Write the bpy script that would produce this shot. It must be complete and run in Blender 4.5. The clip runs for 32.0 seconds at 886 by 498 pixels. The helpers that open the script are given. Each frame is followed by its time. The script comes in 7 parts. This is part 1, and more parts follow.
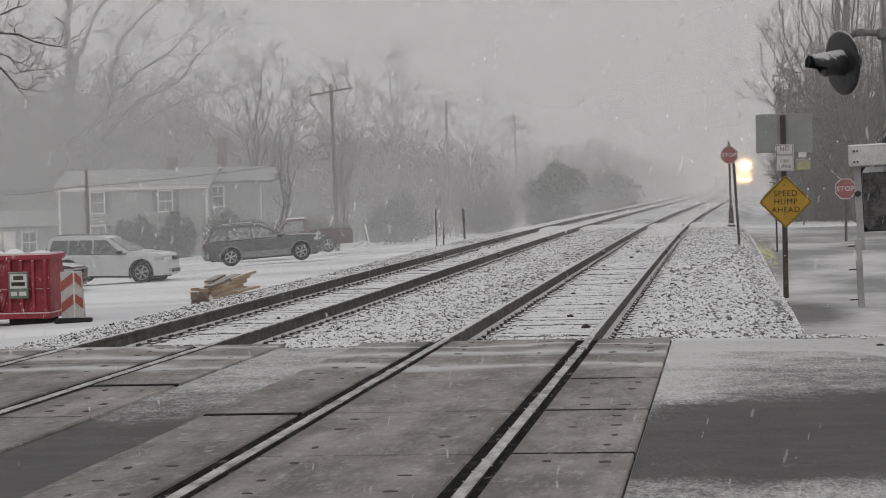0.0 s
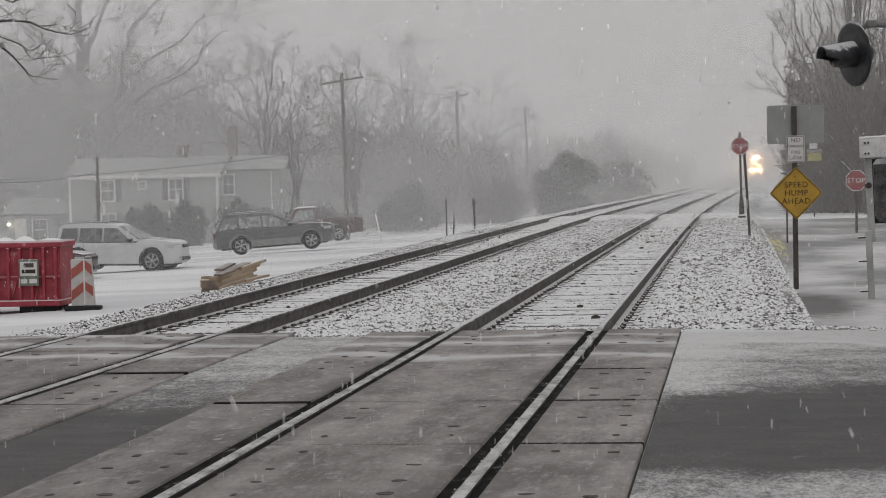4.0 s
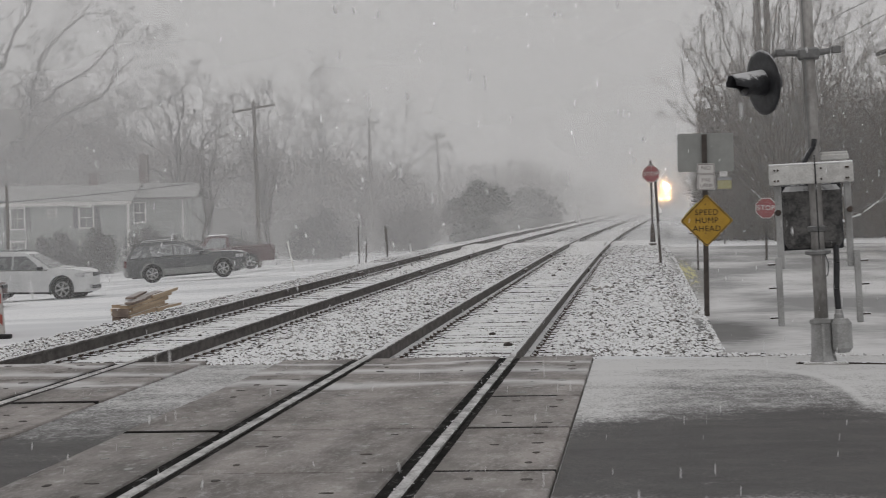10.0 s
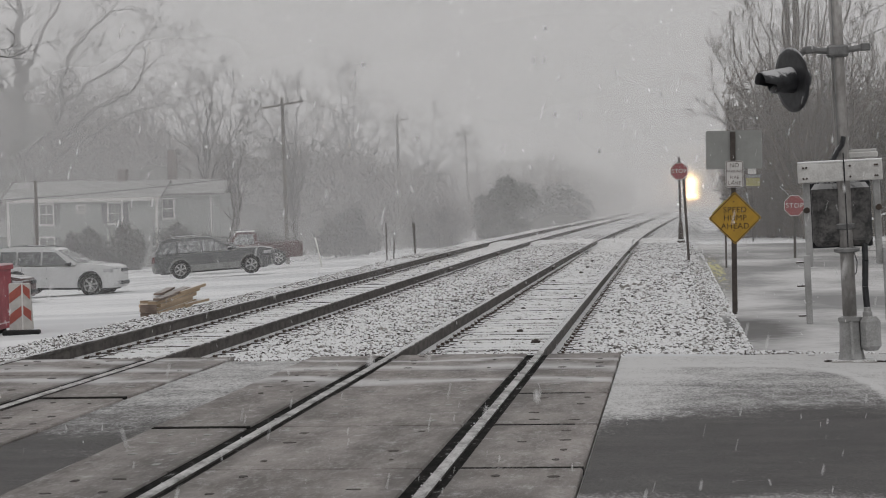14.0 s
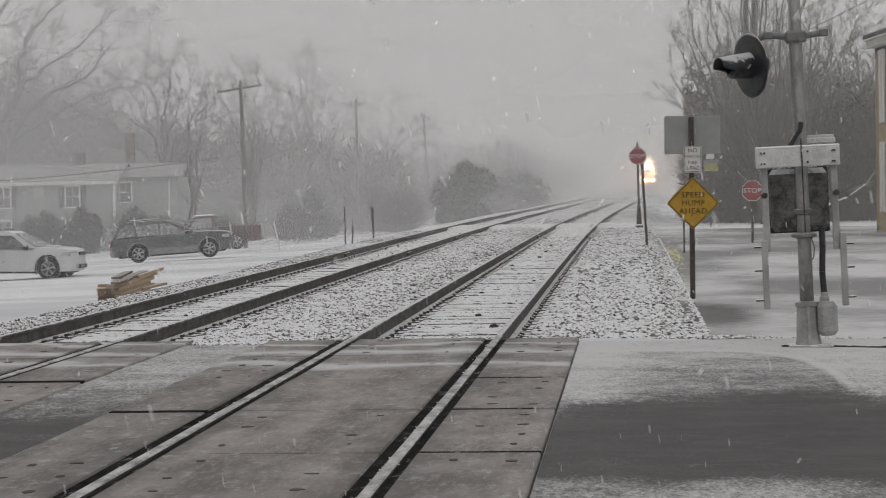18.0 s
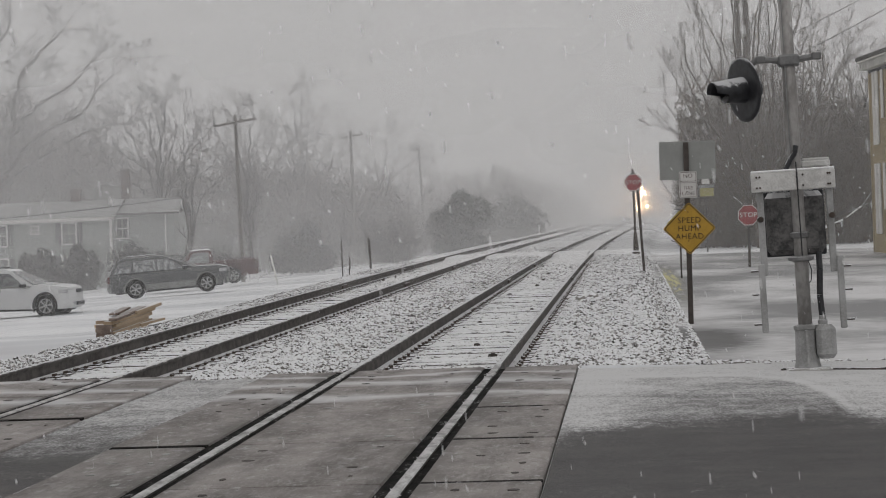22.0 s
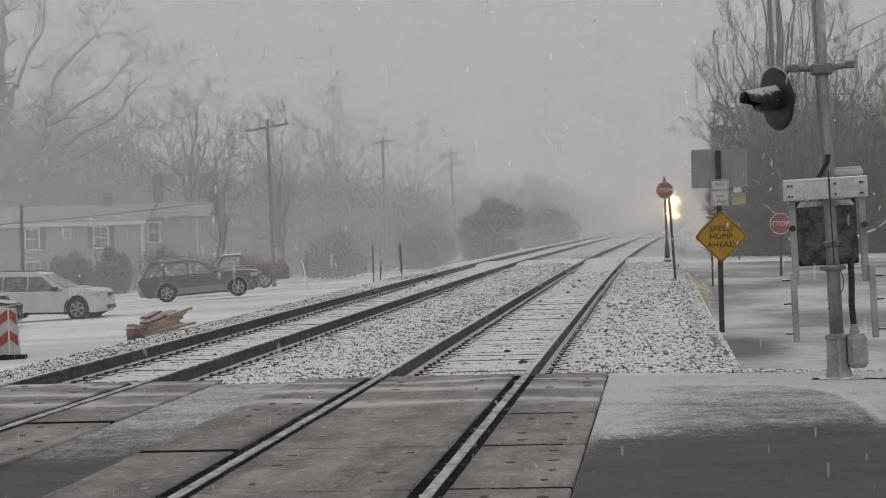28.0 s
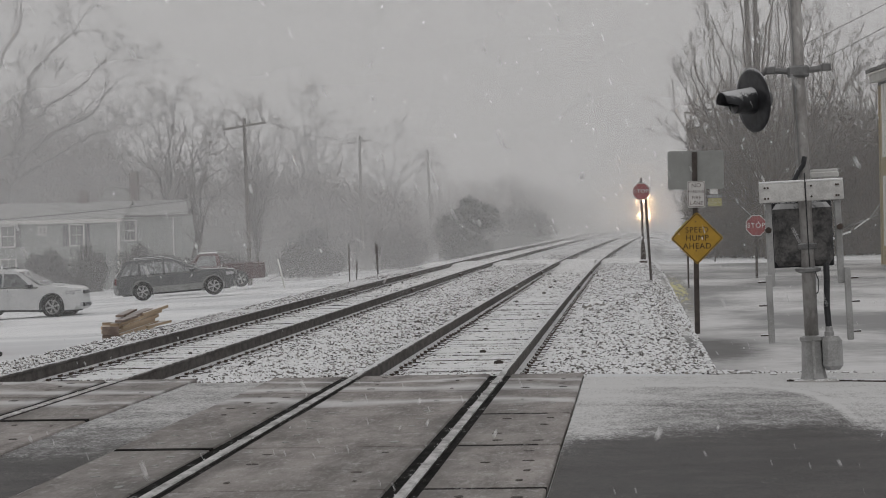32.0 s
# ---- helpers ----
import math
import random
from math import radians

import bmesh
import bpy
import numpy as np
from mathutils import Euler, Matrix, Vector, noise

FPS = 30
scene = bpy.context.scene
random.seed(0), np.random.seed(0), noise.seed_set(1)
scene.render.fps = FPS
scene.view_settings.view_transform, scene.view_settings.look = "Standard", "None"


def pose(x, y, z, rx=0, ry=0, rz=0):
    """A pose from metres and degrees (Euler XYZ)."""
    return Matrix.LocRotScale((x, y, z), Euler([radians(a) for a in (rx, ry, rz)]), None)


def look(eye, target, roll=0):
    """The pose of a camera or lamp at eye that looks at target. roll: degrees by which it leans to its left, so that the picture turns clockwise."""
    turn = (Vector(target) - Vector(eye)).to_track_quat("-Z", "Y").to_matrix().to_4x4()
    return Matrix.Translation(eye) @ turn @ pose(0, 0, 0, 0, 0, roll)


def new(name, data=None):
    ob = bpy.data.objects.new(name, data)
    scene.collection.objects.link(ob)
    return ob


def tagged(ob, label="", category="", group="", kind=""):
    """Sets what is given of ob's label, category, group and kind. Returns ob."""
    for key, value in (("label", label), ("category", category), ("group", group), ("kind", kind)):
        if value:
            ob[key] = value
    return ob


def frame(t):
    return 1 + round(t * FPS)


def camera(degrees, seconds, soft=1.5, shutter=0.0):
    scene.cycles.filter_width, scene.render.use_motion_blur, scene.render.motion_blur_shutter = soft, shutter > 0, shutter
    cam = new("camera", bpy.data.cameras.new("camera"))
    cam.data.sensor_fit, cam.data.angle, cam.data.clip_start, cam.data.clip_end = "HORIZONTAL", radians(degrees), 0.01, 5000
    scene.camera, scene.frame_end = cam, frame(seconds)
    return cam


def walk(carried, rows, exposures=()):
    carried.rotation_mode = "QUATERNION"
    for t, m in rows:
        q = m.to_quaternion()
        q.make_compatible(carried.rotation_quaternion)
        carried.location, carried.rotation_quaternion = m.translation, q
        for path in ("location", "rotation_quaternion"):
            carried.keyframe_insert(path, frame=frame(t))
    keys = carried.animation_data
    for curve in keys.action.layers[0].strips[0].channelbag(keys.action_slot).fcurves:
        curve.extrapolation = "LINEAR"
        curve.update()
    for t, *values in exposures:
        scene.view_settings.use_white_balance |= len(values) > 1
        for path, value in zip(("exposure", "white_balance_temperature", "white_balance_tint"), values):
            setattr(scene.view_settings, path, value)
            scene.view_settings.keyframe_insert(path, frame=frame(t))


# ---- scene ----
# ---------------------------------------------------------------- camera
cam = camera(22.97, 32.0, soft=1.0, shutter=0.5)
EYE = (0.0, 0.0, 1.57)
PATH = [
    (0, 88.379, 1.537, 7.283),
    (0.5, 88.393, 1.353, 7.404),
    (1, 88.331, 1.331, 7.673),
    (1.5, 88.347, 1.358, 7.506),
    (2, 88.320, 1.306, 7.595),
    (2.5, 88.171, 1.292, 7.697),
    (4.5, 88.067, 1.241, 7.416),
    (5, 87.781, 1.325, 7.218),
    (5.5, 87.922, 1.396, 7.198),
    (6, 87.780, 1.506, 7.012),
    (6.5, 87.872, 1.786, 6.871),
    (7, 87.589, 1.931, 6.706),
    (7.5, 87.621, 1.648, 6.256),
    (8, 87.731, 1.706, 6.810),
    (8.5, 87.900, 1.628, 6.966),
    (9, 88.239, 1.525, 6.698),
    (9.5, 88.636, 1.398, 6.114),
    (10, 88.791, 1.279, 5.253),
    (10.5, 88.709, 1.166, 4.370),
    (11, 88.794, 1.117, 4.090),
    (11.5, 88.761, 1.173, 4.589),
    (12, 88.832, 1.256, 5.078),
    (12.5, 88.796, 1.260, 5.380),
    (13, 88.710, 1.200, 5.710),
    (13.5, 88.696, 1.114, 5.709),
    (14, 88.721, 1.143, 5.986),
    (14.5, 88.796, 1.147, 6.237),
    (16.5, 88.795, 0.918, 5.777),
    (17, 88.386, 0.838, 5.715),
    (17.5, 88.335, 0.821, 5.503),
    (18, 88.290, 0.993, 4.901),
    (18.5, 88.571, 1.073, 4.188),
    (19, 88.910, 1.432, 4.212),
    (19.5, 88.824, 1.630, 4.469),
    (20, 88.918, 1.726, 4.767),
    (20.5, 88.954, 1.732, 4.761),
    (21, 88.849, 1.878, 4.810),
    (21.5, 88.881, 2.027, 4.664),
    (22, 89.076, 2.072, 4.800),
    (22.5, 89.152, 2.102, 5.012),
    (23, 89.217, 2.119, 5.012),
    (23.5, 89.347, 2.177, 5.034),
    (24, 89.368, 2.167, 5.214),
    (24.5, 89.406, 1.897, 5.644),
    (25, 89.243, 1.640, 5.944),
    (25.5, 88.976, 1.398, 5.692),
    (27.5, 88.927, 1.646, 5.804),
    (28, 89.266, 1.641, 5.622),
    (28.5, 89.321, 1.571, 5.367),
    (29, 89.404, 1.442, 5.239),
    (29.5, 89.336, 1.408, 5.378),
    (30, 89.515, 1.359, 5.059),
    (30.5, 89.491, 1.194, 4.793),
    (31, 89.427, 1.195, 4.848),
    (31.5, 89.296, 1.330, 5.089),
    (32, 89.247, 1.292, 5.003),
]
walk(cam, [(t, pose(*EYE, rx, ry, rz)) for t, rx, ry, rz in PATH], ((0, 0.0), (18, -0.01), (24, -0.08), (32, -0.12)))
scene.cycles.transparent_max_bounces = 32

# ---------------------------------------------------------------- sky and light: thick overcast in a snow storm
SKY_GREY, SKY_GAIN, SUN_POWER = 0.59, 0.05, 0.42
sky_world = bpy.data.worlds.new("overcast")
scene.world = sky_world
sky_world.use_nodes = True
wn, wl = sky_world.node_tree.nodes, sky_world.node_tree.links
wn.clear()
w_out, w_bg = wn.new("ShaderNodeOutputWorld"), wn.new("ShaderNodeBackground")
w_sky, w_grey = wn.new("ShaderNodeTexSky"), wn.new("ShaderNodeHueSaturation")
w_mix = wn.new("ShaderNodeMix")
w_sky.sky_type, w_sky.sun_disc = "NISHITA", False
w_sky.sun_elevation, w_sky.sun_rotation = radians(48), radians(200)
w_sky.air_density, w_sky.dust_density = 1.5, 6.0
w_grey.inputs["Saturation"].default_value = 0.1
w_grey.inputs["Value"].default_value = SKY_GAIN
w_mix.data_type = "RGBA"
w_mix.inputs["Factor"].default_value = 0.85
w_mix.inputs[7].default_value = (SKY_GREY, SKY_GREY * 0.985, SKY_GREY * 0.98, 1)
wl.new(w_sky.outputs[0], w_grey.inputs["Color"])
wl.new(w_grey.outputs[0], w_mix.inputs[6])
wl.new(w_mix.outputs[2], w_bg.inputs["Color"])
wl.new(w_bg.outputs[0], w_out.inputs["Surface"])
w_bg.inputs["Strength"].default_value = 1.0

sun_data = bpy.data.lights.new("sun", "SUN")
sun_data.energy, sun_data.angle, sun_data.color = SUN_POWER, radians(50), (1.0, 0.985, 0.975)
sun = new("sun", sun_data)
sun.matrix_world = look((20, -40, 60), (0, 0, 0))


# ---------------------------------------------------------------- materials
def blank(name):
    m = bpy.data.materials.new(name)
    m.use_nodes = True
    n, l = m.node_tree.nodes, m.node_tree.links
    n.clear()
    return m, n, l


def mixer(n, l, a, b, fac):
    """A colour mix node; a, b and fac are sockets or values."""
    x = n.new("ShaderNodeMix")
    x.data_type = "RGBA"
    for socket, v in ((x.inputs["Factor"], fac), (x.inputs[6], a), (x.inputs[7], b)):
        if isinstance(v, bpy.types.NodeSocket):
            l.new(v, socket)
        elif isinstance(v, (int, float)):
            socket.default_value = v
        else:
            socket.default_value = (*v, 1)
    return x.outputs[2]


def noise_of(n, l, coord, scale, detail=4.0, rough=0.6, stretch=None):
    if stretch:
        mp = n.new("ShaderNodeMapping")
        mp.inputs["Scale"].default_value = stretch
        l.new(coord, mp.inputs["Vector"])
        coord = mp.outputs[0]
    t = n.new("ShaderNodeTexNoise")
    t.inputs["Scale"].default_value, t.inputs["Detail"].default_value, t.inputs["Roughness"].default_value = scale, detail, rough
    l.new(coord, t.inputs["Vector"])
    return t.outputs["Fac"]


def ramp(n, l, value, lo, hi, a=0.0, b=1.0):
    r = n.new("ShaderNodeMapRange")
    r.interpolation_type = "SMOOTHSTEP"
    r.inputs[1].default_value, r.inputs[2].default_value = lo, hi
    r.inputs[3].default_value, r.inputs[4].default_value = a, b
    l.new(value, r.inputs[0])
    return r.outputs[0]


def calc(n, l, op, a, b):
    m = n.new("ShaderNodeMath")
    m.operation = op
    for i, v in enumerate((a, b)):
        if isinstance(v, bpy.types.NodeSocket):
            l.new(v, m.inputs[i])
        else:
            m.inputs[i].default_value = v
    return m.outputs[0]


SNOW = (0.80, 0.805, 0.82)


def surface(name, colour, dark=None, rough=0.7, scale=6.0, bump=0.2, metal=0.0, snow=0.0, snow_at=0.55, vary=0.0, fine=60.0, stretch=None, world=False, spec=0.4, coat=0.0):
    """A weathered surface: two colours mixed by two noises, fine relief, and settled snow on faces that look up."""
    m, n, l = blank(name)
    out, bs = n.new("ShaderNodeOutputMaterial"), n.new("ShaderNodeBsdfPrincipled")
    tc, geo = n.new("ShaderNodeTexCoord"), n.new("ShaderNodeNewGeometry")
    co = geo.outputs["Position"] if world else tc.outputs["Object"]
    big, small = noise_of(n, l, co, scale, stretch=stretch), noise_of(n, l, co, fine, 3.0, stretch=stretch)
    dark = dark or tuple(c * 0.6 for c in colour)
    both = calc(n, l, "ADD", calc(n, l, "MULTIPLY", big, 0.65), calc(n, l, "MULTIPLY", small, 0.35))
    col = mixer(n, l, dark, colour, ramp(n, l, both, 0.35, 0.62))
    if vary:
        info = n.new("ShaderNodeObjectInfo")
        hsv = n.new("ShaderNodeHueSaturation")
        l.new(ramp(n, l, info.outputs["Random"], 0.0, 1.0, 1 - vary, 1 + vary), hsv.inputs["Value"])
        l.new(col, hsv.inputs["Color"])
        col = hsv.outputs[0]
    ro = ramp(n, l, small, 0.3, 0.7, max(rough - 0.1, 0.02), min(rough + 0.1, 1.0))
    if snow:
        sep = n.new("ShaderNodeSeparateXYZ")
        l.new(geo.outputs["Normal"], sep.inputs[0])
        patch = calc(n, l, "ADD", sep.outputs["Z"], calc(n, l, "MULTIPLY", calc(n, l, "SUBTRACT", both, 0.5), 1.6))
        f = calc(n, l, "MULTIPLY", ramp(n, l, patch, snow_at - 0.12, snow_at + 0.12), snow)
        col = mixer(n, l, col, SNOW, f)
        ro2 = n.new("ShaderNodeMix")
        l.new(f, ro2.inputs["Factor"])
        l.new(ro, ro2.inputs[2])
        ro2.inputs[3].default_value = 0.9
        ro = ro2.outputs[0]
    l.new(col, bs.inputs["Base Color"])
    l.new(ro, bs.inputs["Roughness"])
    bs.inputs["Metallic"].default_value = metal
    bs.inputs["Specular IOR Level"].default_value = spec
    bs.inputs["Coat Weight"].default_value = coat
    if bump:
        b = n.new("ShaderNodeBump")
        b.inputs["Strength"].default_value, b.inputs["Distance"].default_value = bump, 0.02
        l.new(both, b.inputs["Height"])
        l.new(b.outputs[0], bs.inputs["Normal"])
    l.new(bs.outputs[0], out.inputs["Surface"])
    return m


def glow(name, colour, power):
    m, n, l = blank(name)
    out, em = n.new("ShaderNodeOutputMaterial"), n.new("ShaderNodeEmission")
    em.inputs["Color"].default_value, em.inputs["Strength"].default_value = (*colour, 1), power
    l.new(em.outputs[0], out.inputs["Surface"])
    return m


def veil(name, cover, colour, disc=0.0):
    """A see-through sheet that stands in for air full of blowing snow: lets most light through, scatters the rest.
    disc: radius at which a round puff fades out.
    """
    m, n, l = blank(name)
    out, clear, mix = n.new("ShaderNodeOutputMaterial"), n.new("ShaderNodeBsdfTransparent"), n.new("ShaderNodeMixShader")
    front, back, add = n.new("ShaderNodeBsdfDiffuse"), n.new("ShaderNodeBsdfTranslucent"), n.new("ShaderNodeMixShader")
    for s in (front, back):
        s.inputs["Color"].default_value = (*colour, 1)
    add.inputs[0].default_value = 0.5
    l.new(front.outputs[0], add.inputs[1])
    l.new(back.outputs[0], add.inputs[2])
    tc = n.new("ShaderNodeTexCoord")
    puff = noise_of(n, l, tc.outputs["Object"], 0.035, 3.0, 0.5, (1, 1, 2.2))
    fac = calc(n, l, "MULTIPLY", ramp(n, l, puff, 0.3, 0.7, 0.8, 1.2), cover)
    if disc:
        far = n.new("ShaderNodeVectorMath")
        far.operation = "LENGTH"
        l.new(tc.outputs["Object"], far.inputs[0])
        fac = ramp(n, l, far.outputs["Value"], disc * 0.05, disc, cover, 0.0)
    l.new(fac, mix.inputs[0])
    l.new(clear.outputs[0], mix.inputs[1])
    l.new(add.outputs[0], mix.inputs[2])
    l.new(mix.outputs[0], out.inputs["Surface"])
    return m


def snow_ground():
    """Settled snow, drifted in streaks, thin over the ground where the wind has scoured it."""
    m, n, l = blank("settled_snow")
    out, bs, geo = n.new("ShaderNodeOutputMaterial"), n.new("ShaderNodeBsdfPrincipled"), n.new("ShaderNodeNewGeometry")
    co = geo.outputs["Position"]
    drift, grain = noise_of(n, l, co, 0.16, 4.0, 0.55, (0.35, 1.6, 1)), noise_of(n, l, co, 14.0, 5.0, 0.7)
    thin = noise_of(n, l, co, 0.42, 5.0, 0.62, (0.3, 1.3, 1))
    white = mixer(n, l, (0.62, 0.63, 0.65), SNOW, ramp(n, l, drift, 0.35, 0.6))
    white = mixer(n, l, white, (0.5, 0.5, 0.51), ramp(n, l, grain, 0.6, 0.8, 0.0, 0.5))
    col = mixer(n, l, white, (0.12, 0.12, 0.12), ramp(n, l, thin, 0.60, 0.72, 0.0, 0.75))
    l.new(col, bs.inputs["Base Color"])
    bs.inputs["Roughness"].default_value = 0.9
    b = n.new("ShaderNodeBump")
    b.inputs["Strength"].default_value, b.inputs["Distance"].default_value = 0.4, 0.05
    l.new(calc(n, l, "ADD", drift, calc(n, l, "MULTIPLY", grain, 0.3)), b.inputs["Height"])
    l.new(b.outputs[0], bs.inputs["Normal"])
    l.new(bs.outputs[0], out.inputs["Surface"])
    return m


def ballast_bed():
    """Crushed stone bed, half snowed over."""
    m, n, l = blank("ballast_bed")
    out, bs, geo = n.new("ShaderNodeOutputMaterial"), n.new("ShaderNodeBsdfPrincipled"), n.new("ShaderNodeNewGeometry")
    co = geo.outputs["Position"]
    v = n.new("ShaderNodeTexVoronoi")
    v.inputs["Scale"].default_value = 13.0
    l.new(co, v.inputs["Vector"])
    clump = noise_of(n, l, co, 1.1, 4.0, 0.6)
    gaps = ramp(n, l, calc(n, l, "ADD", v.outputs["Distance"], calc(n, l, "MULTIPLY", clump, 0.5)), 0.62, 0.8)
    # dark between the stones: shade of the gaps put into the colour
    col = mixer(n, l, SNOW, (0.10, 0.095, 0.09), calc(n, l, "MULTIPLY", gaps, 0.36))
    l.new(col, bs.inputs["Base Color"])
    bs.inputs["Roughness"].default_value = 0.9
    b = n.new("ShaderNodeBump")
    b.inputs["Strength"].default_value, b.inputs["Distance"].default_value = 0.8, 0.04
    b.invert = True
    l.new(v.outputs["Distance"], b.inputs["Height"])
    l.new(b.outputs[0], bs.inputs["Normal"])
    l.new(bs.outputs[0], out.inputs["Surface"])
    return m


def track_snow():
    """Thin snow between the rails, with dark chips of stone showing through."""
    m, n, l = blank("track_snow")
    out, bs, geo = n.new("ShaderNodeOutputMaterial"), n.new("ShaderNodeBsdfPrincipled"), n.new("ShaderNodeNewGeometry")
    co = geo.outputs["Position"]
    v = n.new("ShaderNodeTexVoronoi")
    v.inputs["Scale"].default_value = 17.0
    l.new(co, v.inputs["Vector"])
    patchy = noise_of(n, l, co, 1.6, 5.0, 0.7)
    chips = ramp(n, l, calc(n, l, "SUBTRACT", calc(n, l, "MULTIPLY", patchy, 0.75), v.outputs["Distance"]), 0.13, 0.22, 0.0, 0.7)
    white = mixer(n, l, (0.62, 0.615, 0.615), (0.80, 0.80, 0.81), ramp(n, l, noise_of(n, l, co, 5.0, 5.0, 0.7), 0.35, 0.6))
    l.new(mixer(n, l, white, (0.10, 0.092, 0.086), chips), bs.inputs["Base Color"])
    bs.inputs["Roughness"].default_value = 0.9
    b = n.new("ShaderNodeBump")
    b.inputs["Strength"].default_value, b.inputs["Distance"].default_value = 0.6, 0.03
    l.new(calc(n, l, "ADD", chips, patchy), b.inputs["Height"])
    l.new(b.outputs[0], bs.inputs["Normal"])
    l.new(bs.outputs[0], out.inputs["Surface"])
    return m


def yard_snow():
    """Low yard: thin wind-packed snow over asphalt, grey streaks where tyres and wind have worn it."""
    m, n, l = blank("yard_snow")
    out, bs, geo = n.new("ShaderNodeOutputMaterial"), n.new("ShaderNodeBsdfPrincipled"), n.new("ShaderNodeNewGeometry")
    co = geo.outputs["Position"]
    streak = noise_of(n, l, co, 0.5, 5.0, 0.55, (0.42, 0.26, 1))
    fine = noise_of(n, l, co, 6.0, 5.0, 0.7, (0.5, 0.5, 1))
    mix = calc(n, l, "ADD", calc(n, l, "MULTIPLY", streak, 0.86), calc(n, l, "MULTIPLY", fine, 0.14))
    white = mixer(n, l, (0.61, 0.605, 0.61), (0.25, 0.25, 0.252), ramp(n, l, mix, 0.40, 0.60))
    # one bare wet patch by the sign
    v = n.new("ShaderNodeVectorMath")
    v.operation = "SUBTRACT"
    l.new(co, v.inputs[0])
    v.inputs[1].default_value = (1.15, 33.6, -0.5)
    sc = n.new("ShaderNodeVectorMath")
    sc.operation = "MULTIPLY"
    l.new(v.outputs[0], sc.inputs[0])
    sc.inputs[1].default_value = (1.15, 0.36, 0.0)
    ln = n.new("ShaderNodeVectorMath")
    ln.operation = "LENGTH"
    l.new(sc.outputs[0], ln.inputs[0])
    near = calc(n, l, "ADD", ln.outputs["Value"], calc(n, l, "MULTIPLY", calc(n, l, "SUBTRACT", fine, 0.5), 1.2))
    col = mixer(n, l, white, (0.085, 0.083, 0.082), ramp(n, l, near, 1.25, 0.45, 0.0, 0.85))
    # a yellow-stained strip of snow along the railway bank's foot, its shade painted grey
    v2, sc2, ln2 = n.new("ShaderNodeVectorMath"), n.new("ShaderNodeVectorMath"), n.new("ShaderNodeVectorMath")
    v2.operation, sc2.operation, ln2.operation = "SUBTRACT", "MULTIPLY", "LENGTH"
    l.new(co, v2.inputs[0])
    v2.inputs[1].default_value = (1.18, 61.0, -0.5)
    l.new(v2.outputs[0], sc2.inputs[0])
    sc2.inputs[1].default_value = (2.6, 0.055, 0.0)
    l.new(sc2.outputs[0], ln2.inputs[0])
    stain = calc(n, l, "ADD", ln2.outputs["Value"], calc(n, l, "MULTIPLY", calc(n, l, "SUBTRACT", fine, 0.5), 1.4))
    col = mixer(n, l, col, (0.22, 0.215, 0.205), ramp(n, l, stain, 1.15, 0.6, 0.0, 0.85))
    blot = noise_of(n, l, co, 2.6, 4.0, 0.7, (2.0, 0.12, 1))
    col = mixer(n, l, col, (0.60, 0.56, 0.26), calc(n, l, "MULTIPLY", ramp(n, l, stain, 0.62, 0.35, 0.0, 0.8), ramp(n, l, blot, 0.46, 0.56)))
    col = mixer(n, l, col, (0.62, 0.62, 0.60), calc(n, l, "MULTIPLY", ramp(n, l, stain, 0.9, 0.7, 0.0, 0.7), ramp(n, l, blot, 0.44, 0.36)))
    l.new(col, bs.inputs["Base Color"])
    bs.inputs["Roughness"].default_value = 0.85
    b = n.new("ShaderNodeBump")
    b.inputs["Strength"].default_value, b.inputs["Distance"].default_value = 0.3, 0.04
    l.new(mix, b.inputs["Height"])
    l.new(b.outputs[0], bs.inputs["Normal"])
    l.new(bs.outputs[0], out.inputs["Surface"])
    return m


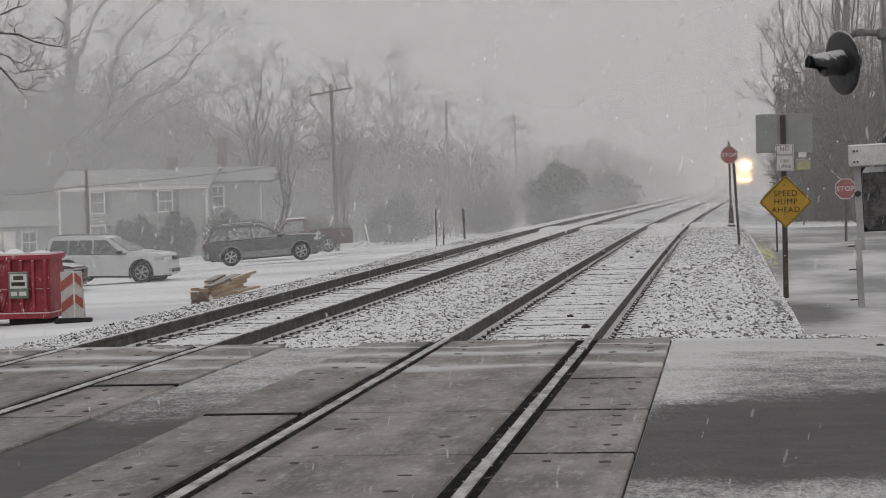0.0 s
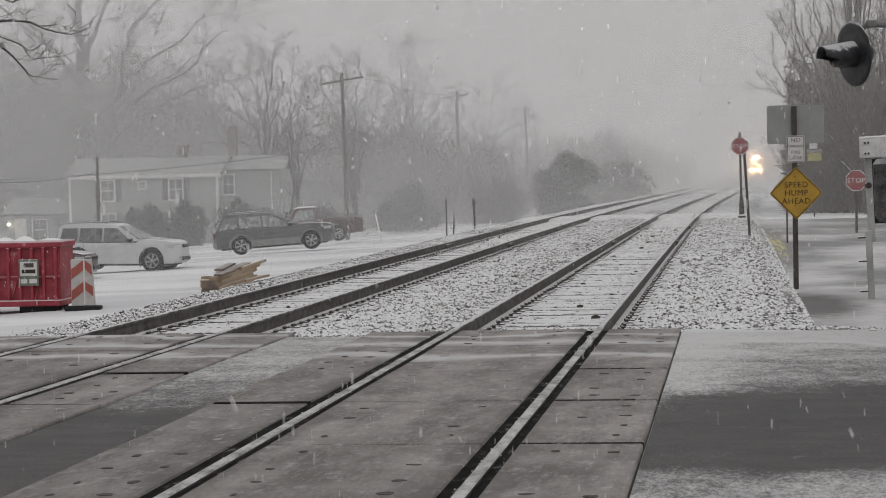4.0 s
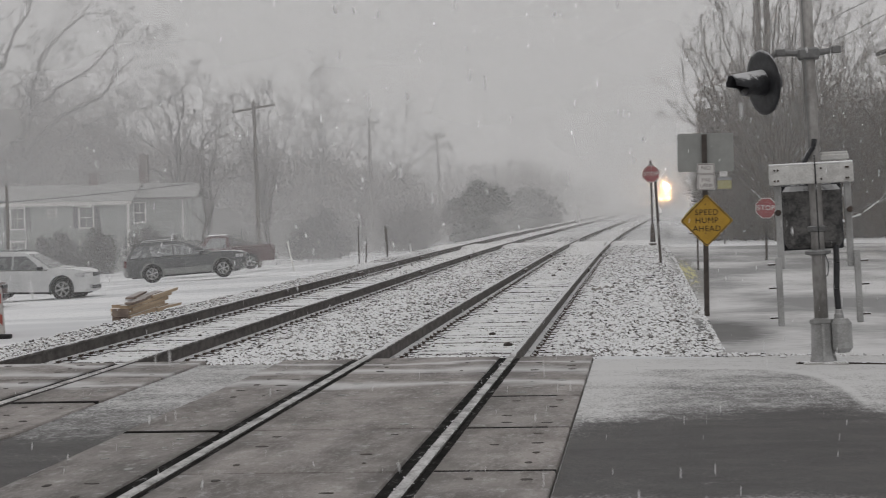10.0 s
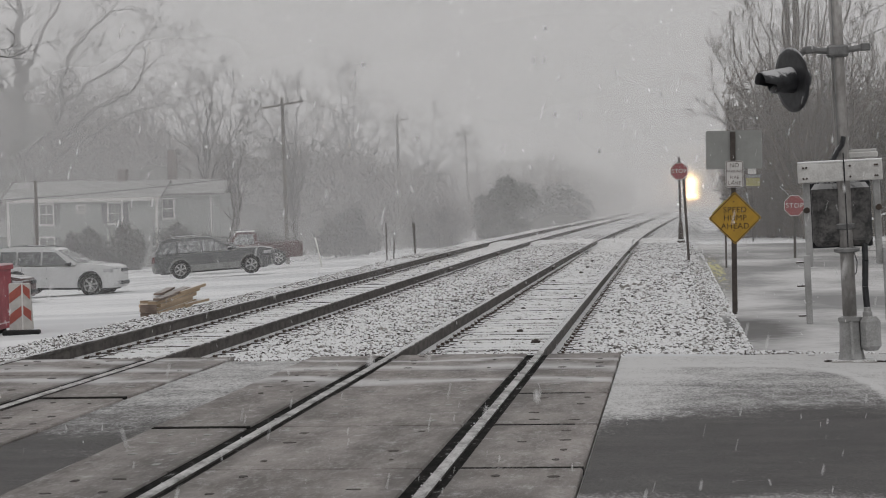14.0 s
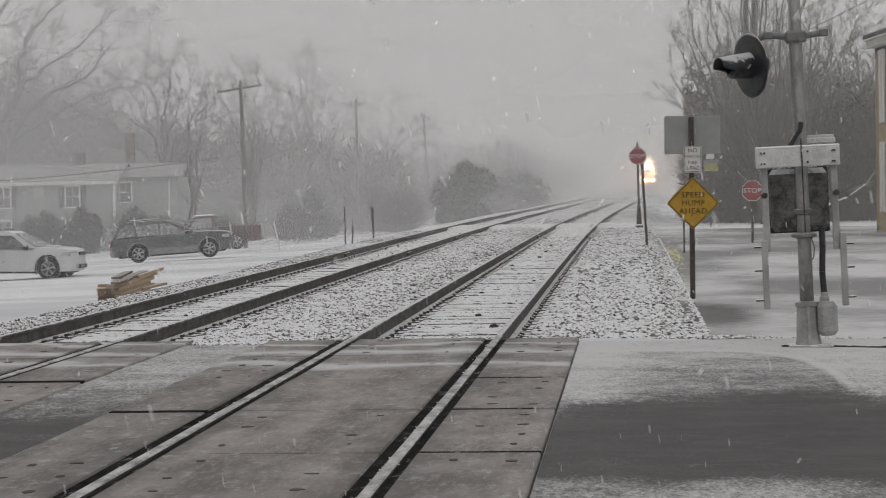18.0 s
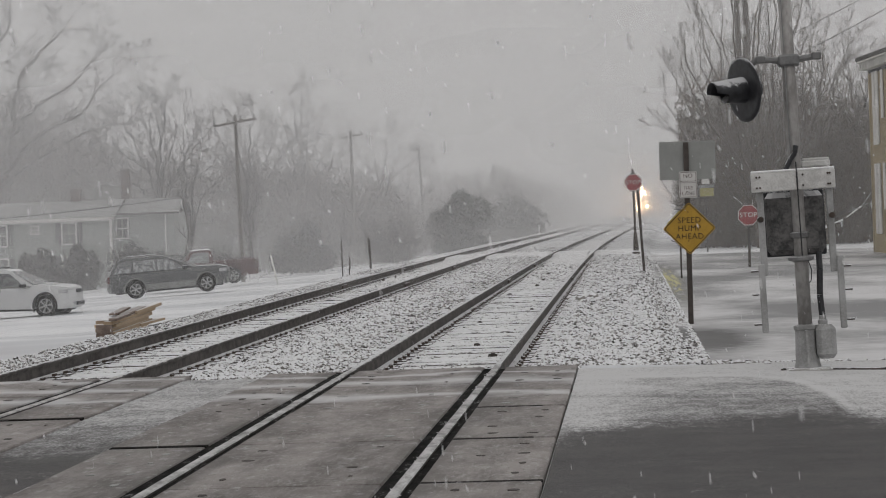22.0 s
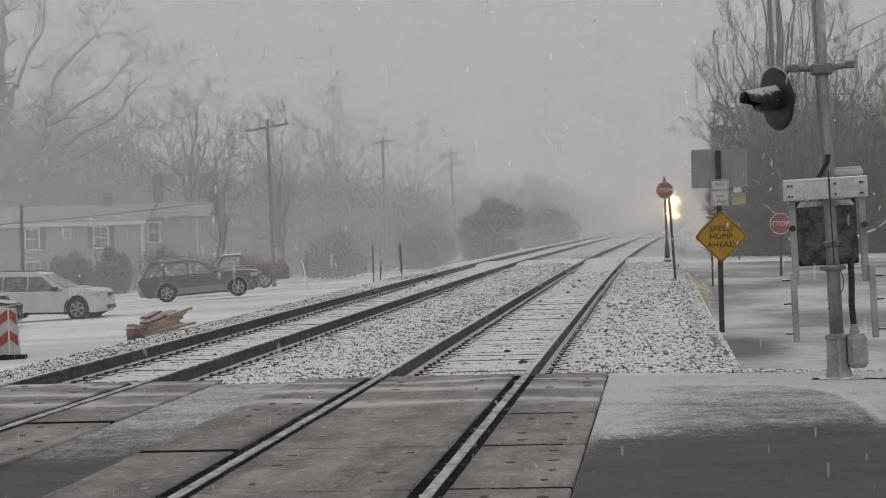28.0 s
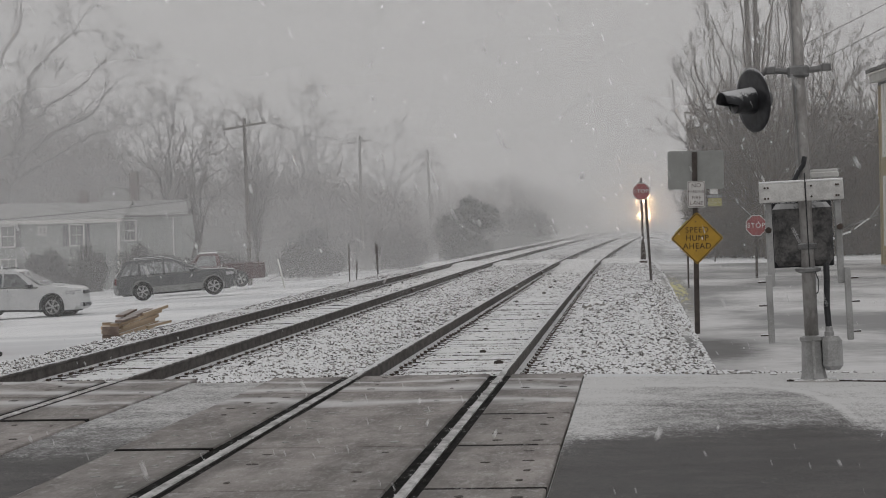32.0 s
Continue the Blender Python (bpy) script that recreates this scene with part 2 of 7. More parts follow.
def road_surface():
    """Wet asphalt; wheels have cleared one lane, the rest holds wind-blown snow."""
    m, n, l = blank("asphalt_and_snow")
    out, bs, geo = n.new("ShaderNodeOutputMaterial"), n.new("ShaderNodeBsdfPrincipled"), n.new("ShaderNodeNewGeometry")
    co = geo.outputs["Position"]
    sep = n.new("ShaderNodeSeparateXYZ")
    l.new(co, sep.inputs[0])
    wob, grain = noise_of(n, l, co, 1.1, 5.0, 0.65, (0.8, 0.7, 1)), noise_of(n, l, co, 11.0, 6.0, 0.8, (1, 0.45, 1))
    y = calc(n, l, "ADD", sep.outputs["Y"], calc(n, l, "MULTIPLY", calc(n, l, "SUBTRACT", wob, 0.5), 1.3))
    y = calc(n, l, "ADD", y, calc(n, l, "MULTIPLY", calc(n, l, "SUBTRACT", grain, 0.5), 1.5))
    # wheels turning off the road have swept a bowed lane clear; its far rim is an arc
    off = calc(n, l, "SUBTRACT", sep.outputs["X"], 0.95)
    bow = calc(n, l, "MINIMUM", calc(n, l, "MULTIPLY", calc(n, l, "MULTIPLY", off, off), 0.62), 1.5)
    y_far = calc(n, l, "ADD", y, bow)
    beyond = calc(n, l, "ADD", ramp(n, l, y_far, 15.3, 17.0, 0.0, 0.46), ramp(n, l, y_far, 16.8, 20.5, 0.0, 0.24))
    # fresh snow outside the tyre's curved ridge, and toward the panels
    across = calc(n, l, "MAXIMUM", calc(n, l, "MULTIPLY", calc(n, l, "ADD", sep.outputs["X"], 0.4), 1 / 2.06), 0.0)
    along = calc(n, l, "MAXIMUM", calc(n, l, "MULTIPLY", calc(n, l, "SUBTRACT", sep.outputs["Y"], 15.5), 1 / 4.95), 0.0)
    sweep = calc(n, l, "SUBTRACT", calc(n, l, "ADD", calc(n, l, "POWER", across, 4.5), calc(n, l, "POWER", along, 4.5)), 1.0)
    outer = ramp(n, l, sweep, 0.0, 0.25, 0.0, 0.24)
    outer = calc(n, l, "MAXIMUM", outer, ramp(n, l, sep.outputs["X"], 0.35, -0.35, 0.0, 0.22))
    beyond = calc(n, l, "ADD", beyond, calc(n, l, "MULTIPLY", outer, ramp(n, l, y_far, 15.6, 17.2)))
    beyond = calc(n, l, "SUBTRACT", beyond, ramp(n, l, sep.outputs["X"], -1.0, -3.0, 0.0, 0.28))
    hither = ramp(n, l, y, 12.0, 11.1, 0.0, 0.56)
    hither = calc(n, l, "MULTIPLY", hither, ramp(n, l, sep.outputs["X"], -3.0, -1.0))
    cover = calc(n, l, "MAXIMUM", beyond, hither)
    edge_line = n.new("ShaderNodeMath")
    edge_line.operation = "ABSOLUTE"
    l.new(sweep, edge_line.inputs[0])
    heap = calc(n, l, "MULTIPLY", ramp(n, l, edge_line.outputs[0], 0.0, 0.20, 0.42, 0.0), calc(n, l, "MULTIPLY", ramp(n, l, sep.outputs["Y"], 15.7, 17.2), ramp(n, l, sep.outputs["X"], -1.0, -0.4)))
    cover = calc(n, l, "ADD", cover, heap)
    cloud = noise_of(n, l, co, 1.6, 5.0, 0.65, (0.7, 0.8, 1))
    speck = noise_of(n, l, co, 46.0, 4.0, 0.8, (1, 0.35, 1))
    sift = calc(n, l, "ADD", calc(n, l, "MULTIPLY", cloud, 0.9), calc(n, l, "ADD", calc(n, l, "MULTIPLY", grain, 0.9), calc(n, l, "MULTIPLY", speck, 1.5)))
    sift = ramp(n, l, calc(n, l, "ADD", cover, sift), 1.78, 2.62, 0.03, 0.80)
    stone = noise_of(n, l, co, 70.0, 4.0, 0.85, (1, 0.5, 1))
    tar = mixer(n, l, (0.018, 0.0165, 0.0157), (0.072, 0.066, 0.063), ramp(n, l, calc(n, l, "ADD", calc(n, l, "MULTIPLY", stone, 0.6), calc(n, l, "MULTIPLY", noise_of(n, l, co, 2.2, 5.0, 0.7, (0.6, 1.0, 1)), 0.4)), 0.38, 0.64))
    l.new(mixer(n, l, tar, (0.74, 0.738, 0.74), sift), bs.inputs["Base Color"])
    l.new(ramp(n, l, sift, 0.0, 0.6, 0.6, 0.95), bs.inputs["Roughness"])
    bs.inputs["Specular IOR Level"].default_value = 0.35
    b = n.new("ShaderNodeBump")
    b.inputs["Strength"].default_value, b.inputs["Distance"].default_value = 0.35, 0.02
    l.new(calc(n, l, "ADD", grain, stone), b.inputs["Height"])
    l.new(b.outputs[0], bs.inputs["Normal"])
    l.new(bs.outputs[0], out.inputs["Surface"])
    return m


RAIL_LINES = (-1.3675, -2.8725, -5.3375, -6.8425)


def panel_concrete():
    """Crossing panels: brownish worn concrete with wheel polish and lines of drifted snow across them."""
    m, n, l = blank("panel_concrete")
    out, bs, geo = n.new("ShaderNodeOutputMaterial"), n.new("ShaderNodeBsdfPrincipled"), n.new("ShaderNodeNewGeometry")
    info = n.new("ShaderNodeObjectInfo")
    co = geo.outputs["Position"]
    sep = n.new("ShaderNodeSeparateXYZ")
    l.new(co, sep.inputs[0])
    stain, grain = noise_of(n, l, co, 2.4, 6.0, 0.7, (1, 0.3, 1)), noise_of(n, l, co, 26.0, 5.0, 0.8, (1, 0.2, 1))
    rough_spots = noise_of(n, l, co, 60.0, 3.0, 0.7, (1, 0.3, 1))
    wear = noise_of(n, l, co, 0.9, 5.0, 0.65, (0.8, 1.2, 1))
    col = mixer(n, l, (0.10, 0.086, 0.080), (0.275, 0.248, 0.236), ramp(n, l, stain, 0.34, 0.64))
    col = mixer(n, l, col, (0.105, 0.088, 0.079), ramp(n, l, wear, 0.45, 0.7, 0.0, 0.55))
    col = mixer(n, l, col, (0.36, 0.35, 0.335), ramp(n, l, grain, 0.48, 0.66, 0.0, 0.45))
    col = mixer(n, l, col, (0.07, 0.062, 0.058), ramp(n, l, rough_spots, 0.56, 0.7, 0.0, 0.55))
    # oily dark bands beside the rails
    for cx in RAIL_LINES:
        off = n.new("ShaderNodeMath")
        off.operation = "ABSOLUTE"
        l.new(calc(n, l, "SUBTRACT", sep.outputs["X"], cx), off.inputs[0])
        edge = calc(n, l, "ADD", off.outputs[0], calc(n, l, "MULTIPLY", calc(n, l, "SUBTRACT", stain, 0.5), 0.5))
        col = mixer(n, l, col, (0.085, 0.075, 0.07), ramp(n, l, edge, 0.32, 0.12, 0.0, 0.6))
    hsv = n.new("ShaderNodeHueSaturation")
    l.new(ramp(n, l, info.outputs["Random"], 0, 1, 0.88, 1.1), hsv.inputs["Value"])
    l.new(col, hsv.inputs["Color"])
    # two thin drift lines lie across the far end of the panels
    wob = calc(n, l, "ADD", calc(n, l, "ADD", sep.outputs["Y"], calc(n, l, "MULTIPLY", calc(n, l, "ADD", sep.outputs["X"], 3.5), 0.11)), calc(n, l, "MULTIPLY", calc(n, l, "SUBTRACT", noise_of(n, l, co, 0.55, 4.0, 0.55), 0.5), 2.4))
    lines, cloudy = None, noise_of(n, l, co, 0.5, 3.0, 0.5)
    for at, wide in ((19.1, 0.42), (20.5, 0.5), (21.4, 0.22)):
        near = n.new("ShaderNodeMath")
        near.operation = "ABSOLUTE"
        l.new(calc(n, l, "SUBTRACT", wob, at), near.inputs[0])
        one = ramp(n, l, near.outputs[0], 0.0, wide, 0.52, 0.0)
        lines = calc(n, l, "MAXIMUM", lines, one) if lines else one
    dust = calc(n, l, "MAXIMUM", calc(n, l, "MULTIPLY", lines, ramp(n, l, cloudy, 0.22, 0.42)), ramp(n, l, noise_of(n, l, co, 9.0, 7.0, 0.82, (0.8, 0.4, 1)), 0.52, 0.70, 0.0, 0.34))
    l.new(mixer(n, l, hsv.outputs[0], SNOW, dust), bs.inputs["Base Color"])
    bs.inputs["Roughness"].default_value = 0.62
    b = n.new("ShaderNodeBump")
    b.inputs["Strength"].default_value, b.inputs["Distance"].default_value = 0.3, 0.01
    l.new(calc(n, l, "ADD", grain, stain), b.inputs["Height"])
    l.new(b.outputs[0], bs.inputs["Normal"])
    l.new(bs.outputs[0], out.inputs["Surface"])
    return m


def ballast_stone():
    """Crushed stone: each piece has its own grey, from near black to pale, with snow caught on its upper faces. The
    darkest pieces also stand in for shaded gaps between stones.
    """
    m, n, l = blank("ballast_stone")
    out, bs, geo = n.new("ShaderNodeOutputMaterial"), n.new("ShaderNodeBsdfPrincipled"), n.new("ShaderNodeNewGeometry")
    co, own = geo.outputs["Position"], geo.outputs["Random Per Island"]
    grain = noise_of(n, l, co, 30.0, 4.0, 0.7)
    wide = noise_of(n, l, co, 1.1, 3.0, 0.6)
    col = mixer(n, l, (0.06, 0.053, 0.048), (0.36, 0.342, 0.322), ramp(n, l, calc(n, l, "ADD", calc(n, l, "MULTIPLY", own, 0.75), calc(n, l, "MULTIPLY", grain, 0.25)), 0.12, 0.85))
    sep = n.new("ShaderNodeSeparateXYZ")
    l.new(geo.outputs["Normal"], sep.inputs[0])
    lie = calc(n, l, "ADD", sep.outputs["Z"], calc(n, l, "ADD", calc(n, l, "MULTIPLY", calc(n, l, "SUBTRACT", grain, 0.5), 1.0), calc(n, l, "MULTIPLY", calc(n, l, "SUBTRACT", wide, 0.5), 1.2)))
    lie = calc(n, l, "ADD", lie, calc(n, l, "MULTIPLY", own, 0.3))
    l.new(mixer(n, l, col, SNOW, ramp(n, l, lie, 0.36, 0.76, 0.0, 0.9)), bs.inputs["Base Color"])
    bs.inputs["Roughness"].default_value = 0.85
    b = n.new("ShaderNodeBump")
    b.inputs["Strength"].default_value, b.inputs["Distance"].default_value = 0.3, 0.01
    l.new(grain, b.inputs["Height"])
    l.new(b.outputs[0], bs.inputs["Normal"])
    l.new(bs.outputs[0], out.inputs["Surface"])
    return m


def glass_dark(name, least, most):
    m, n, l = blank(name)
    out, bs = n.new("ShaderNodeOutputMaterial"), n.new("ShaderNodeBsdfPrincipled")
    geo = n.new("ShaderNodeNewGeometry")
    frost_sheen = noise_of(n, l, geo.outputs["Position"], 7.0, 5.0, 0.7)
    # pale patches are frost plus reflected sky, put into the base colour
    l.new(mixer(n, l, (0.03, 0.032, 0.035), (0.42, 0.43, 0.44), ramp(n, l, frost_sheen, 0.38, 0.7, least, most)), bs.inputs["Base Color"])
    l.new(ramp(n, l, frost_sheen, 0.4, 0.7, 0.06, 0.5), bs.inputs["Roughness"])
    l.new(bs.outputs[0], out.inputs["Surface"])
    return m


M_SNOW = snow_ground()
M_BALLAST = ballast_bed()
M_YARD = yard_snow()
M_TRACKSNOW = track_snow()
M_ROAD = road_surface()
M_PANEL = panel_concrete()
M_GLASS = glass_dark("frost_sheen_glass", 0.3, 0.75)
# darker mix for the white car, with less pale frost and sheen
M_DARKERGLASS = glass_dark("darker_car_glass", 0.12, 0.45)
M_STONE = ballast_stone()
M_RAIL = surface("rusted_rail", (0.115, 0.104, 0.098), (0.038, 0.034, 0.032), 0.8, 9.0, 0.4, metal=0.1, snow=0.75, snow_at=0.80, world=True, fine=45, stretch=(1, 0.5, 1))
M_RAILTOP = surface("polished_rail_head", (0.60, 0.595, 0.595), (0.13, 0.125, 0.122), 0.5, 7.0, 0.1, metal=0.15, world=True, fine=55, stretch=(1, 0.4, 1))
M_GAPBLACK = surface("gap_black", (0.022, 0.021, 0.02), (0.006, 0.006, 0.006), 0.95, 12.0, 0.6, world=True, snow=0.5, snow_at=1.22, spec=0.05, stretch=(1, 0.35, 1))
M_TIE = surface("creosoted_tie", (0.10, 0.08, 0.065), (0.04, 0.033, 0.028), 0.9, 7.0, 0.4, snow=0.92, snow_at=0.46, world=True, vary=0.3)
M_IRON = surface("rusty_iron", (0.07, 0.05, 0.04), (0.03, 0.025, 0.022), 0.8, 20.0, 0.2, snow=0.9, snow_at=0.55)
M_ALU = surface("weathered_aluminium", (0.40, 0.40, 0.40), (0.24, 0.24, 0.235), 0.6, 3.0, 0.15, metal=0.25, snow=0.6, snow_at=0.9)
M_MAST = surface("weathered_mast_paint", (0.38, 0.37, 0.36), (0.21, 0.20, 0.192), 0.7, 5.0, 0.2, metal=0.1, snow=0.5, snow_at=0.85, stretch=(1, 1, 0.5), fine=30)
M_GALV = surface("galvanised_steel", (0.22, 0.22, 0.22), (0.11, 0.11, 0.11), 0.55, 6.0, 0.12, metal=0.4, snow=0.4, snow_at=0.9)
M_WHITEPAINT = surface("chipped_white_paint", (0.62, 0.615, 0.60), (0.42, 0.41, 0.40), 0.6, 5.0, 0.1, snow=0.9, snow_at=0.8)
M_BLACK = surface("black_enamel", (0.03, 0.031, 0.035), (0.010, 0.010, 0.012), 0.45, 14.0, 0.15, snow=0.6, snow_at=0.56, fine=95)
M_CASE = surface("dark_gate_case", (0.13, 0.125, 0.122), (0.02, 0.02, 0.021), 0.5, 7.0, 0.3, snow=0.55, snow_at=0.42, fine=34)
M_POSTBROWN = surface("brown_sign_post", (0.075, 0.062, 0.055), (0.035, 0.03, 0.028), 0.75, 8.0, 0.2)
M_YELLOW = surface("yellow_sign_face", (0.43, 0.255, 0.03), (0.33, 0.195, 0.024), 0.5, 4.0, 0.04, snow=0.0)
M_LETTER = surface("black_sign_ink", (0.03, 0.022, 0.012), (0.02, 0.015, 0.01), 0.6, 10.0, 0.0)
M_SIGNGREY = surface("bare_sign_back", (0.30, 0.305, 0.295), (0.245, 0.25, 0.24), 0.5, 3.0, 0.05, metal=0.3)
M_SIGNWHITE = surface("white_sign_face", (0.62, 0.60, 0.58), (0.5, 0.49, 0.48), 0.5, 5.0, 0.03)
M_RED = surface("red_sign_face", (0.28, 0.055, 0.06), (0.21, 0.04, 0.045), 0.5, 4.0, 0.03)
M_REDINK = surface("faded_notice_ink", (0.14, 0.105, 0.10), (0.09, 0.07, 0.066), 0.5, 6.0, 0.0)
M_CONCRETE = surface("old_concrete", (0.36, 0.35, 0.335), (0.22, 0.215, 0.20), 0.85, 2.0, 0.3, snow=0.9, snow_at=0.75)
M_REDPLASTIC = surface("red_bin_plastic", (0.33, 0.042, 0.06), (0.22, 0.028, 0.04), 0.55, 5.0, 0.15, snow=0.5, snow_at=0.24, fine=55)
M_ORANGE = surface("orange_stripe", (0.33, 0.085, 0.065), (0.25, 0.065, 0.05), 0.5, 5.0, 0.03, snow=0.6, snow_at=0.32, fine=30)
M_LUMBER = surface("raw_lumber", (0.50, 0.385, 0.27), (0.37, 0.28, 0.19), 0.75, 3.0, 0.15, snow=0.8, snow_at=0.7, vary=0.25, stretch=(8, 1, 8))
M_LUMBEREND = surface("weathered_board", (0.23, 0.18, 0.15), (0.12, 0.092, 0.078), 0.85, 6.0, 0.2, snow=0.3, snow_at=0.85)
M_CARWHITE = surface("white_car_paint", (0.58, 0.585, 0.59), (0.5, 0.505, 0.51), 0.35, 1.5, 0.02, snow=0.9, snow_at=0.85, coat=0.4)
M_CARGREY = surface("dark_grey_car_paint", (0.115, 0.118, 0.12), (0.07, 0.072, 0.074), 0.35, 1.5, 0.02, snow=0.9, snow_at=0.85, coat=0.5)
M_CARTRIM = surface("grey_lower_trim", (0.24, 0.245, 0.24), (0.17, 0.17, 0.17), 0.5, 3.0, 0.05)
M_CARRED = surface("dark_red_car_paint", (0.088, 0.040, 0.041), (0.05, 0.027, 0.027), 0.4, 1.5, 0.02, snow=0.9, snow_at=0.8, coat=0.4)
M_TYRE = surface("tyre_rubber", (0.02, 0.02, 0.02), (0.012, 0.012, 0.012), 0.85, 12.0, 0.2)
M_RIM = surface("alloy_rim", (0.42, 0.42, 0.425), (0.3, 0.3, 0.3), 0.4, 6.0, 0.02, metal=0.5)
M_LAMPGLASS = surface("lamp_glass", (0.45, 0.45, 0.46), (0.25, 0.25, 0.26), 0.15, 8.0, 0.0, coat=0.6)
M_TAIL = surface("tail_lamp", (0.13, 0.025, 0.025), (0.09, 0.018, 0.018), 0.2, 8.0, 0.0)
M_SIDING = surface("pale_green_siding", (0.25, 0.262, 0.258), (0.205, 0.215, 0.211), 0.75, 0.8, 0.05, fine=8)
M_TAN = surface("tan_clapboard", (0.37, 0.30, 0.185), (0.27, 0.22, 0.14), 0.8, 0.8, 0.05, fine=8)
M_BROWNPANEL = surface("red_brown_panel", (0.20, 0.115, 0.085), (0.15, 0.09, 0.07), 0.8, 1.5, 0.05)
M_TRIM = surface("white_trim", (0.66, 0.65, 0.62), (0.54, 0.53, 0.5), 0.7, 2.0, 0.03)
M_SHUTTER = surface("dark_shutter", (0.05, 0.055, 0.06), (0.03, 0.033, 0.036), 0.7, 3.0, 0.05)
M_WINDOW = surface("house_window_glass", (0.06, 0.065, 0.07), (0.03, 0.033, 0.036), 0.15, 1.0, 0.0)
M_ROOF = surface("snowed_shingle", (0.09, 0.085, 0.08), (0.05, 0.048, 0.045), 0.9, 1.0, 0.2, snow=0.28, snow_at=0.74, fine=12)
M_CHIMNEY = surface("brick_chimney", (0.11, 0.075, 0.065), (0.07, 0.048, 0.042), 0.9, 4.0, 0.2, snow=0.8, snow_at=0.8)
M_BARK = surface("wet_bark", (0.075, 0.066, 0.06), (0.03, 0.027, 0.025), 0.9, 3.0, 0.4, snow=0.75, snow_at=0.72)
M_TWIG = surface("bare_twigs", (0.13, 0.115, 0.108), (0.07, 0.062, 0.058), 0.9, 2.0, 0.0, snow=0.5, snow_at=0.75)
M_BRUSH = surface("dead_brush", (0.15, 0.132, 0.124), (0.085, 0.075, 0.07), 0.95, 1.0, 0.0, snow=0.12, snow_at=0.9, world=True)
M_FANBARK = surface("brown_bark", (0.105, 0.085, 0.07), (0.05, 0.04, 0.034), 0.9, 3.0, 0.3, snow=0.8, snow_at=0.62)
M_FANTWIG = surface("brown_twigs", (0.12, 0.096, 0.08), (0.065, 0.052, 0.044), 0.9, 2.0, 0.0, snow=0.45, snow_at=0.66)
M_YARDBRUSH = surface("brown_brush", (0.14, 0.113, 0.096), (0.075, 0.061, 0.052), 0.95, 1.0, 0.0, snow=0.15, snow_at=0.9, world=True)
M_SHRUB = surface("dark_shrub_twigs", (0.075, 0.066, 0.06), (0.04, 0.035, 0.032), 0.95, 1.0, 0.0, snow=0.3, snow_at=0.8, world=True)
M_EVERGREEN = surface("evergreen_needles", (0.06, 0.068, 0.058), (0.03, 0.035, 0.03), 0.9, 2.0, 0.0, snow=0.08, snow_at=0.8, world=True)
M_POLEWOOD = surface("grey_pole_wood", (0.13, 0.115, 0.10), (0.07, 0.06, 0.053), 0.9, 3.0, 0.3, stretch=(4, 4, 0.4))
M_POLEPALE = surface("brown_grey_pole", (0.145, 0.13, 0.118), (0.09, 0.08, 0.073), 0.85, 3.0, 0.2, stretch=(4, 4, 0.4))
M_FLUOR = surface("fluorescent_sign", (0.33, 0.30, 0.10), (0.27, 0.245, 0.08), 0.5, 4.0, 0.0)
M_TRAIN = surface("locomotive_paint", (0.10, 0.10, 0.11), (0.05, 0.05, 0.055), 0.5, 0.8, 0.05, snow=0.7, snow_at=0.7)
M_HEDGE = surface("dusted_hedge_leaves", (0.05, 0.05, 0.044), (0.02, 0.02, 0.018), 0.9, 2.0, 0.0, snow=0.12, snow_at=0.8, world=True)
M_FLAKE = surface("snow_flake", (0.85, 0.85, 0.86), (0.75, 0.75, 0.76), 0.9, 1.0, 0.0)
M_HEADLAMP = glow("headlamp_glow", (1.0, 0.60, 0.26), 2200.0)
M_DITCH = glow("ditch_lamp_glow", (1.0, 0.57, 0.24), 1300.0)
M_PORCH = glow("porch_lamp_glow", (1.0, 0.85, 0.6), 14.0)


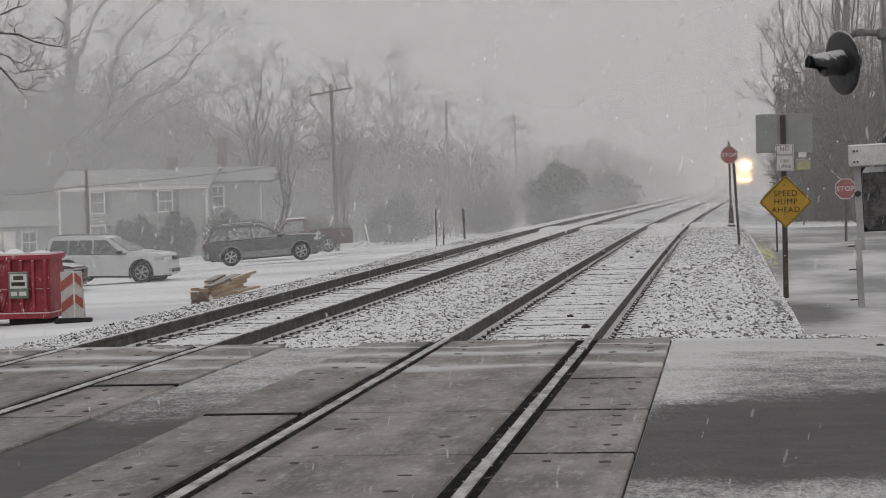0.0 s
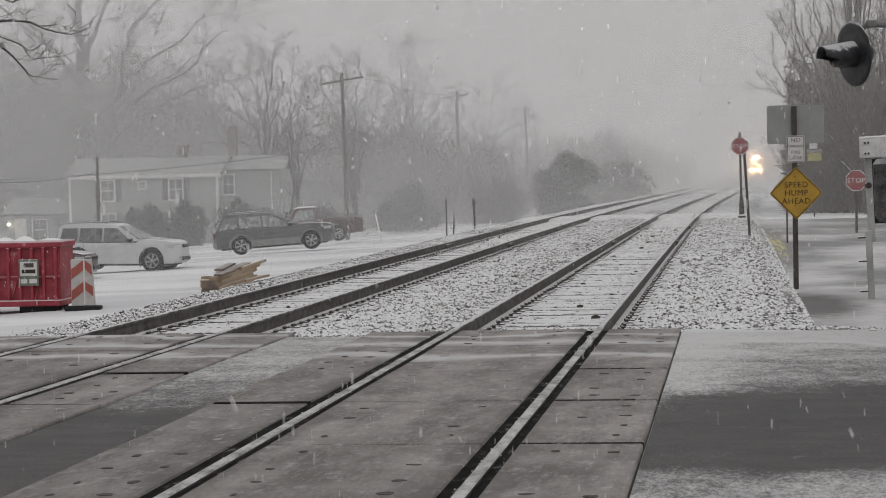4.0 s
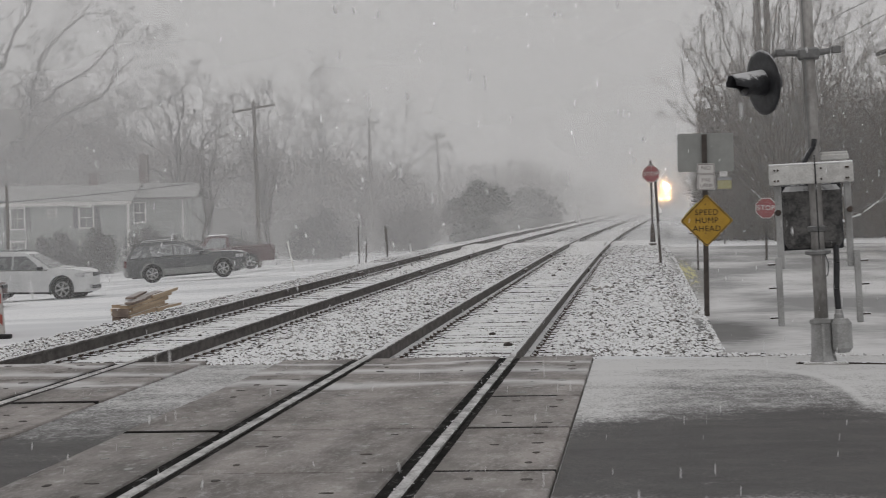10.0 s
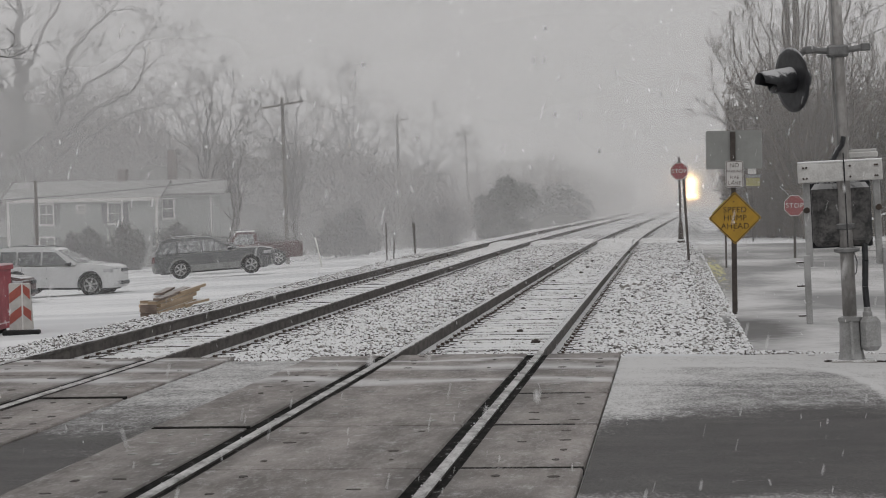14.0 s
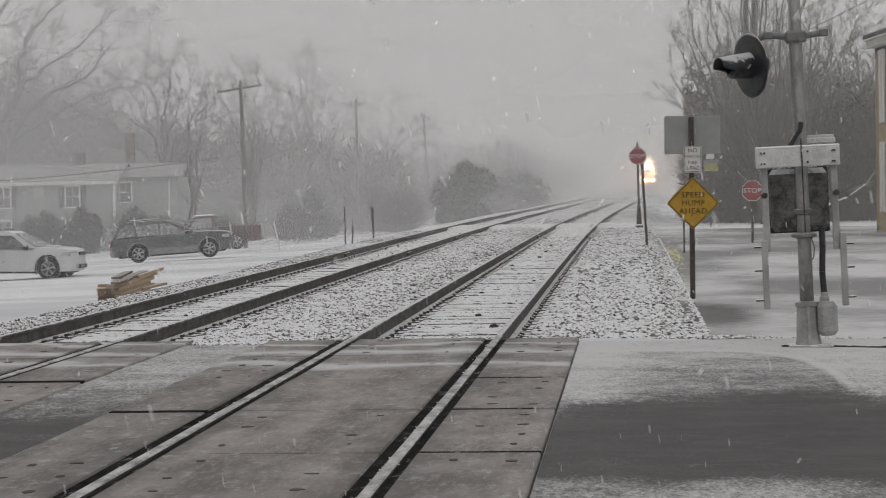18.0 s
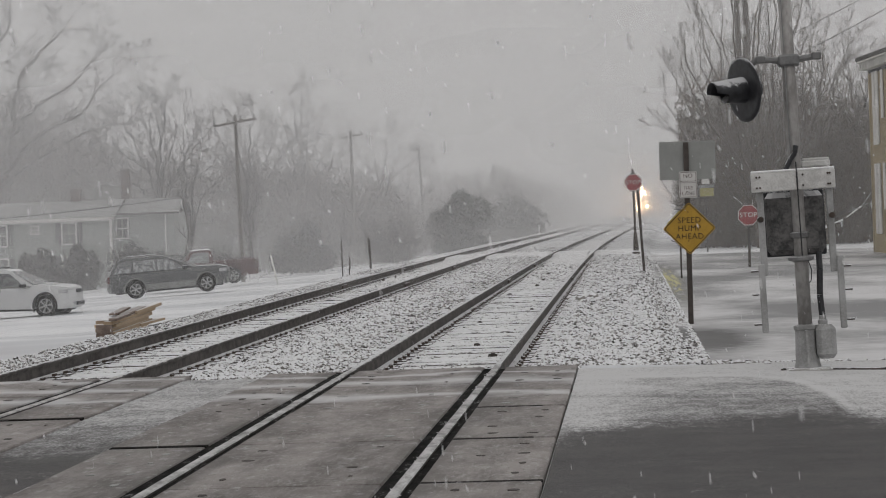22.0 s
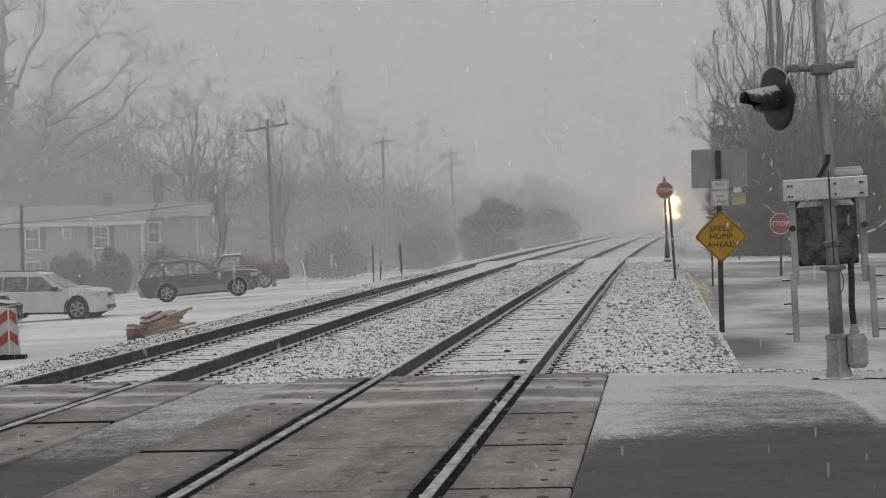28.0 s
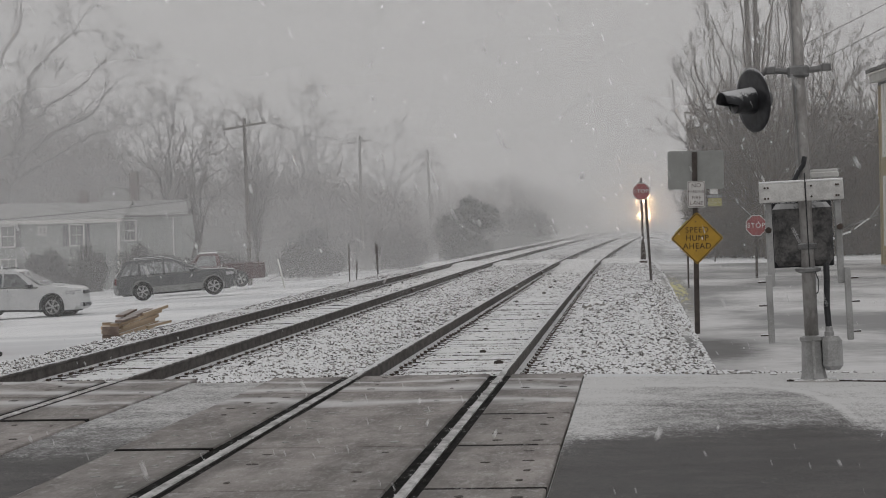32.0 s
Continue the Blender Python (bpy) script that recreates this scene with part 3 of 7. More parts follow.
# ---------------------------------------------------------------- mesh helpers
class Shape:
    """Collects vertices and faces of one mesh."""

    def __init__(self):
        self.v, self.f = [], []

    def add(self, verts, faces, m=None):
        k = len(self.v)
        self.v += [tuple(m @ Vector(p)) for p in verts] if m else [tuple(p) for p in verts]
        self.f += [tuple(i + k for i in f) for f in faces]
        return self

    def box(self, x0, x1, y0, y1, z0, z1, c=0.0, m=None):
        """A box whose edges are cut by c."""
        if c <= 0:
            vs = [(x, y, z) for z in (z0, z1) for y in (y0, y1) for x in (x0, x1)]
            return self.add(vs, [(0, 2, 3, 1), (4, 5, 7, 6), (0, 1, 5, 4), (2, 6, 7, 3), (0, 4, 6, 2), (1, 3, 7, 5)], m)
        c = min(c, (x1 - x0) * 0.45, (y1 - y0) * 0.45, (z1 - z0) * 0.45)
        ring = lambda d: [(x0 + d + c, y0 + d), (x1 - d - c, y0 + d), (x1 - d, y0 + d + c), (x1 - d, y1 - d - c), (x1 - d - c, y1 - d), (x0 + d + c, y1 - d), (x0 + d, y1 - d - c), (x0 + d, y0 + d + c)]
        vs = [(x, y, z) for d, z in ((c * 0.7, z0), (0, z0 + c), (0, z1 - c), (c * 0.7, z1)) for x, y in ring(d)]
        fs = [tuple(range(7, -1, -1)), tuple(range(24, 32))]
        fs += [(r * 8 + i, r * 8 + (i + 1) % 8, r * 8 + 8 + (i + 1) % 8, r * 8 + 8 + i) for r in range(3) for i in range(8)]
        return self.add(vs, fs, m)

    def rod(self, p, q, r0, r1=None, sides=8, cap=True, m=None):
        """A tapered round bar from p to q."""
        p, q = Vector(p), Vector(q)
        r1 = r0 if r1 is None else r1
        way = (q - p).normalized()
        a = way.orthogonal().normalized()
        b = way.cross(a)
        vs = [o + (a * math.cos(2 * math.pi * i / sides) + b * math.sin(2 * math.pi * i / sides)) * r for o, r in ((p, r0), (q, r1)) for i in range(sides)]
        fs = [(i, (i + 1) % sides, sides + (i + 1) % sides, sides + i) for i in range(sides)]
        if cap:
            fs += [tuple(range(sides - 1, -1, -1)), tuple(range(sides, 2 * sides))]
        return self.add(vs, fs, m)

    def lathe(self, rings, sides=16, m=None):
        """A turned shape round z: rings of (radius, height)."""
        vs = [(r * math.cos(2 * math.pi * i / sides), r * math.sin(2 * math.pi * i / sides), z) for r, z in rings for i in range(sides)]
        fs = [(k * sides + i, k * sides + (i + 1) % sides, k * sides + sides + (i + 1) % sides, k * sides + sides + i) for k in range(len(rings) - 1) for i in range(sides)]
        fs += [tuple(range(sides - 1, -1, -1)), tuple(range((len(rings) - 1) * sides, len(rings) * sides))]
        return self.add(vs, fs, m)

    def prism(self, outline, d0, d1, m=None):
        """An outline in (x, z) pushed along y from d0 to d1."""
        k = len(outline)
        vs = [(x, d, z) for d in (d0, d1) for x, z in outline]
        fs = [tuple(range(k)), tuple(range(2 * k - 1, k - 1, -1))] + [(i, i + k, (i + 1) % k + k, (i + 1) % k) for i in range(k)]
        return self.add(vs, fs, m)

    def path(self, points, r, sides=6):
        for p, q in zip(points, points[1:]):
            self.rod(p, q, r, r, sides)
        return self

    def mesh(self, name, material, smooth=False):
        me = bpy.data.meshes.new(name)
        me.from_pydata(self.v, [], self.f)
        me.materials.append(material)
        if smooth:
            me.polygons.foreach_set("use_smooth", [True] * len(me.polygons))
        me.update()
        return me


def thing(name, m, label, category, group="", kind=""):
    ob = new(name)
    ob.matrix_world = m
    return tagged(ob, label, category, group, kind)


def part(name, shape, material, parent, label="", at=None, smooth=False):
    """Links a shape as one mesh object under a thing or a part."""
    data = shape if isinstance(shape, bpy.types.Mesh) else shape.mesh(name, material, smooth)
    ob = new(name, data)
    ob.parent = parent
    if at is not None:
        ob.matrix_basis = at
    if label:
        ob["label"] = label
    return ob


def whole(name, shape, material, label, category, kind="", m=None, smooth=False, group=""):
    ob = new(name, shape.mesh(name, material, smooth))
    if m is not None:
        ob.matrix_world = m
    return tagged(ob, label, category, group, kind)


def lettering(name, words, size, material, parent, at, depth=0.004):
    """Raised writing in the built-in font, centred."""
    cu = bpy.data.curves.new(name, "FONT")
    cu.body, cu.size, cu.align_x, cu.align_y, cu.extrude, cu.space_character = words, size, "CENTER", "CENTER", depth, 1.1
    tmp = bpy.data.objects.new(name, cu)
    scene.collection.objects.link(tmp)
    me = bpy.data.meshes.new_from_object(tmp)
    bpy.data.objects.remove(tmp)
    me.materials.clear()
    me.materials.append(material)
    return part(name, me, material, parent, at=at)


def smooth01(a, b, x):
    t = min(max((x - a) / (b - a), 0.0), 1.0)
    return t * t * (3 - 2 * t)


# ---------------------------------------------------------------- the plan: ground heights and the line of the tracks
BEND_Y = [0, 60, 85, 117, 168, 220, 270, 330, 345, 365, 385, 400, 470, 600]
BEND_X = [0, 0.0, 0.10, 0.66, 1.75, 2.65, 3.15, 3.65, 3.95, 4.75, 5.6, 6.4, 10.0, 17.0]


def bend(y):
    """How far the railway has swung to the right of its line at the crossing."""
    return float(np.interp(y, BEND_Y, BEND_X))


bend_table = np.array([bend(v) for v in np.arange(0, 620, 1.0)])
bend_table = np.convolve(np.pad(bend_table, 24, mode="edge"), np.ones(49) / 49, "valid")


def bend(y):
    return float(np.interp(y, np.arange(0, 620, 1.0), bend_table))


TRACK_1, TRACK_2, GAUGE = -2.12, -6.09, 0.7525
END_Y = 22.05


def ground_z(x, y):
    """Height of the bare ground."""
    s = x - bend(max(y, 0))
    bed = -0.20 + 0.055 * smooth01(44, 74, y) - 0.006 * (smooth01(1.35, 1.05, abs(s - TRACK_1)) + smooth01(1.35, 1.05, abs(s - TRACK_2))) + 0.07 * math.exp(-((s + 4.1) / 0.55) ** 2)
    # right: shoulder down to the low yard; left: shoulder down to the car park
    right = -0.50
    left = -0.55 - 0.035 * min(max(-9.0 - s, 0), 60) - 0.0085 * (min(max(y, 25), 160) - 25) + 0.16 * smooth01(66, 78, y) * smooth01(-21, -17, s)
    wr = smooth01(0.30, 0.85, s)
    wl = smooth01(-8.2, -10.2, s) if s < -8.2 else 0.0
    z = bed * (1 - wr) + right * wr
    z = z * (1 - wl) + left * wl
    # the road lies level with the rail tops
    road = -0.055 - 0.05 * smooth01(1.2, 4.0, x) - 0.35 * smooth01(-9.0, -16.0, x)
    k = smooth01(END_Y + 0.1, END_Y + (0.5 if -8.3 < x < 0.4 else 2.4 + 3.0 * smooth01(1.6, 5, x)), y)
    k = max(k, smooth01(-8, -16, y))
    return road * (1 - k) + z * k


# ---------------------------------------------------------------- ground, road and snow haze
def graded(stops):
    """Grid lines: stops of (from, to, step)."""
    out = []
    for a, b, s in stops:
        out += list(np.arange(a, b, s))
    return out + [stops[-1][1]]


def ground_sheet():
    xs = graded([(-2500, -300, 400), (-300, -60, 30), (-60, -20, 4), (-20, -12, 1.0), (-12, 3.0, 0.25), (3.0, 12, 1.0), (12, 60, 6), (60, 300, 40), (300, 2500, 400)])
    ys = graded([(-2500, -100, 400), (-100, -20, 20), (-20, 18, 2.0), (18, 28, 0.3), (28, 60, 0.8), (60, 140, 3.0), (140, 440, 15), (440, 3000, 320)])
    rnd = lambda x, y: 0.05 * noise.noise(Vector((x * 0.35, y * 0.2, 0.3))) + 0.02 * noise.noise(Vector((x * 1.7, y * 1.1, 7.0)))
    calm = lambda x, y: 0.14 if -7.6 < x - bend(max(y, 0)) < -0.4 else 1.0
    v = [(x, y, ground_z(x, y) + calm(x, y) * rnd(x, y) * smooth01(END_Y + 0.5, END_Y + 4, y)) for y in ys for x in xs]
    w = len(xs)
    f = [(j * w + i, j * w + i + 1, (j + 1) * w + i + 1, (j + 1) * w + i) for j in range(len(ys) - 1) for i in range(w - 1)]
    me = bpy.data.meshes.new("ground")
    me.from_pydata(v, [], f)
    me.materials.append(M_SNOW)
    me.materials.append(M_BALLAST)
    me.materials.append(M_YARD)
    me.materials.append(M_TRACKSNOW)
    index = []
    for j in range(len(ys) - 1):
        for i in range(w - 1):
            x, y = (xs[i] + xs[i + 1]) / 2, (ys[j] + ys[j + 1]) / 2
            s = x - bend(max(y, 0))
            edge = 0.55 * noise.noise(Vector((y * 0.25, 3.1, 0)))
            rail_bed = -8.7 + edge < s < 0.75 + 0.3 * edge and END_Y < y < 440 and not 79.5 < y < 85.5
            in_track = min(abs(s - TRACK_1), abs(s - TRACK_2)) < 1.0
            yard = s > 0.75 + 0.3 * edge and END_Y + 0.6 < y < 93 and x < 40
            index.append(1 if rail_bed and not in_track else 3 if rail_bed else 2 if yard else 0)
    me.polygons.foreach_set("material_index", index)
    me.polygons.foreach_set("use_smooth", [True] * len(index))
    ob = new("ground", me)
    return tagged(ob, "snow-covered ground with a stony railway bed running through it", "ground", kind="structure")


ground_sheet()


def road_sheet():
    xs = graded([(-60, -20, 4), (-20, -8, 1.0), (-8, 3, 0.4), (3, 8, 0.5), (8, 60, 6)])
    ys = graded([(-8, 5, 2.0), (5, 16, 0.8), (16, 22.4, 0.2)])
    s = Shape()

    def height(x, y):
        far = END_Y - 0.05 + 0.25 * smooth01(0.4, 3, x)
        return -0.018 + 0.012 * noise.noise(Vector((x * 0.5, y * 0.5, 0))) - 0.06 * smooth01(1.4, 4.0, x) - 0.38 * smooth01(-9.0, -16.0, x) - 0.09 * smooth01(far - 0.25, far, y)

    strips = ((-60, -7.68), (-4.50, -3.715), (-0.524, 60))
    for a, b in strips:
        cols = [a] + [x for x in xs if a < x < b] + [b]
        v = [(x, y, height(x, y)) for y in ys for x in cols]
        w = len(cols)
        s.add(v, [(j * w + i, j * w + i + 1, (j + 1) * w + i + 1, (j + 1) * w + i) for j in range(len(ys) - 1) for i in range(w - 1)])
        # the slab's far face
        lip = [(x, ys[-1], height(x, ys[-1])) for x in cols] + [(x, ys[-1], height(x, ys[-1]) - 0.4) for x in cols]
        s.add(lip, [(i + 1, i, i + w, i + w + 1) for i in range(w - 1)])
    whole("road", s, M_ROAD, "wet dark asphalt road half covered with blown snow", "road", "structure", smooth=True)


road_sheet()

# ridges of blown snow on the road's edge
def drift(points, width, height, label):
    s = Shape()
    k = 6
    v = []
    for i, (x, y, z) in enumerate(points):
        q = points[min(i + 1, len(points) - 1)]
        p = points[max(i - 1, 0)]
        d = Vector((q[0] - p[0], q[1] - p[1], 0)).normalized()
        side = Vector((-d.y, d.x, 0))
        w = width * (0.7 + 0.5 * noise.noise(Vector((x * 2, y * 2, 1))))
        for j in range(k + 1):
            u = -1 + 2 * j / k
            v.append((x + side.x * u * w, y + side.y * u * w, z - 0.01 + height * (1 - u * u)))
    f = [(i * (k + 1) + j, i * (k + 1) + j + 1, (i + 1) * (k + 1) + j + 1, (i + 1) * (k + 1) + j) for i in range(len(points) - 1) for j in range(k)]
    s.add(v, f)
    return whole("snow_drift", s, M_SNOW, label, "snow drift", "stuff", smooth=True)


def curve_points(stops, n, z):
    ts = np.linspace(0, 1, n)
    k = np.linspace(0, 1, len(stops))
    return [(float(np.interp(t, k, [p[0] for p in stops])), float(np.interp(t, k, [p[1] for p in stops])), z(t)) for t in ts]


drift(curve_points(((-0.5, 21.95), (0.6, 21.95), (1.6, 21.7), (4.0, 21.5), (7.0, 21.4)), 40, lambda t: -0.03 - 0.09 * t), 0.22, 0.035, "low ridge of snow along the road's edge")

# flat see-through sheets, one behind another, standing in for haze of blowing snow
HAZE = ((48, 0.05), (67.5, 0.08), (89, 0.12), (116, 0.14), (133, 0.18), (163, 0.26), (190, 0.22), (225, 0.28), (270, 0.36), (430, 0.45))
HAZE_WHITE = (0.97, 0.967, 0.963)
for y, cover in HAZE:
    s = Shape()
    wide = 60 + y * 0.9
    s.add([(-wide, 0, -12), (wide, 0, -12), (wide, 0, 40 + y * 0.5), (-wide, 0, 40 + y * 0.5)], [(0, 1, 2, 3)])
    whole("snow_haze", s, veil("haze_sheet_mix", cover, HAZE_WHITE), "flat see-through sheet standing in for haze of blowing snow", "snow haze", "stuff", pose(0, y, 0))

# ---------------------------------------------------------------- tracks
RAIL_OUT = [(-0.07, -0.175), (0.07, -0.175), (0.07, -0.165), (0.012, -0.148), (0.009, -0.042), (0.034, -0.03), (0.036, -0.008), (0.028, 0.0), (-0.028, 0.0), (-0.036, -0.008), (-0.034, -0.03), (-0.009, -0.042), (-0.012, -0.148), (-0.07, -0.165)]


def rail_mesh(x0, y0, y1, step):
    ys = list(np.arange(y0, y1, step)) + [y1]
    s = Shape()
    k = len(RAIL_OUT)
    v = [(x0 + bend(y) + px, y, pz) for y in ys for px, pz in RAIL_OUT]
    f = [(j * k + i, j * k + (i + 1) % k, j * k + k + (i + 1) % k, j * k + k + i) for j in range(len(ys) - 1) for i in range(k)]
    f += [tuple(range(k)), tuple(range(len(v) - 1, len(v) - k - 1, -1))]
    s.add(v, f)
    me = s.mesh("rail", M_RAIL)
    me.materials.append(M_RAILTOP)
    idx = []
    for p in me.polygons:
        zs = [me.vertices[i].co.z for i in p.vertices]
        idx.append(1 if min(zs) > -0.009 and ys[0] < END_Y and me.vertices[p.vertices[0]].co.y < END_Y + 0.4 else 0)
    me.polygons.foreach_set("material_index", idx)
    return me


def railway(x0, name_label):
    line = thing("railway_track", pose(0, 0, 0), name_label, "railway track", "tracks", "structure")
    for side in (-1, 1):
        x = x0 + side * GAUGE
        for a, b, st in ((-8.0, END_Y + 0.35, 2.0), (END_Y + 0.358, 52.0, 2.0), (52.008, 79.6, 2.0), (79.62, 300.0, 5.0), (300.02, 560.0, 10.0)):
            part("rail", rail_mesh(x, a, b, st), M_RAIL, line, "worn rail with snow along its edges" if a < 0 else "")
        # joint bars at the seams
        for y in (52.0, 66.0):
            s = Shape()
            for sd in (-1, 1):
                s.box(x + bend(y) + sd * 0.03 - 0.018, x + bend(y) + sd * 0.03 + 0.018, y - 0.4, y + 0.4, -0.14, -0.045, 0.008)
            part("joint_bar", s, M_IRON, line)
    return line


track_near = railway(TRACK_1, "railway track with rusty rails and snowed-in ties")
track_far = railway(TRACK_2, "railway track with rusty rails beside a car park")

# ties with plates and spikes
TIE_STEP = 0.495
tie_shape = Shape().box(-1.3, 1.3, -0.11, 0.11, -0.36, -0.188, 0.015)
tie_data = tie_shape.mesh("tie", M_TIE)
plate_shape = Shape()
for sx in (-GAUGE, GAUGE):
    plate_shape.box(sx - 0.19, sx + 0.19, -0.095, 0.095, -0.188, -0.172, 0.004)
    for dx, dy in ((0.10, 0.06), (-0.10, 0.05), (0.115, -0.06), (-0.115, -0.06)):
        plate_shape.box(sx + dx - 0.02, sx + dx + 0.02, dy - 0.016, dy + 0.016, -0.172, -0.135, 0.004)
plate_data = plate_shape.mesh("tie_plates", M_IRON)
rnd = random.Random(5)
for line, x0 in ((track_near, TRACK_1), (track_far, TRACK_2)):
    y = END_Y + 0.5
    while y < 66:
        m = pose(x0 + bend(y), y + rnd.uniform(-0.02, 0.02), rnd.uniform(-0.012, 0.008), 0, 0, rnd.uniform(-0.7, 0.7))
        t = part("tie", tie_data, M_TIE, line, at=m)
        part("tie_plates", plate_data, M_IRON, t)
        y += TIE_STEP
    far = Shape()
    while y < 240:
        if not 79.0 < y < 85.8:
            far.box(-1.3, 1.3, -0.11, 0.11, -0.36, -0.203, 0, pose(x0 + bend(y), y, rnd.uniform(-0.012, 0.008)))
            for sx in (-GAUGE, GAUGE):
                far.box(sx - 0.19, sx + 0.19, -0.09, 0.09, -0.19, -0.15, 0, pose(x0 + bend(y), y, 0))
        y += TIE_STEP
    tagged(part("far_ties", far, M_TIE, line), kind="stuff")

# crossing panels of concrete, with black filler in the gaps beside the rails
def wide_of(a, b):
    return (b - a) * rnd.uniform(0.0, 0.35)


crossing = thing("level_crossing", pose(0, 0, 0), "level crossing of worn brownish concrete panels between the rails", "level crossing", "", "structure")
JOINTS = [END_Y, 19.98, 17.54, 15.10, 12.66, 10.22, 7.78, 5.34, 2.90, 0.46, -1.98, -4.42]
for x0 in (TRACK_1, TRACK_2):
    # black base, and filler whose colour carries the shade of the flange gaps
    s = Shape()
    for sd in (-1, 1):
        c = x0 + sd * GAUGE
        s.box(c - 0.185, c - 0.042, JOINTS[-1], END_Y - 0.02, -0.30, -0.014).box(c + 0.042, c + 0.185, JOINTS[-1], END_Y - 0.02, -0.30, -0.02)
    part("bed_slab", Shape().box(x0 - 1.6, x0 + 1.6, JOINTS[-1], END_Y - 0.02, -0.31, -0.17), M_GAPBLACK, crossing, "dark bed added under the panels to blacken the gaps")
    part("rubber_filler", s, M_GAPBLACK, crossing, "black filler along the rails, its colour carrying the gaps' shade")
    for y1, y0 in zip(JOINTS, JOINTS[1:]):
        for a, b in ((x0 - 1.58, x0 - GAUGE - 0.125), (x0 - GAUGE + 0.10, x0 + GAUGE - 0.115), (x0 + GAUGE + 0.10, x0 + 1.58)):
            z = rnd.uniform(-0.006, 0.004)
            gap = 0.085 if (b > x0 + 1 and min(abs(y0 - 17.54), abs(y0 - 12.66), abs(y0 - 15.1), abs(y0 - 10.22)) < 0.1) or (a < x0 - 1 and abs(y0 - 15.1) < 0.1) else 0.022
            s = Shape().box(a, b, y0 + gap, y1 - 0.004, -0.28, z, 0.012)
            part("concrete_panel", s, M_PANEL, crossing)
            # near-black strip, standing in for the shade inside an open joint
            if gap > 0.03:
                part("joint_filler", Shape().box(a + 0.01, b - (0.0 if rnd.random() < 0.5 else wide_of(a, b)), y0, y0 + gap + 0.012, -0.2, z - 0.002), M_GAPBLACK, crossing, "black strip drawn for the shade inside the joint")
            # lifting pockets and bolt caps
            d = Shape()
            wide = b - a
            for fx in ((0.2, 0.8) if wide > 1 else (0.35, 0.75)):
                for fy in (0.16, 0.38, 0.6, 0.84):
                    if rnd.random() < 0.25:
                        continue
                    cx, cy = a + wide * fx + rnd.uniform(-0.03, 0.03), y0 + (y1 - y0) * fy + rnd.uniform(-0.08, 0.08)
                    qx, qy = rnd.uniform(0.014, 0.05), rnd.uniform(0.02, 0.06)
                    rim = [(cx + qx * rnd.uniform(0.75, 1.15) * math.cos(k * 0.785), cy + qy * rnd.uniform(0.75, 1.15) * math.sin(k * 0.785)) for k in range(8)]
                    d.add([(px, py, z + 0.003) for px, py in rim] + [(px, py, z - 0.02) for px, py in rim], [tuple(range(8))] + [(k, k + 8, (k + 1) % 8 + 8, (k + 1) % 8) for k in range(8)])
            if d.v:
                part("lifting_pocket", d, M_POSTBROWN if rnd.random() < 0.5 else M_SIGNGREY, crossing)
# sloped concrete ends of the panels
for x0 in (TRACK_1, TRACK_2):
    for a, b in ((x0 - 1.58, x0 - GAUGE - 0.09), (x0 - GAUGE + 0.12, x0 + GAUGE - 0.12), (x0 + GAUGE + 0.09, x0 + 1.58)):
        s = Shape().prism([(END_Y, -0.30), (END_Y, -0.005), (END_Y + 0.10, -0.10), (END_Y + 0.10, -0.30)], a, b, Matrix(((0, 1, 0, 0), (1, 0, 0, 0), (0, 0, 1, 0), (0, 0, 0, 1))))
        part("end_ramp", s, M_PANEL, crossing)

# crumbs of snow that cling to the rails and lie in the gaps beside them
r_cr = np.random.RandomState(31)
crumbs = Shape()
for _ in range(650):
    x0 = (TRACK_1, TRACK_1, TRACK_2)[r_cr.randint(3)] + (GAUGE if r_cr.random_sample() < 0.55 else -GAUGE)
    y = 7.0 + 15.0 * r_cr.random_sample() ** 0.8
    if noise.noise(Vector((x0 * 3, y * 1.3, 4))) < -0.1:
        continue
    off = r_cr.choice((-0.036, 0.036)) + r_cr.normal(0, 0.008) if r_cr.random_sample() < 0.6 else r_cr.uniform(-0.11, 0.11)
    z = -0.004 if abs(off) < 0.05 else -0.026
    k = r_cr.uniform(0.003, 0.008)
    crumbs.add([(x0 + off - k, y, z), (x0 + off, y - k * 1.6, z), (x0 + off + k, y, z), (x0 + off, y + k * 1.6, z), (x0 + off, y, z + k * 0.9)], [(0, 1, 4), (1, 2, 4), (2, 3, 4), (3, 0, 4)])
whole("snow_crumbs", crumbs, M_FLAKE, "crumbs of snow clinging to the rails", "snow", "stuff")

# a second, narrow crossing further on
s = Shape()
for a, b in ((TRACK_2 - 1.7, TRACK_2 - GAUGE - 0.08), (TRACK_2 - GAUGE + 0.1, TRACK_2 + GAUGE - 0.1), (TRACK_2 + GAUGE + 0.08, TRACK_1 - GAUGE - 0.08), (TRACK_1 - GAUGE + 0.1, TRACK_1 + GAUGE - 0.1), (TRACK_1 + GAUGE + 0.08, 0.55)):
    s.prism([(79.0, -0.6), (79.0, -0.2), (80.2, -0.05), (85.0, -0.05), (86.4, -0.22), (86.4, -0.6)], a, b, Matrix(((0, 1, 0, 0), (1, 0, 0, 0), (0, 0, 1, 0), (0, 0, 0, 1))))
whole("foot_crossing", s, M_TRACKSNOW, "snowed-over foot crossing laid across both tracks", "crossing", "structure")


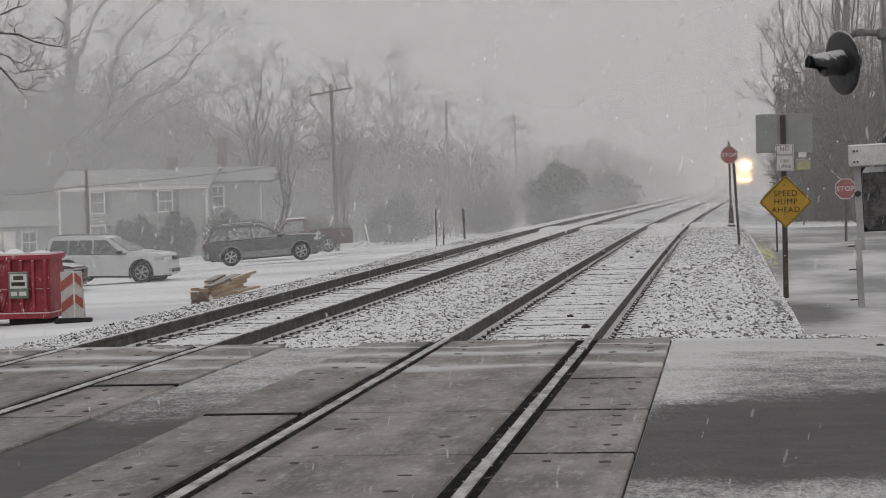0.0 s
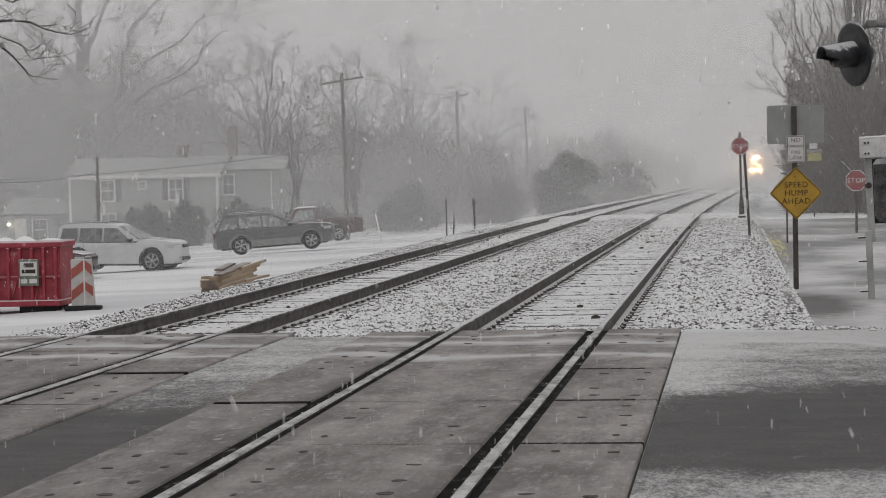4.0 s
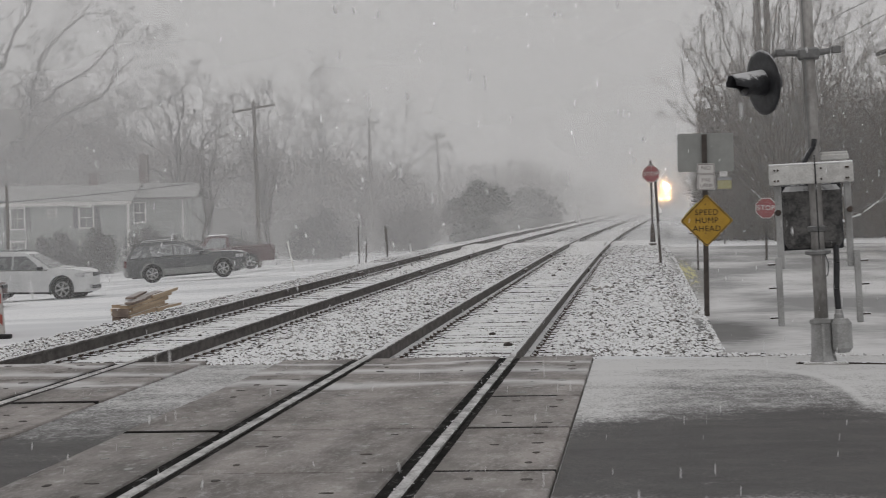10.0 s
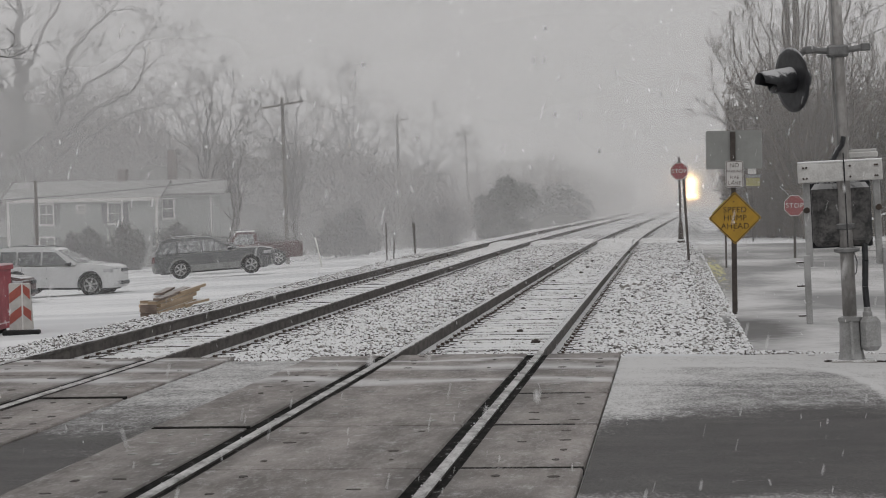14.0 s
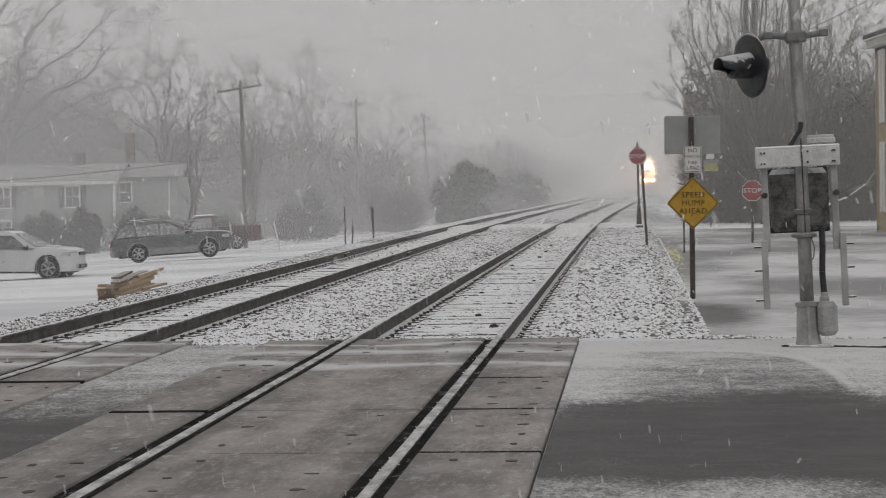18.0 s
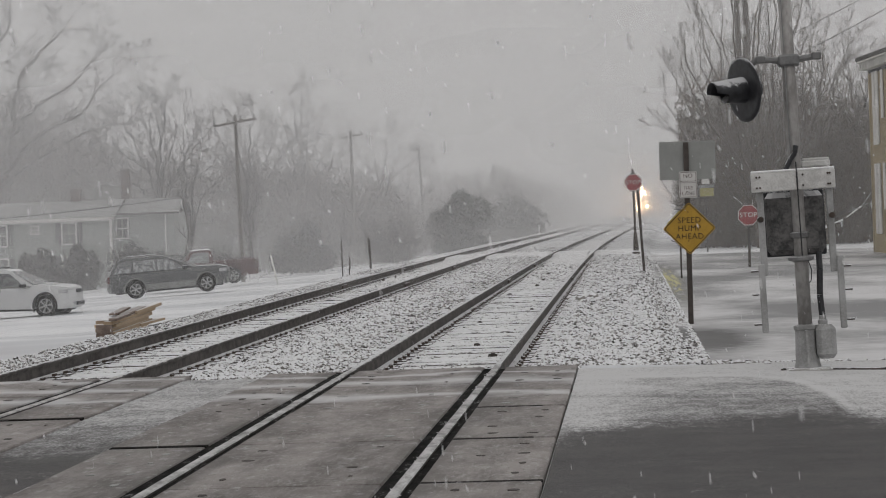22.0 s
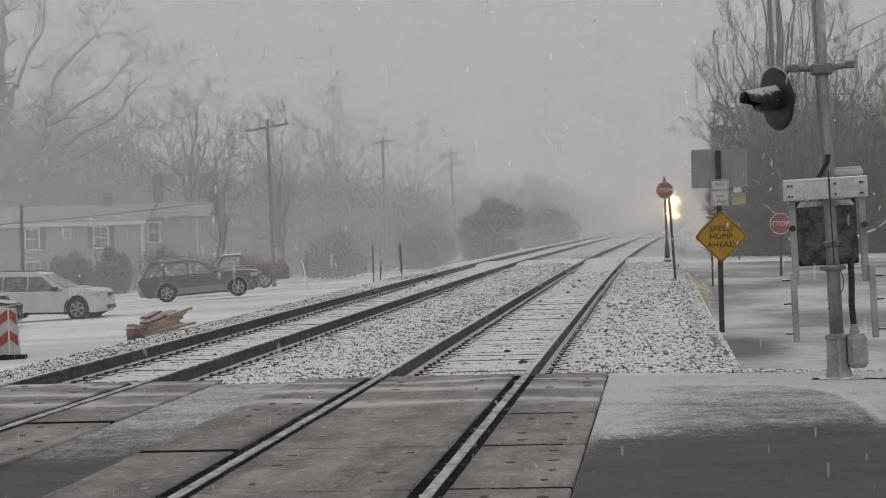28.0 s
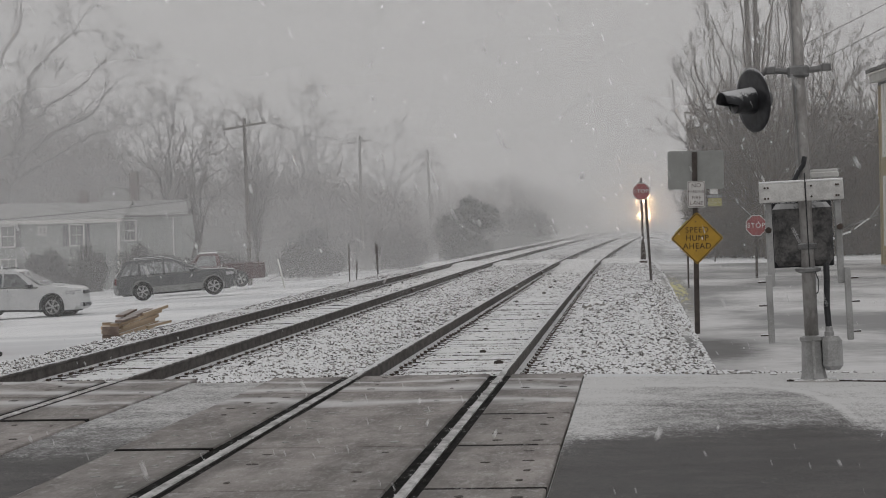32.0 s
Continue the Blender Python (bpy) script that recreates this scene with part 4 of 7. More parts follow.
# ballast stones
def stones(name, count, seed, picker, size):
    r = np.random.RandomState(seed)
    base = np.array([(1, 0, 0), (0, 1, 0), (-1, 0, 0), (0, -1, 0), (0, 0, 1), (0, 0, -1), (.6, .6, .5), (-.6, .6, .5), (-.6, -.6, .5), (.6, -.6, .5)], float)
    faces = np.array([(0, 1, 6), (1, 2, 7), (2, 3, 8), (3, 0, 9), (4, 6, 7), (4, 7, 8), (4, 8, 9), (4, 9, 6), (6, 1, 7), (7, 2, 8), (8, 3, 9), (9, 0, 6), (5, 1, 0), (5, 2, 1), (5, 3, 2), (5, 0, 3)])
    vs, fs = [], []
    for i in range(count):
        x, y = picker(r)
        k = size * r.uniform(0.55, 1.5)
        a = r.uniform(0, 6.28)
        c, sn = math.cos(a), math.sin(a)
        v = base * (1 + r.uniform(-0.28, 0.28, (10, 1))) * np.array([k, k * r.uniform(0.55, 0.95), k * r.uniform(0.5, 0.9)])
        tilt = r.uniform(-0.6, 0.6)
        ct, st = math.cos(tilt), math.sin(tilt)
        v = np.stack([v[:, 0], v[:, 1] * ct - v[:, 2] * st, v[:, 1] * st + v[:, 2] * ct], 1)
        v = np.stack([v[:, 0] * c - v[:, 1] * sn, v[:, 0] * sn + v[:, 1] * c, v[:, 2]], 1) + np.array([x, y, ground_z(x, y) + k * 0.12])
        fs.append(faces + 10 * len(vs))
        vs.append(v)
    me = bpy.data.meshes.new(name)
    me.from_pydata(np.concatenate(vs).tolist(), [], np.concatenate(fs).tolist())
    me.materials.append(M_STONE)
    ob = new(name, me)
    return tagged(ob, "grey crushed ballast stones dusted with snow", "ballast", kind="stuff")


def pick_between(r):
    y = END_Y + 0.2 + 75 * r.random_sample() ** 2.1
    return -4.1 + r.normal(0, 0.55) + bend(y), y


def pick_right(r):
    y = END_Y + 0.25 + 60 * r.random_sample() ** 2.0
    return min(-1.1 + 2.3 * r.random_sample() ** 0.95, 1.0 + (1.0 if y < 23.3 else 0)), y


def pick_left(r):
    y = END_Y + 0.3 + 60 * r.random_sample() ** 1.8
    return -7.5 - abs(r.normal(0, 0.62)), y


def pick_ties(r):
    y = END_Y + 0.3 + 46 * r.random_sample() ** 1.4
    return (TRACK_1 if r.random_sample() < 0.6 else TRACK_2) + r.uniform(-1.2, 1.2), y


stones("ballast_stones", 13500, 1, pick_between, 0.037)
stones("ballast_stones", 14500, 2, pick_right, 0.038)
stones("ballast_stones", 5200, 3, pick_left, 0.026)
stones("ballast_stones", 6800, 4, pick_ties, 0.022)


def pick_verge(r):
    y = END_Y + 0.28 + abs(r.normal(0, 0.3))
    return 0.75 + r.normal(0, 0.7), y


stones("verge_stones", 480, 5, pick_verge, 0.034)


def edge_rocks():
    r = np.random.RandomState(8)
    return lambda _: (0.72 + 0.22 * r.random_sample(), 38 + 26 * r.random_sample() ** 1.3)


stones("edge_rocks", 70, 6, edge_rocks(), 0.055)
stones("loose_rocks", 9, 7, lambda r: (-0.9 + r.normal(0, 0.12), 43.2 + r.normal(0, 0.5)), 0.10)

# bits of wood and iron lying in the snow of the tracks
r_bits = random.Random(15)
for k in range(14):
    x0 = TRACK_1 if k % 3 else TRACK_2
    y = 26 + 36 * r_bits.random()
    w, d = r_bits.uniform(0.02, 0.07), r_bits.uniform(0.012, 0.025)
    whole("track_debris", Shape().prism([(-w, -0.03), (w * 0.9, -0.03), (w, 0.0), (w * 0.3, d), (-w * 0.7, d * 0.6)], -d, d), M_POSTBROWN, "dark splintered piece of wood in the snow", "debris", m=pose(x0 + r_bits.uniform(-0.6, 0.6), y, ground_z(x0, y) + 0.03, 0, 0, r_bits.uniform(-50, 50)), group="track debris")


# the stones nearest the road, each on its own
shoulder = thing("ballast_shoulder", pose(0, 0, 0), "shoulder of loose grey ballast stones beside the crossing", "ballast", "", "structure")
r_st = np.random.RandomState(21)
kinds = []
for k in range(8):
    base = np.array([(1, 0, 0), (0, 1, 0), (-1, 0, 0), (0, -1, 0), (0, 0, 1), (0, 0, -1), (.6, .6, .5), (-.6, .6, .5), (-.6, -.6, .5), (.6, -.6, .5)], float) * (1 + r_st.uniform(-0.28, 0.28, (10, 1))) * np.array([0.042, 0.03, 0.03])
    kinds.append(Shape().add(base.tolist(), [(0, 1, 6), (1, 2, 7), (2, 3, 8), (3, 0, 9), (4, 6, 7), (4, 7, 8), (4, 8, 9), (4, 9, 6), (6, 1, 7), (7, 2, 8), (8, 3, 9), (9, 0, 6), (5, 1, 0), (5, 2, 1), (5, 3, 2), (5, 0, 3)]).mesh("stone", M_STONE))
for k in range(290):
    y = END_Y + 0.3 + 3.2 * r_st.random_sample() ** 1.3
    x = r_st.uniform(-1.0, 1.0) if k % 2 else -4.0 + r_st.normal(0, 0.5)
    part("stone", kinds[k % 8], M_STONE, shoulder, at=pose(x, y, ground_z(x, y) + 0.03, r_st.uniform(-25, 25), r_st.uniform(-25, 25), r_st.uniform(0, 360)))


# ---------------------------------------------------------------- crossing signals by the road
def signal_head(parent, at):
    """Round black backboard with a long hood and a lamp housing behind it."""
    face = part("backboard", Shape().lathe([(0.26, -0.012), (0.305, -0.006), (0.305, 0.006), (0.24, 0.02), (0.15, 0.03)], 32), M_BLACK, parent, "round black signal backboard flecked with snow", at, True)
    hood = Shape()
    k, seg = 20, 5
    vs, fs = [], []
    for j in range(seg + 1):
        z = -0.012 - 0.33 * j / seg
        r = 0.125 - 0.02 * j / seg
        for i in range(k):
            a = 2 * math.pi * i / k
            cut = 1.0 if math.sin(a) > -0.3 else 0.62
            vs.append((r * math.cos(a), r * math.sin(a), -0.012 + (z + 0.012) * cut))
    for j in range(seg):
        fs += [(j * k + i, j * k + (i + 1) % k, (j + 1) * k + (i + 1) % k, (j + 1) * k + i) for i in range(k)]
    n0 = len(vs)
    vs += [(x * 0.94, y * 0.94, z) for x, y, z in vs]
    fs += [tuple(n0 + q for q in reversed(f)) for f in list(fs)]
    fs += [(seg * k + i, seg * k + (i + 1) % k, n0 + seg * k + (i + 1) % k, n0 + seg * k + i) for i in range(k)]
    hood.add(vs, fs)
    part("hood", hood, M_BLACK, face, "black tunnel hood", smooth=True)
    part("lens", Shape().lathe([(0.10, -0.03), (0.108, -0.02), (0.108, -0.012)], 20), M_TAIL, face, "dark red lens, unlit")
    part("housing", Shape().lathe([(0.15, 0.03), (0.13, 0.10), (0.085, 0.16), (0.04, 0.185)], 20), M_BLACK, face, "rounded black lamp housing", smooth=True)
    return face


def crossing_signal(x, y, lean, full=True, lift=0.0):
    z0 = -0.06
    sig = thing("crossing_signal", pose(x, y, z0, 0, lean, 0), "grey crossing signal mast with black lamp head and gate drive" if full else "grey crossing signal mast with a black lamp head", "crossing signal", "crossing signals")
    part("mast", Shape().rod((0, 0, 0.35), (0, 0, 4.6 + lift), 0.066, 0.058, 16), M_MAST, sig, "tall grey weathered mast", smooth=True)
    part("foundation", Shape().box(-0.27, 0.34, -0.24, 0.24, -0.30, 0.02, 0.03).box(-0.20, 0.22, -0.17, 0.17, 0.02, 0.06, 0.015), M_CONCRETE, sig, "low concrete footing with snow")
    part("base_casting", Shape().lathe([(0.128, 0.06), (0.122, 0.08), (0.112, 0.12), (0.100, 0.41), (0.112, 0.425), (0.112, 0.455), (0.066, 0.47)], 8), M_ALU, sig, "flared cast mast base")
    part("base_rib", Shape().box(-0.015, 0.015, -0.16, -0.11, 0.07, 0.42, 0.004), M_ALU, sig)
    part("band_clamp", Shape().lathe([(0.075, 1.06), (0.12, 1.075), (0.12, 1.10), (0.075, 1.115)], 16), M_GALV, sig)
    part("band_clamp", Shape().lathe([(0.07, 1.28), (0.095, 1.29), (0.095, 1.33), (0.07, 1.34)], 16), M_GALV, sig)
    arm = Shape()
    for sd in (-1, 1):
        arm.rod((sd * 0.05, -0.02, 2.955 + lift), (sd * 0.30, -0.02, 2.985 + lift), 0.030, 0.030, 10)
        arm.box(sd * 0.26 - 0.045, sd * 0.26 + 0.045, -0.06, 0.02, 2.945 + lift, 3.015 + lift, 0.01)
    part("cross_arm", arm, M_GALV, sig, "short steel cross arm")
    part("arm_clamp", Shape().box(-0.10, 0.10, -0.085, 0.085, 2.90 + lift, 3.01 + lift, 0.02), M_GALV, sig)
    # disc turned away, so that its hood points along the road to the left
    head = signal_head(sig, pose(-0.43, 0.0, 2.71 + lift, 0, 0, 0) @ Euler((radians(86), 0, radians(117)), "XYZ").to_matrix().to_4x4())
    part("head_bracket", Shape().rod((-0.29, -0.02, 2.985 + lift), (-0.36, 0.0, 2.93 + lift), 0.028, 0.028, 8).rod((-0.36, 0.0, 2.94 + lift), (-0.36, 0.0, 2.76 + lift), 0.024, 0.024, 8), M_GALV, sig)
    if not full:
        return sig
    # gate drive case on the mast
    part("gate_case", Shape().box(-0.30, 0.24, -0.02, 0.34, 1.13, 1.72, 0.05), M_CASE, sig, "dark gate drive case, wet and snow-streaked")
    part("case_rim", Shape().box(-0.315, 0.255, 0.10, 0.125, 1.115, 1.735, 0.03), M_BLACK, sig)
    board = part("counterweight_board", Shape().box(-0.43, 0.35, -0.17, -0.125, 1.735, 1.915, 0.008), M_WHITEPAINT, sig, "white-painted wooden board with peeling paint")
    part("board_seam", Shape().box(-0.004, 0.004, -0.176, -0.17, 1.735, 1.915), M_BLACK, board)
    for bx in (-0.38, -0.35, 0.05, 0.28, 0.30):
        for bz in (1.775, 1.875):
            part("bolt", Shape().rod((bx, -0.185, bz), (bx, -0.168, bz), 0.011, 0.009, 6), M_IRON, board)
    part("snow_cap", Shape().box(-0.43, 0.35, -0.175, -0.12, 1.915, 1.935, 0.01), M_FLAKE, board, "line of settled snow")
    for name, bx, low, out in (("left", -0.352, 0.42, -1), ("right", 0.292, 0.42, 1)):
        p = part("counterweight_arm", Shape().box(bx - 0.032, bx + 0.032, -0.12, -0.075, 0.95, 1.735, 0.008), M_ALU, sig, "weathered grey counterweight arm")
        tip = bx + out * (0.03 if out < 0 else 0.055)
        part("arm_extension", Shape().box(tip - 0.03, tip + 0.03, -0.165, -0.12, low, 1.10 if out > 0 else 1.06, 0.008), M_ALU, p, "bolted grey extension bar")
        for bz in (0.50, 0.78, 1.0):
            part("bolt", Shape().rod((tip, -0.14, bz), (tip + out * 0.10, -0.14, bz), 0.011, 0.011, 6), M_IRON, p)
        part("pivot", Shape().rod((bx + out * 0.01, -0.02, 1.48), (bx + out * 0.01, -0.16, 1.48), 0.03, 0.03, 10), M_IRON, p)
    part("mast_seam", Shape().box(-0.045, -0.035, -0.075, -0.055, 1.95, 4.6, 0.002), M_CARTRIM, sig)
    part("upper_box", Shape().box(0.07, 0.34, 0.10, 0.22, 1.945, 2.005, 0.012).box(0.08, 0.33, 0.12, 0.20, 2.005, 2.03, 0.008), M_WHITEPAINT, sig, "long white box behind the board")
    part("gate_cable", Shape().path([(-0.10, -0.10, 1.93), (-0.05, -0.09, 2.02), (0.0, -0.08, 2.08), (0.015, -0.07, 2.15)], 0.024, 8), M_BLACK, sig, "thick black cable")
    part("conduit", Shape().path([(0.17, 0.02, 1.14), (0.165, -0.03, 0.98), (0.15, -0.05, 0.74), (0.16, -0.05, 0.52)], 0.03, 10), M_BLACK, sig, "black flexible conduit")
    part("conduit_fitting", Shape().lathe([(0.045, 0.46), (0.045, 0.50), (0.035, 0.51), (0.035, 0.545), (0.028, 0.55)], 12, pose(0.16, -0.05, 0)), M_ALU, sig)
    part("junction_box", Shape().box(0.085, 0.27, -0.16, 0.04, 0.14, 0.46, 0.045), M_ALU, sig, "rounded cast junction box at the base")
    part("ground_wire", Shape().path([(0.055, -0.07, 1.08), (0.085, -0.08, 0.98), (0.075, -0.08, 0.88), (0.06, -0.07, 0.86)], 0.005, 5), M_BLACK, sig)
    part("gate_cord", Shape().rod((0.0, -0.18, 1.12), (-0.005, -0.18, 2.0), 0.006, 0.006, 5), M_BLACK, sig)
    return sig


crossing_signal(1.66, 20.75, -1.8)
second_signal = crossing_signal(3.47, 20.9, -0.6, False, 0.52)


def verge_bits():
    r = random.Random(52)
    for x, y, k in ((2.62, 20.95, 0.10), (2.78, 21.02, 0.075), (2.48, 21.1, 0.05), (1.15, 21.75, 0.04), (1.33, 21.6, 0.05), (1.05, 21.9, 0.035)):
        rock = Shape()
        v = [Vector((math.cos(a) * k * r.uniform(0.8, 1.2), math.sin(a) * k * 0.7 * r.uniform(0.8, 1.2), h * k)) for h in (-0.6, 0.25, 0.62) for a in (i * math.pi / 4 for i in range(8))]
        v = [Vector((p.x * (1.0 if i < 16 else 0.55), p.y * (1.0 if i < 16 else 0.55), p.z)) for i, p in enumerate(v)]
        rock.add(v, [tuple(range(16, 24))] + [(j * 8 + i, j * 8 + (i + 1) % 8, j * 8 + 8 + (i + 1) % 8, j * 8 + 8 + i) for j in range(2) for i in range(8)])
        whole("rock", rock, M_STONE, "dark rough rock dusted with snow at the road's edge", "rock", m=pose(x, y, 0.0 - 0.018 * x, 0, 0, r.uniform(0, 180)), group="verge rocks")
    weed = thing("dry_weed", pose(2.66, 21.05, -0.07), "dry grey weed stalks standing in snow", "weed")
    for k in range(5):
        p, d = Vector((r.gauss(0, 0.03), r.gauss(0, 0.03), -0.03)), Vector((r.gauss(0, 0.12), r.gauss(0, 0.12), 1)).normalized()
        st = Shape()
        for i in range(4):
            q = p + d * r.uniform(0.08, 0.13)
            st.rod(p, q, 0.0022 - 0.0004 * i, 0.002 - 0.0004 * i, 4, False)
            if i > 1:
                st.rod(q, q + Vector((r.gauss(0, 0.03), r.gauss(0, 0.03), 0.05)), 0.002, 0.001, 3, False)
            p, d = q, (d + Vector((r.gauss(0, 0.08), r.gauss(0, 0.08), 0))).normalized()
        part("stalk", st, M_TWIG, weed)
    board = thing("edge_board", pose(3.15, 20.66, -0.035, 0, 1.0, -2), "dark weathered board along the road's edge", "board")
    part("board", Shape().box(-1.75, 3.5, -0.03, 0.03, -0.05, 0.006, 0.006), M_IRON, board)
    # grey plate added for the dark shade on the ground at the foot
    plate_ob = thing("footing_plate", pose(1.66, 20.8, -0.075, 0, 0, 4), "flat grey plate under the signal's foot, standing in for shade", "plate")
    part("plate", Shape().box(-0.30, 0.62, -0.30, 0.26, -0.02, 0.02, 0.006), M_GALV, plate_ob)


verge_bits()


# ---------------------------------------------------------------- signs
def upright(x, y, z, yaw=0, lean=0):
    return pose(x, y, z, 0, lean, yaw)


FACE = pose(0, 0, 0, 90, 0, 0)


def plate(outline, thick=0.004):
    return Shape().prism(outline, -thick, 0.0)


def rounded(w, h, r=0.03, k=4):
    out = []
    for cx, cz, a0 in ((w / 2 - r, h / 2 - r, 0), (-w / 2 + r, h / 2 - r, 90), (-w / 2 + r, -h / 2 + r, 180), (w / 2 - r, -h / 2 + r, 270)):
        out += [(cx + r * math.cos(radians(a0 + 90 * i / k)), cz + r * math.sin(radians(a0 + 90 * i / k))) for i in range(k + 1)]
    return out


def turned(outline, deg):
    c, s = math.cos(radians(deg)), math.sin(radians(deg))
    return [(x * c - z * s, x * s + z * c) for x, z in outline]


def channel_post(height, r=0.035):
    return Shape().box(-r, r, -0.012, 0.012, -0.3, height, 0.004).box(-r, -r + 0.012, 0.0, 0.035, -0.3, height, 0.003).box(r - 0.012, r, 0.0, 0.035, -0.3, height, 0.003)


def hump_sign():
    z = -0.50
    sg = thing("warning_sign", upright(1.05, 37.8, z, 0, 0.2), "yellow diamond warning sign on a rusty brown post", "road sign", "signs")
    part("post", channel_post(3.15, 0.045), M_POSTBROWN, sg, "dark rusty steel post")
    d = part("diamond_plate", plate(turned(rounded(0.645, 0.645, 0.04), 45)), M_YELLOW, sg, "yellow diamond plate", pose(0.02, -0.03, 1.665))
    inner, outer = turned(rounded(0.595, 0.595, 0.03), 45), turned(rounded(0.622, 0.622, 0.04), 45)
    k = len(inner)
    b = Shape().add([(x, -0.007, q) for x, q in outer] + [(x, -0.007, q) for x, q in inner], [(i, (i + 1) % k, k + (i + 1) % k, k + i) for i in range(k)])
    part("border", b, M_LETTER, d)
    for words, q in (("SPEED", 0.14), ("HUMP", 0.0), ("AHEAD", -0.14)):
        lettering("writing", words, 0.138, M_LETTER, d, pose(0, -0.006, q) @ FACE, 0.002)
    w = part("parking_plate", plate(rounded(0.305, 0.457, 0.03)), M_SIGNWHITE, sg, "small white notice with dark letters", pose(0.02, -0.03, 2.42))
    for words, q, sz in (("NO", 0.15, 0.10), ("PARKING", 0.045, 0.062), ("FIRE", -0.06, 0.08), ("LANE", -0.155, 0.085)):
        lettering("writing", words, sz, M_REDINK, w, pose(0, -0.006, q) @ FACE, 0.002)
    inn, ou = rounded(0.265, 0.417, 0.02), rounded(0.285, 0.437, 0.03)
    k = len(inn)
    part("border", Shape().add([(x, -0.007, q) for x, q in ou] + [(x, -0.007, q) for x, q in inn], [(i, (i + 1) % k, k + (i + 1) % k, k + i) for i in range(k)]), M_REDINK, w)
    part("back_plate", plate(rounded(0.96, 0.66, 0.04)), M_SIGNGREY, sg, "bare grey back of a sign facing away", pose(0.02, 0.06, 2.84))
    for q in (1.45, 1.95, 2.3, 2.55, 2.95):
        part("bolt", Shape().rod((0, -0.05, q), (0, -0.02, q), 0.012, 0.01, 6), M_IRON, sg)
    return sg


hump_sign()


def octagon(r):
    return [(r * math.cos(radians(22.5 + 45 * i)), r * math.sin(radians(22.5 + 45 * i))) for i in range(8)]


def stop_sign(x, y, z, centre, across, post_top, yaw=0, lean=0, foot=True):
    sg = thing("stop_sign", upright(x, y, z, yaw, lean), "red octagonal stop sign on a brown steel post", "stop sign", "signs")
    part("post", channel_post(post_top, 0.04), M_POSTBROWN, sg, "thin steel post")
    r = across / 2 / math.cos(radians(22.5))
    p = part("stop_plate", plate(octagon(r)), M_RED, sg, "red octagonal plate", pose(0, -0.03, centre))
    inn, ou = octagon(r * 0.92), octagon(r * 0.985)
    part("border", Shape().add([(a, -0.007, q) for a, q in ou] + [(a, -0.007, q) for a, q in inn], [(i, (i + 1) % 8, 8 + (i + 1) % 8, 8 + i) for i in range(8)]), M_SIGNWHITE, p)
    lettering("writing", "STOP", across * 0.335, M_SIGNWHITE, p, pose(0, -0.006, 0) @ FACE, 0.002)
    if foot:
        part("flared_foot", Shape().lathe([(0.15, -0.2), (0.14, 0.05), (0.10, 0.10), (0.085, 0.45), (0.055, 0.75)], 12), M_IRON, sg, "flared iron foot")
    return sg


stop_sign(0.31, 79.0, -0.10, 2.55, 0.61, 3.05, 0, -0.6)
stop_sign(3.86, 70.0, -0.52, 1.70, 0.66, 2.06, -8, 0.5, False)
thin = thing("marker_post", upright(0.44, 59.0, -0.40, 0, -2.7), "thin leaning steel marker post in the ballast", "post")
part("post", channel_post(2.42, 0.035), M_POSTBROWN, thin)

yellow = thing("notice_board", upright(3.5, 96.0, -0.52), "small white notice above a yellow board on a post", "road sign", "signs")
part("post", channel_post(3.5, 0.03), M_POSTBROWN, yellow)
part("white_plate", plate(rounded(0.34, 0.30, 0.02)), M_SIGNWHITE, yellow, "small white plate", pose(0.0, -0.03, 3.12))
part("yellow_plate", plate(rounded(0.60, 0.36, 0.02)), M_FLUOR, yellow, "yellow plate", pose(0.04, -0.03, 2.62))
part("dark_plate", plate(rounded(0.66, 0.12, 0.02)), M_CARTRIM, yellow, "grey plate", pose(0.04, -0.03, 2.88))
fluor = thing("crossing_sign", upright(1.5, 62.0, -0.5), "fluorescent yellow sign on a dark post beside the yard", "road sign", "signs")
part("post", channel_post(1.75, 0.025), M_POSTBROWN, fluor)
part("plate", plate(turned(rounded(0.54, 0.54, 0.03), 45)), M_FLUOR, fluor, "fluorescent yellow plate", pose(0.0, -0.03, 1.55))

# posts at the edge of the car park
for x, y, z, h, ln in ((-9.86, 75.0, -0.42, 1.25, -0.5), (-9.70, 75.6, -0.42, 0.6, 3), (-8.86, 75.0, -0.42, 1.25, -3.5), (-8.98, 76, -0.42, 1.2, -1.0)):
    p = thing("fence_post", upright(x, y, z, 0, ln), "thin dark steel fence post standing in snow", "post", "fence posts")
    part("post", channel_post(h, 0.022), M_POSTBROWN, p)
lean_post = thing("fence_post", upright(-14.9, 92.0, -1.15, 0, -12), "pale leaning post at the edge of the field", "post", "fence posts")
part("post", Shape().rod((0, 0, -0.2), (0, 0, 1.25), 0.04, 0.035, 6), M_TRIM, lean_post)


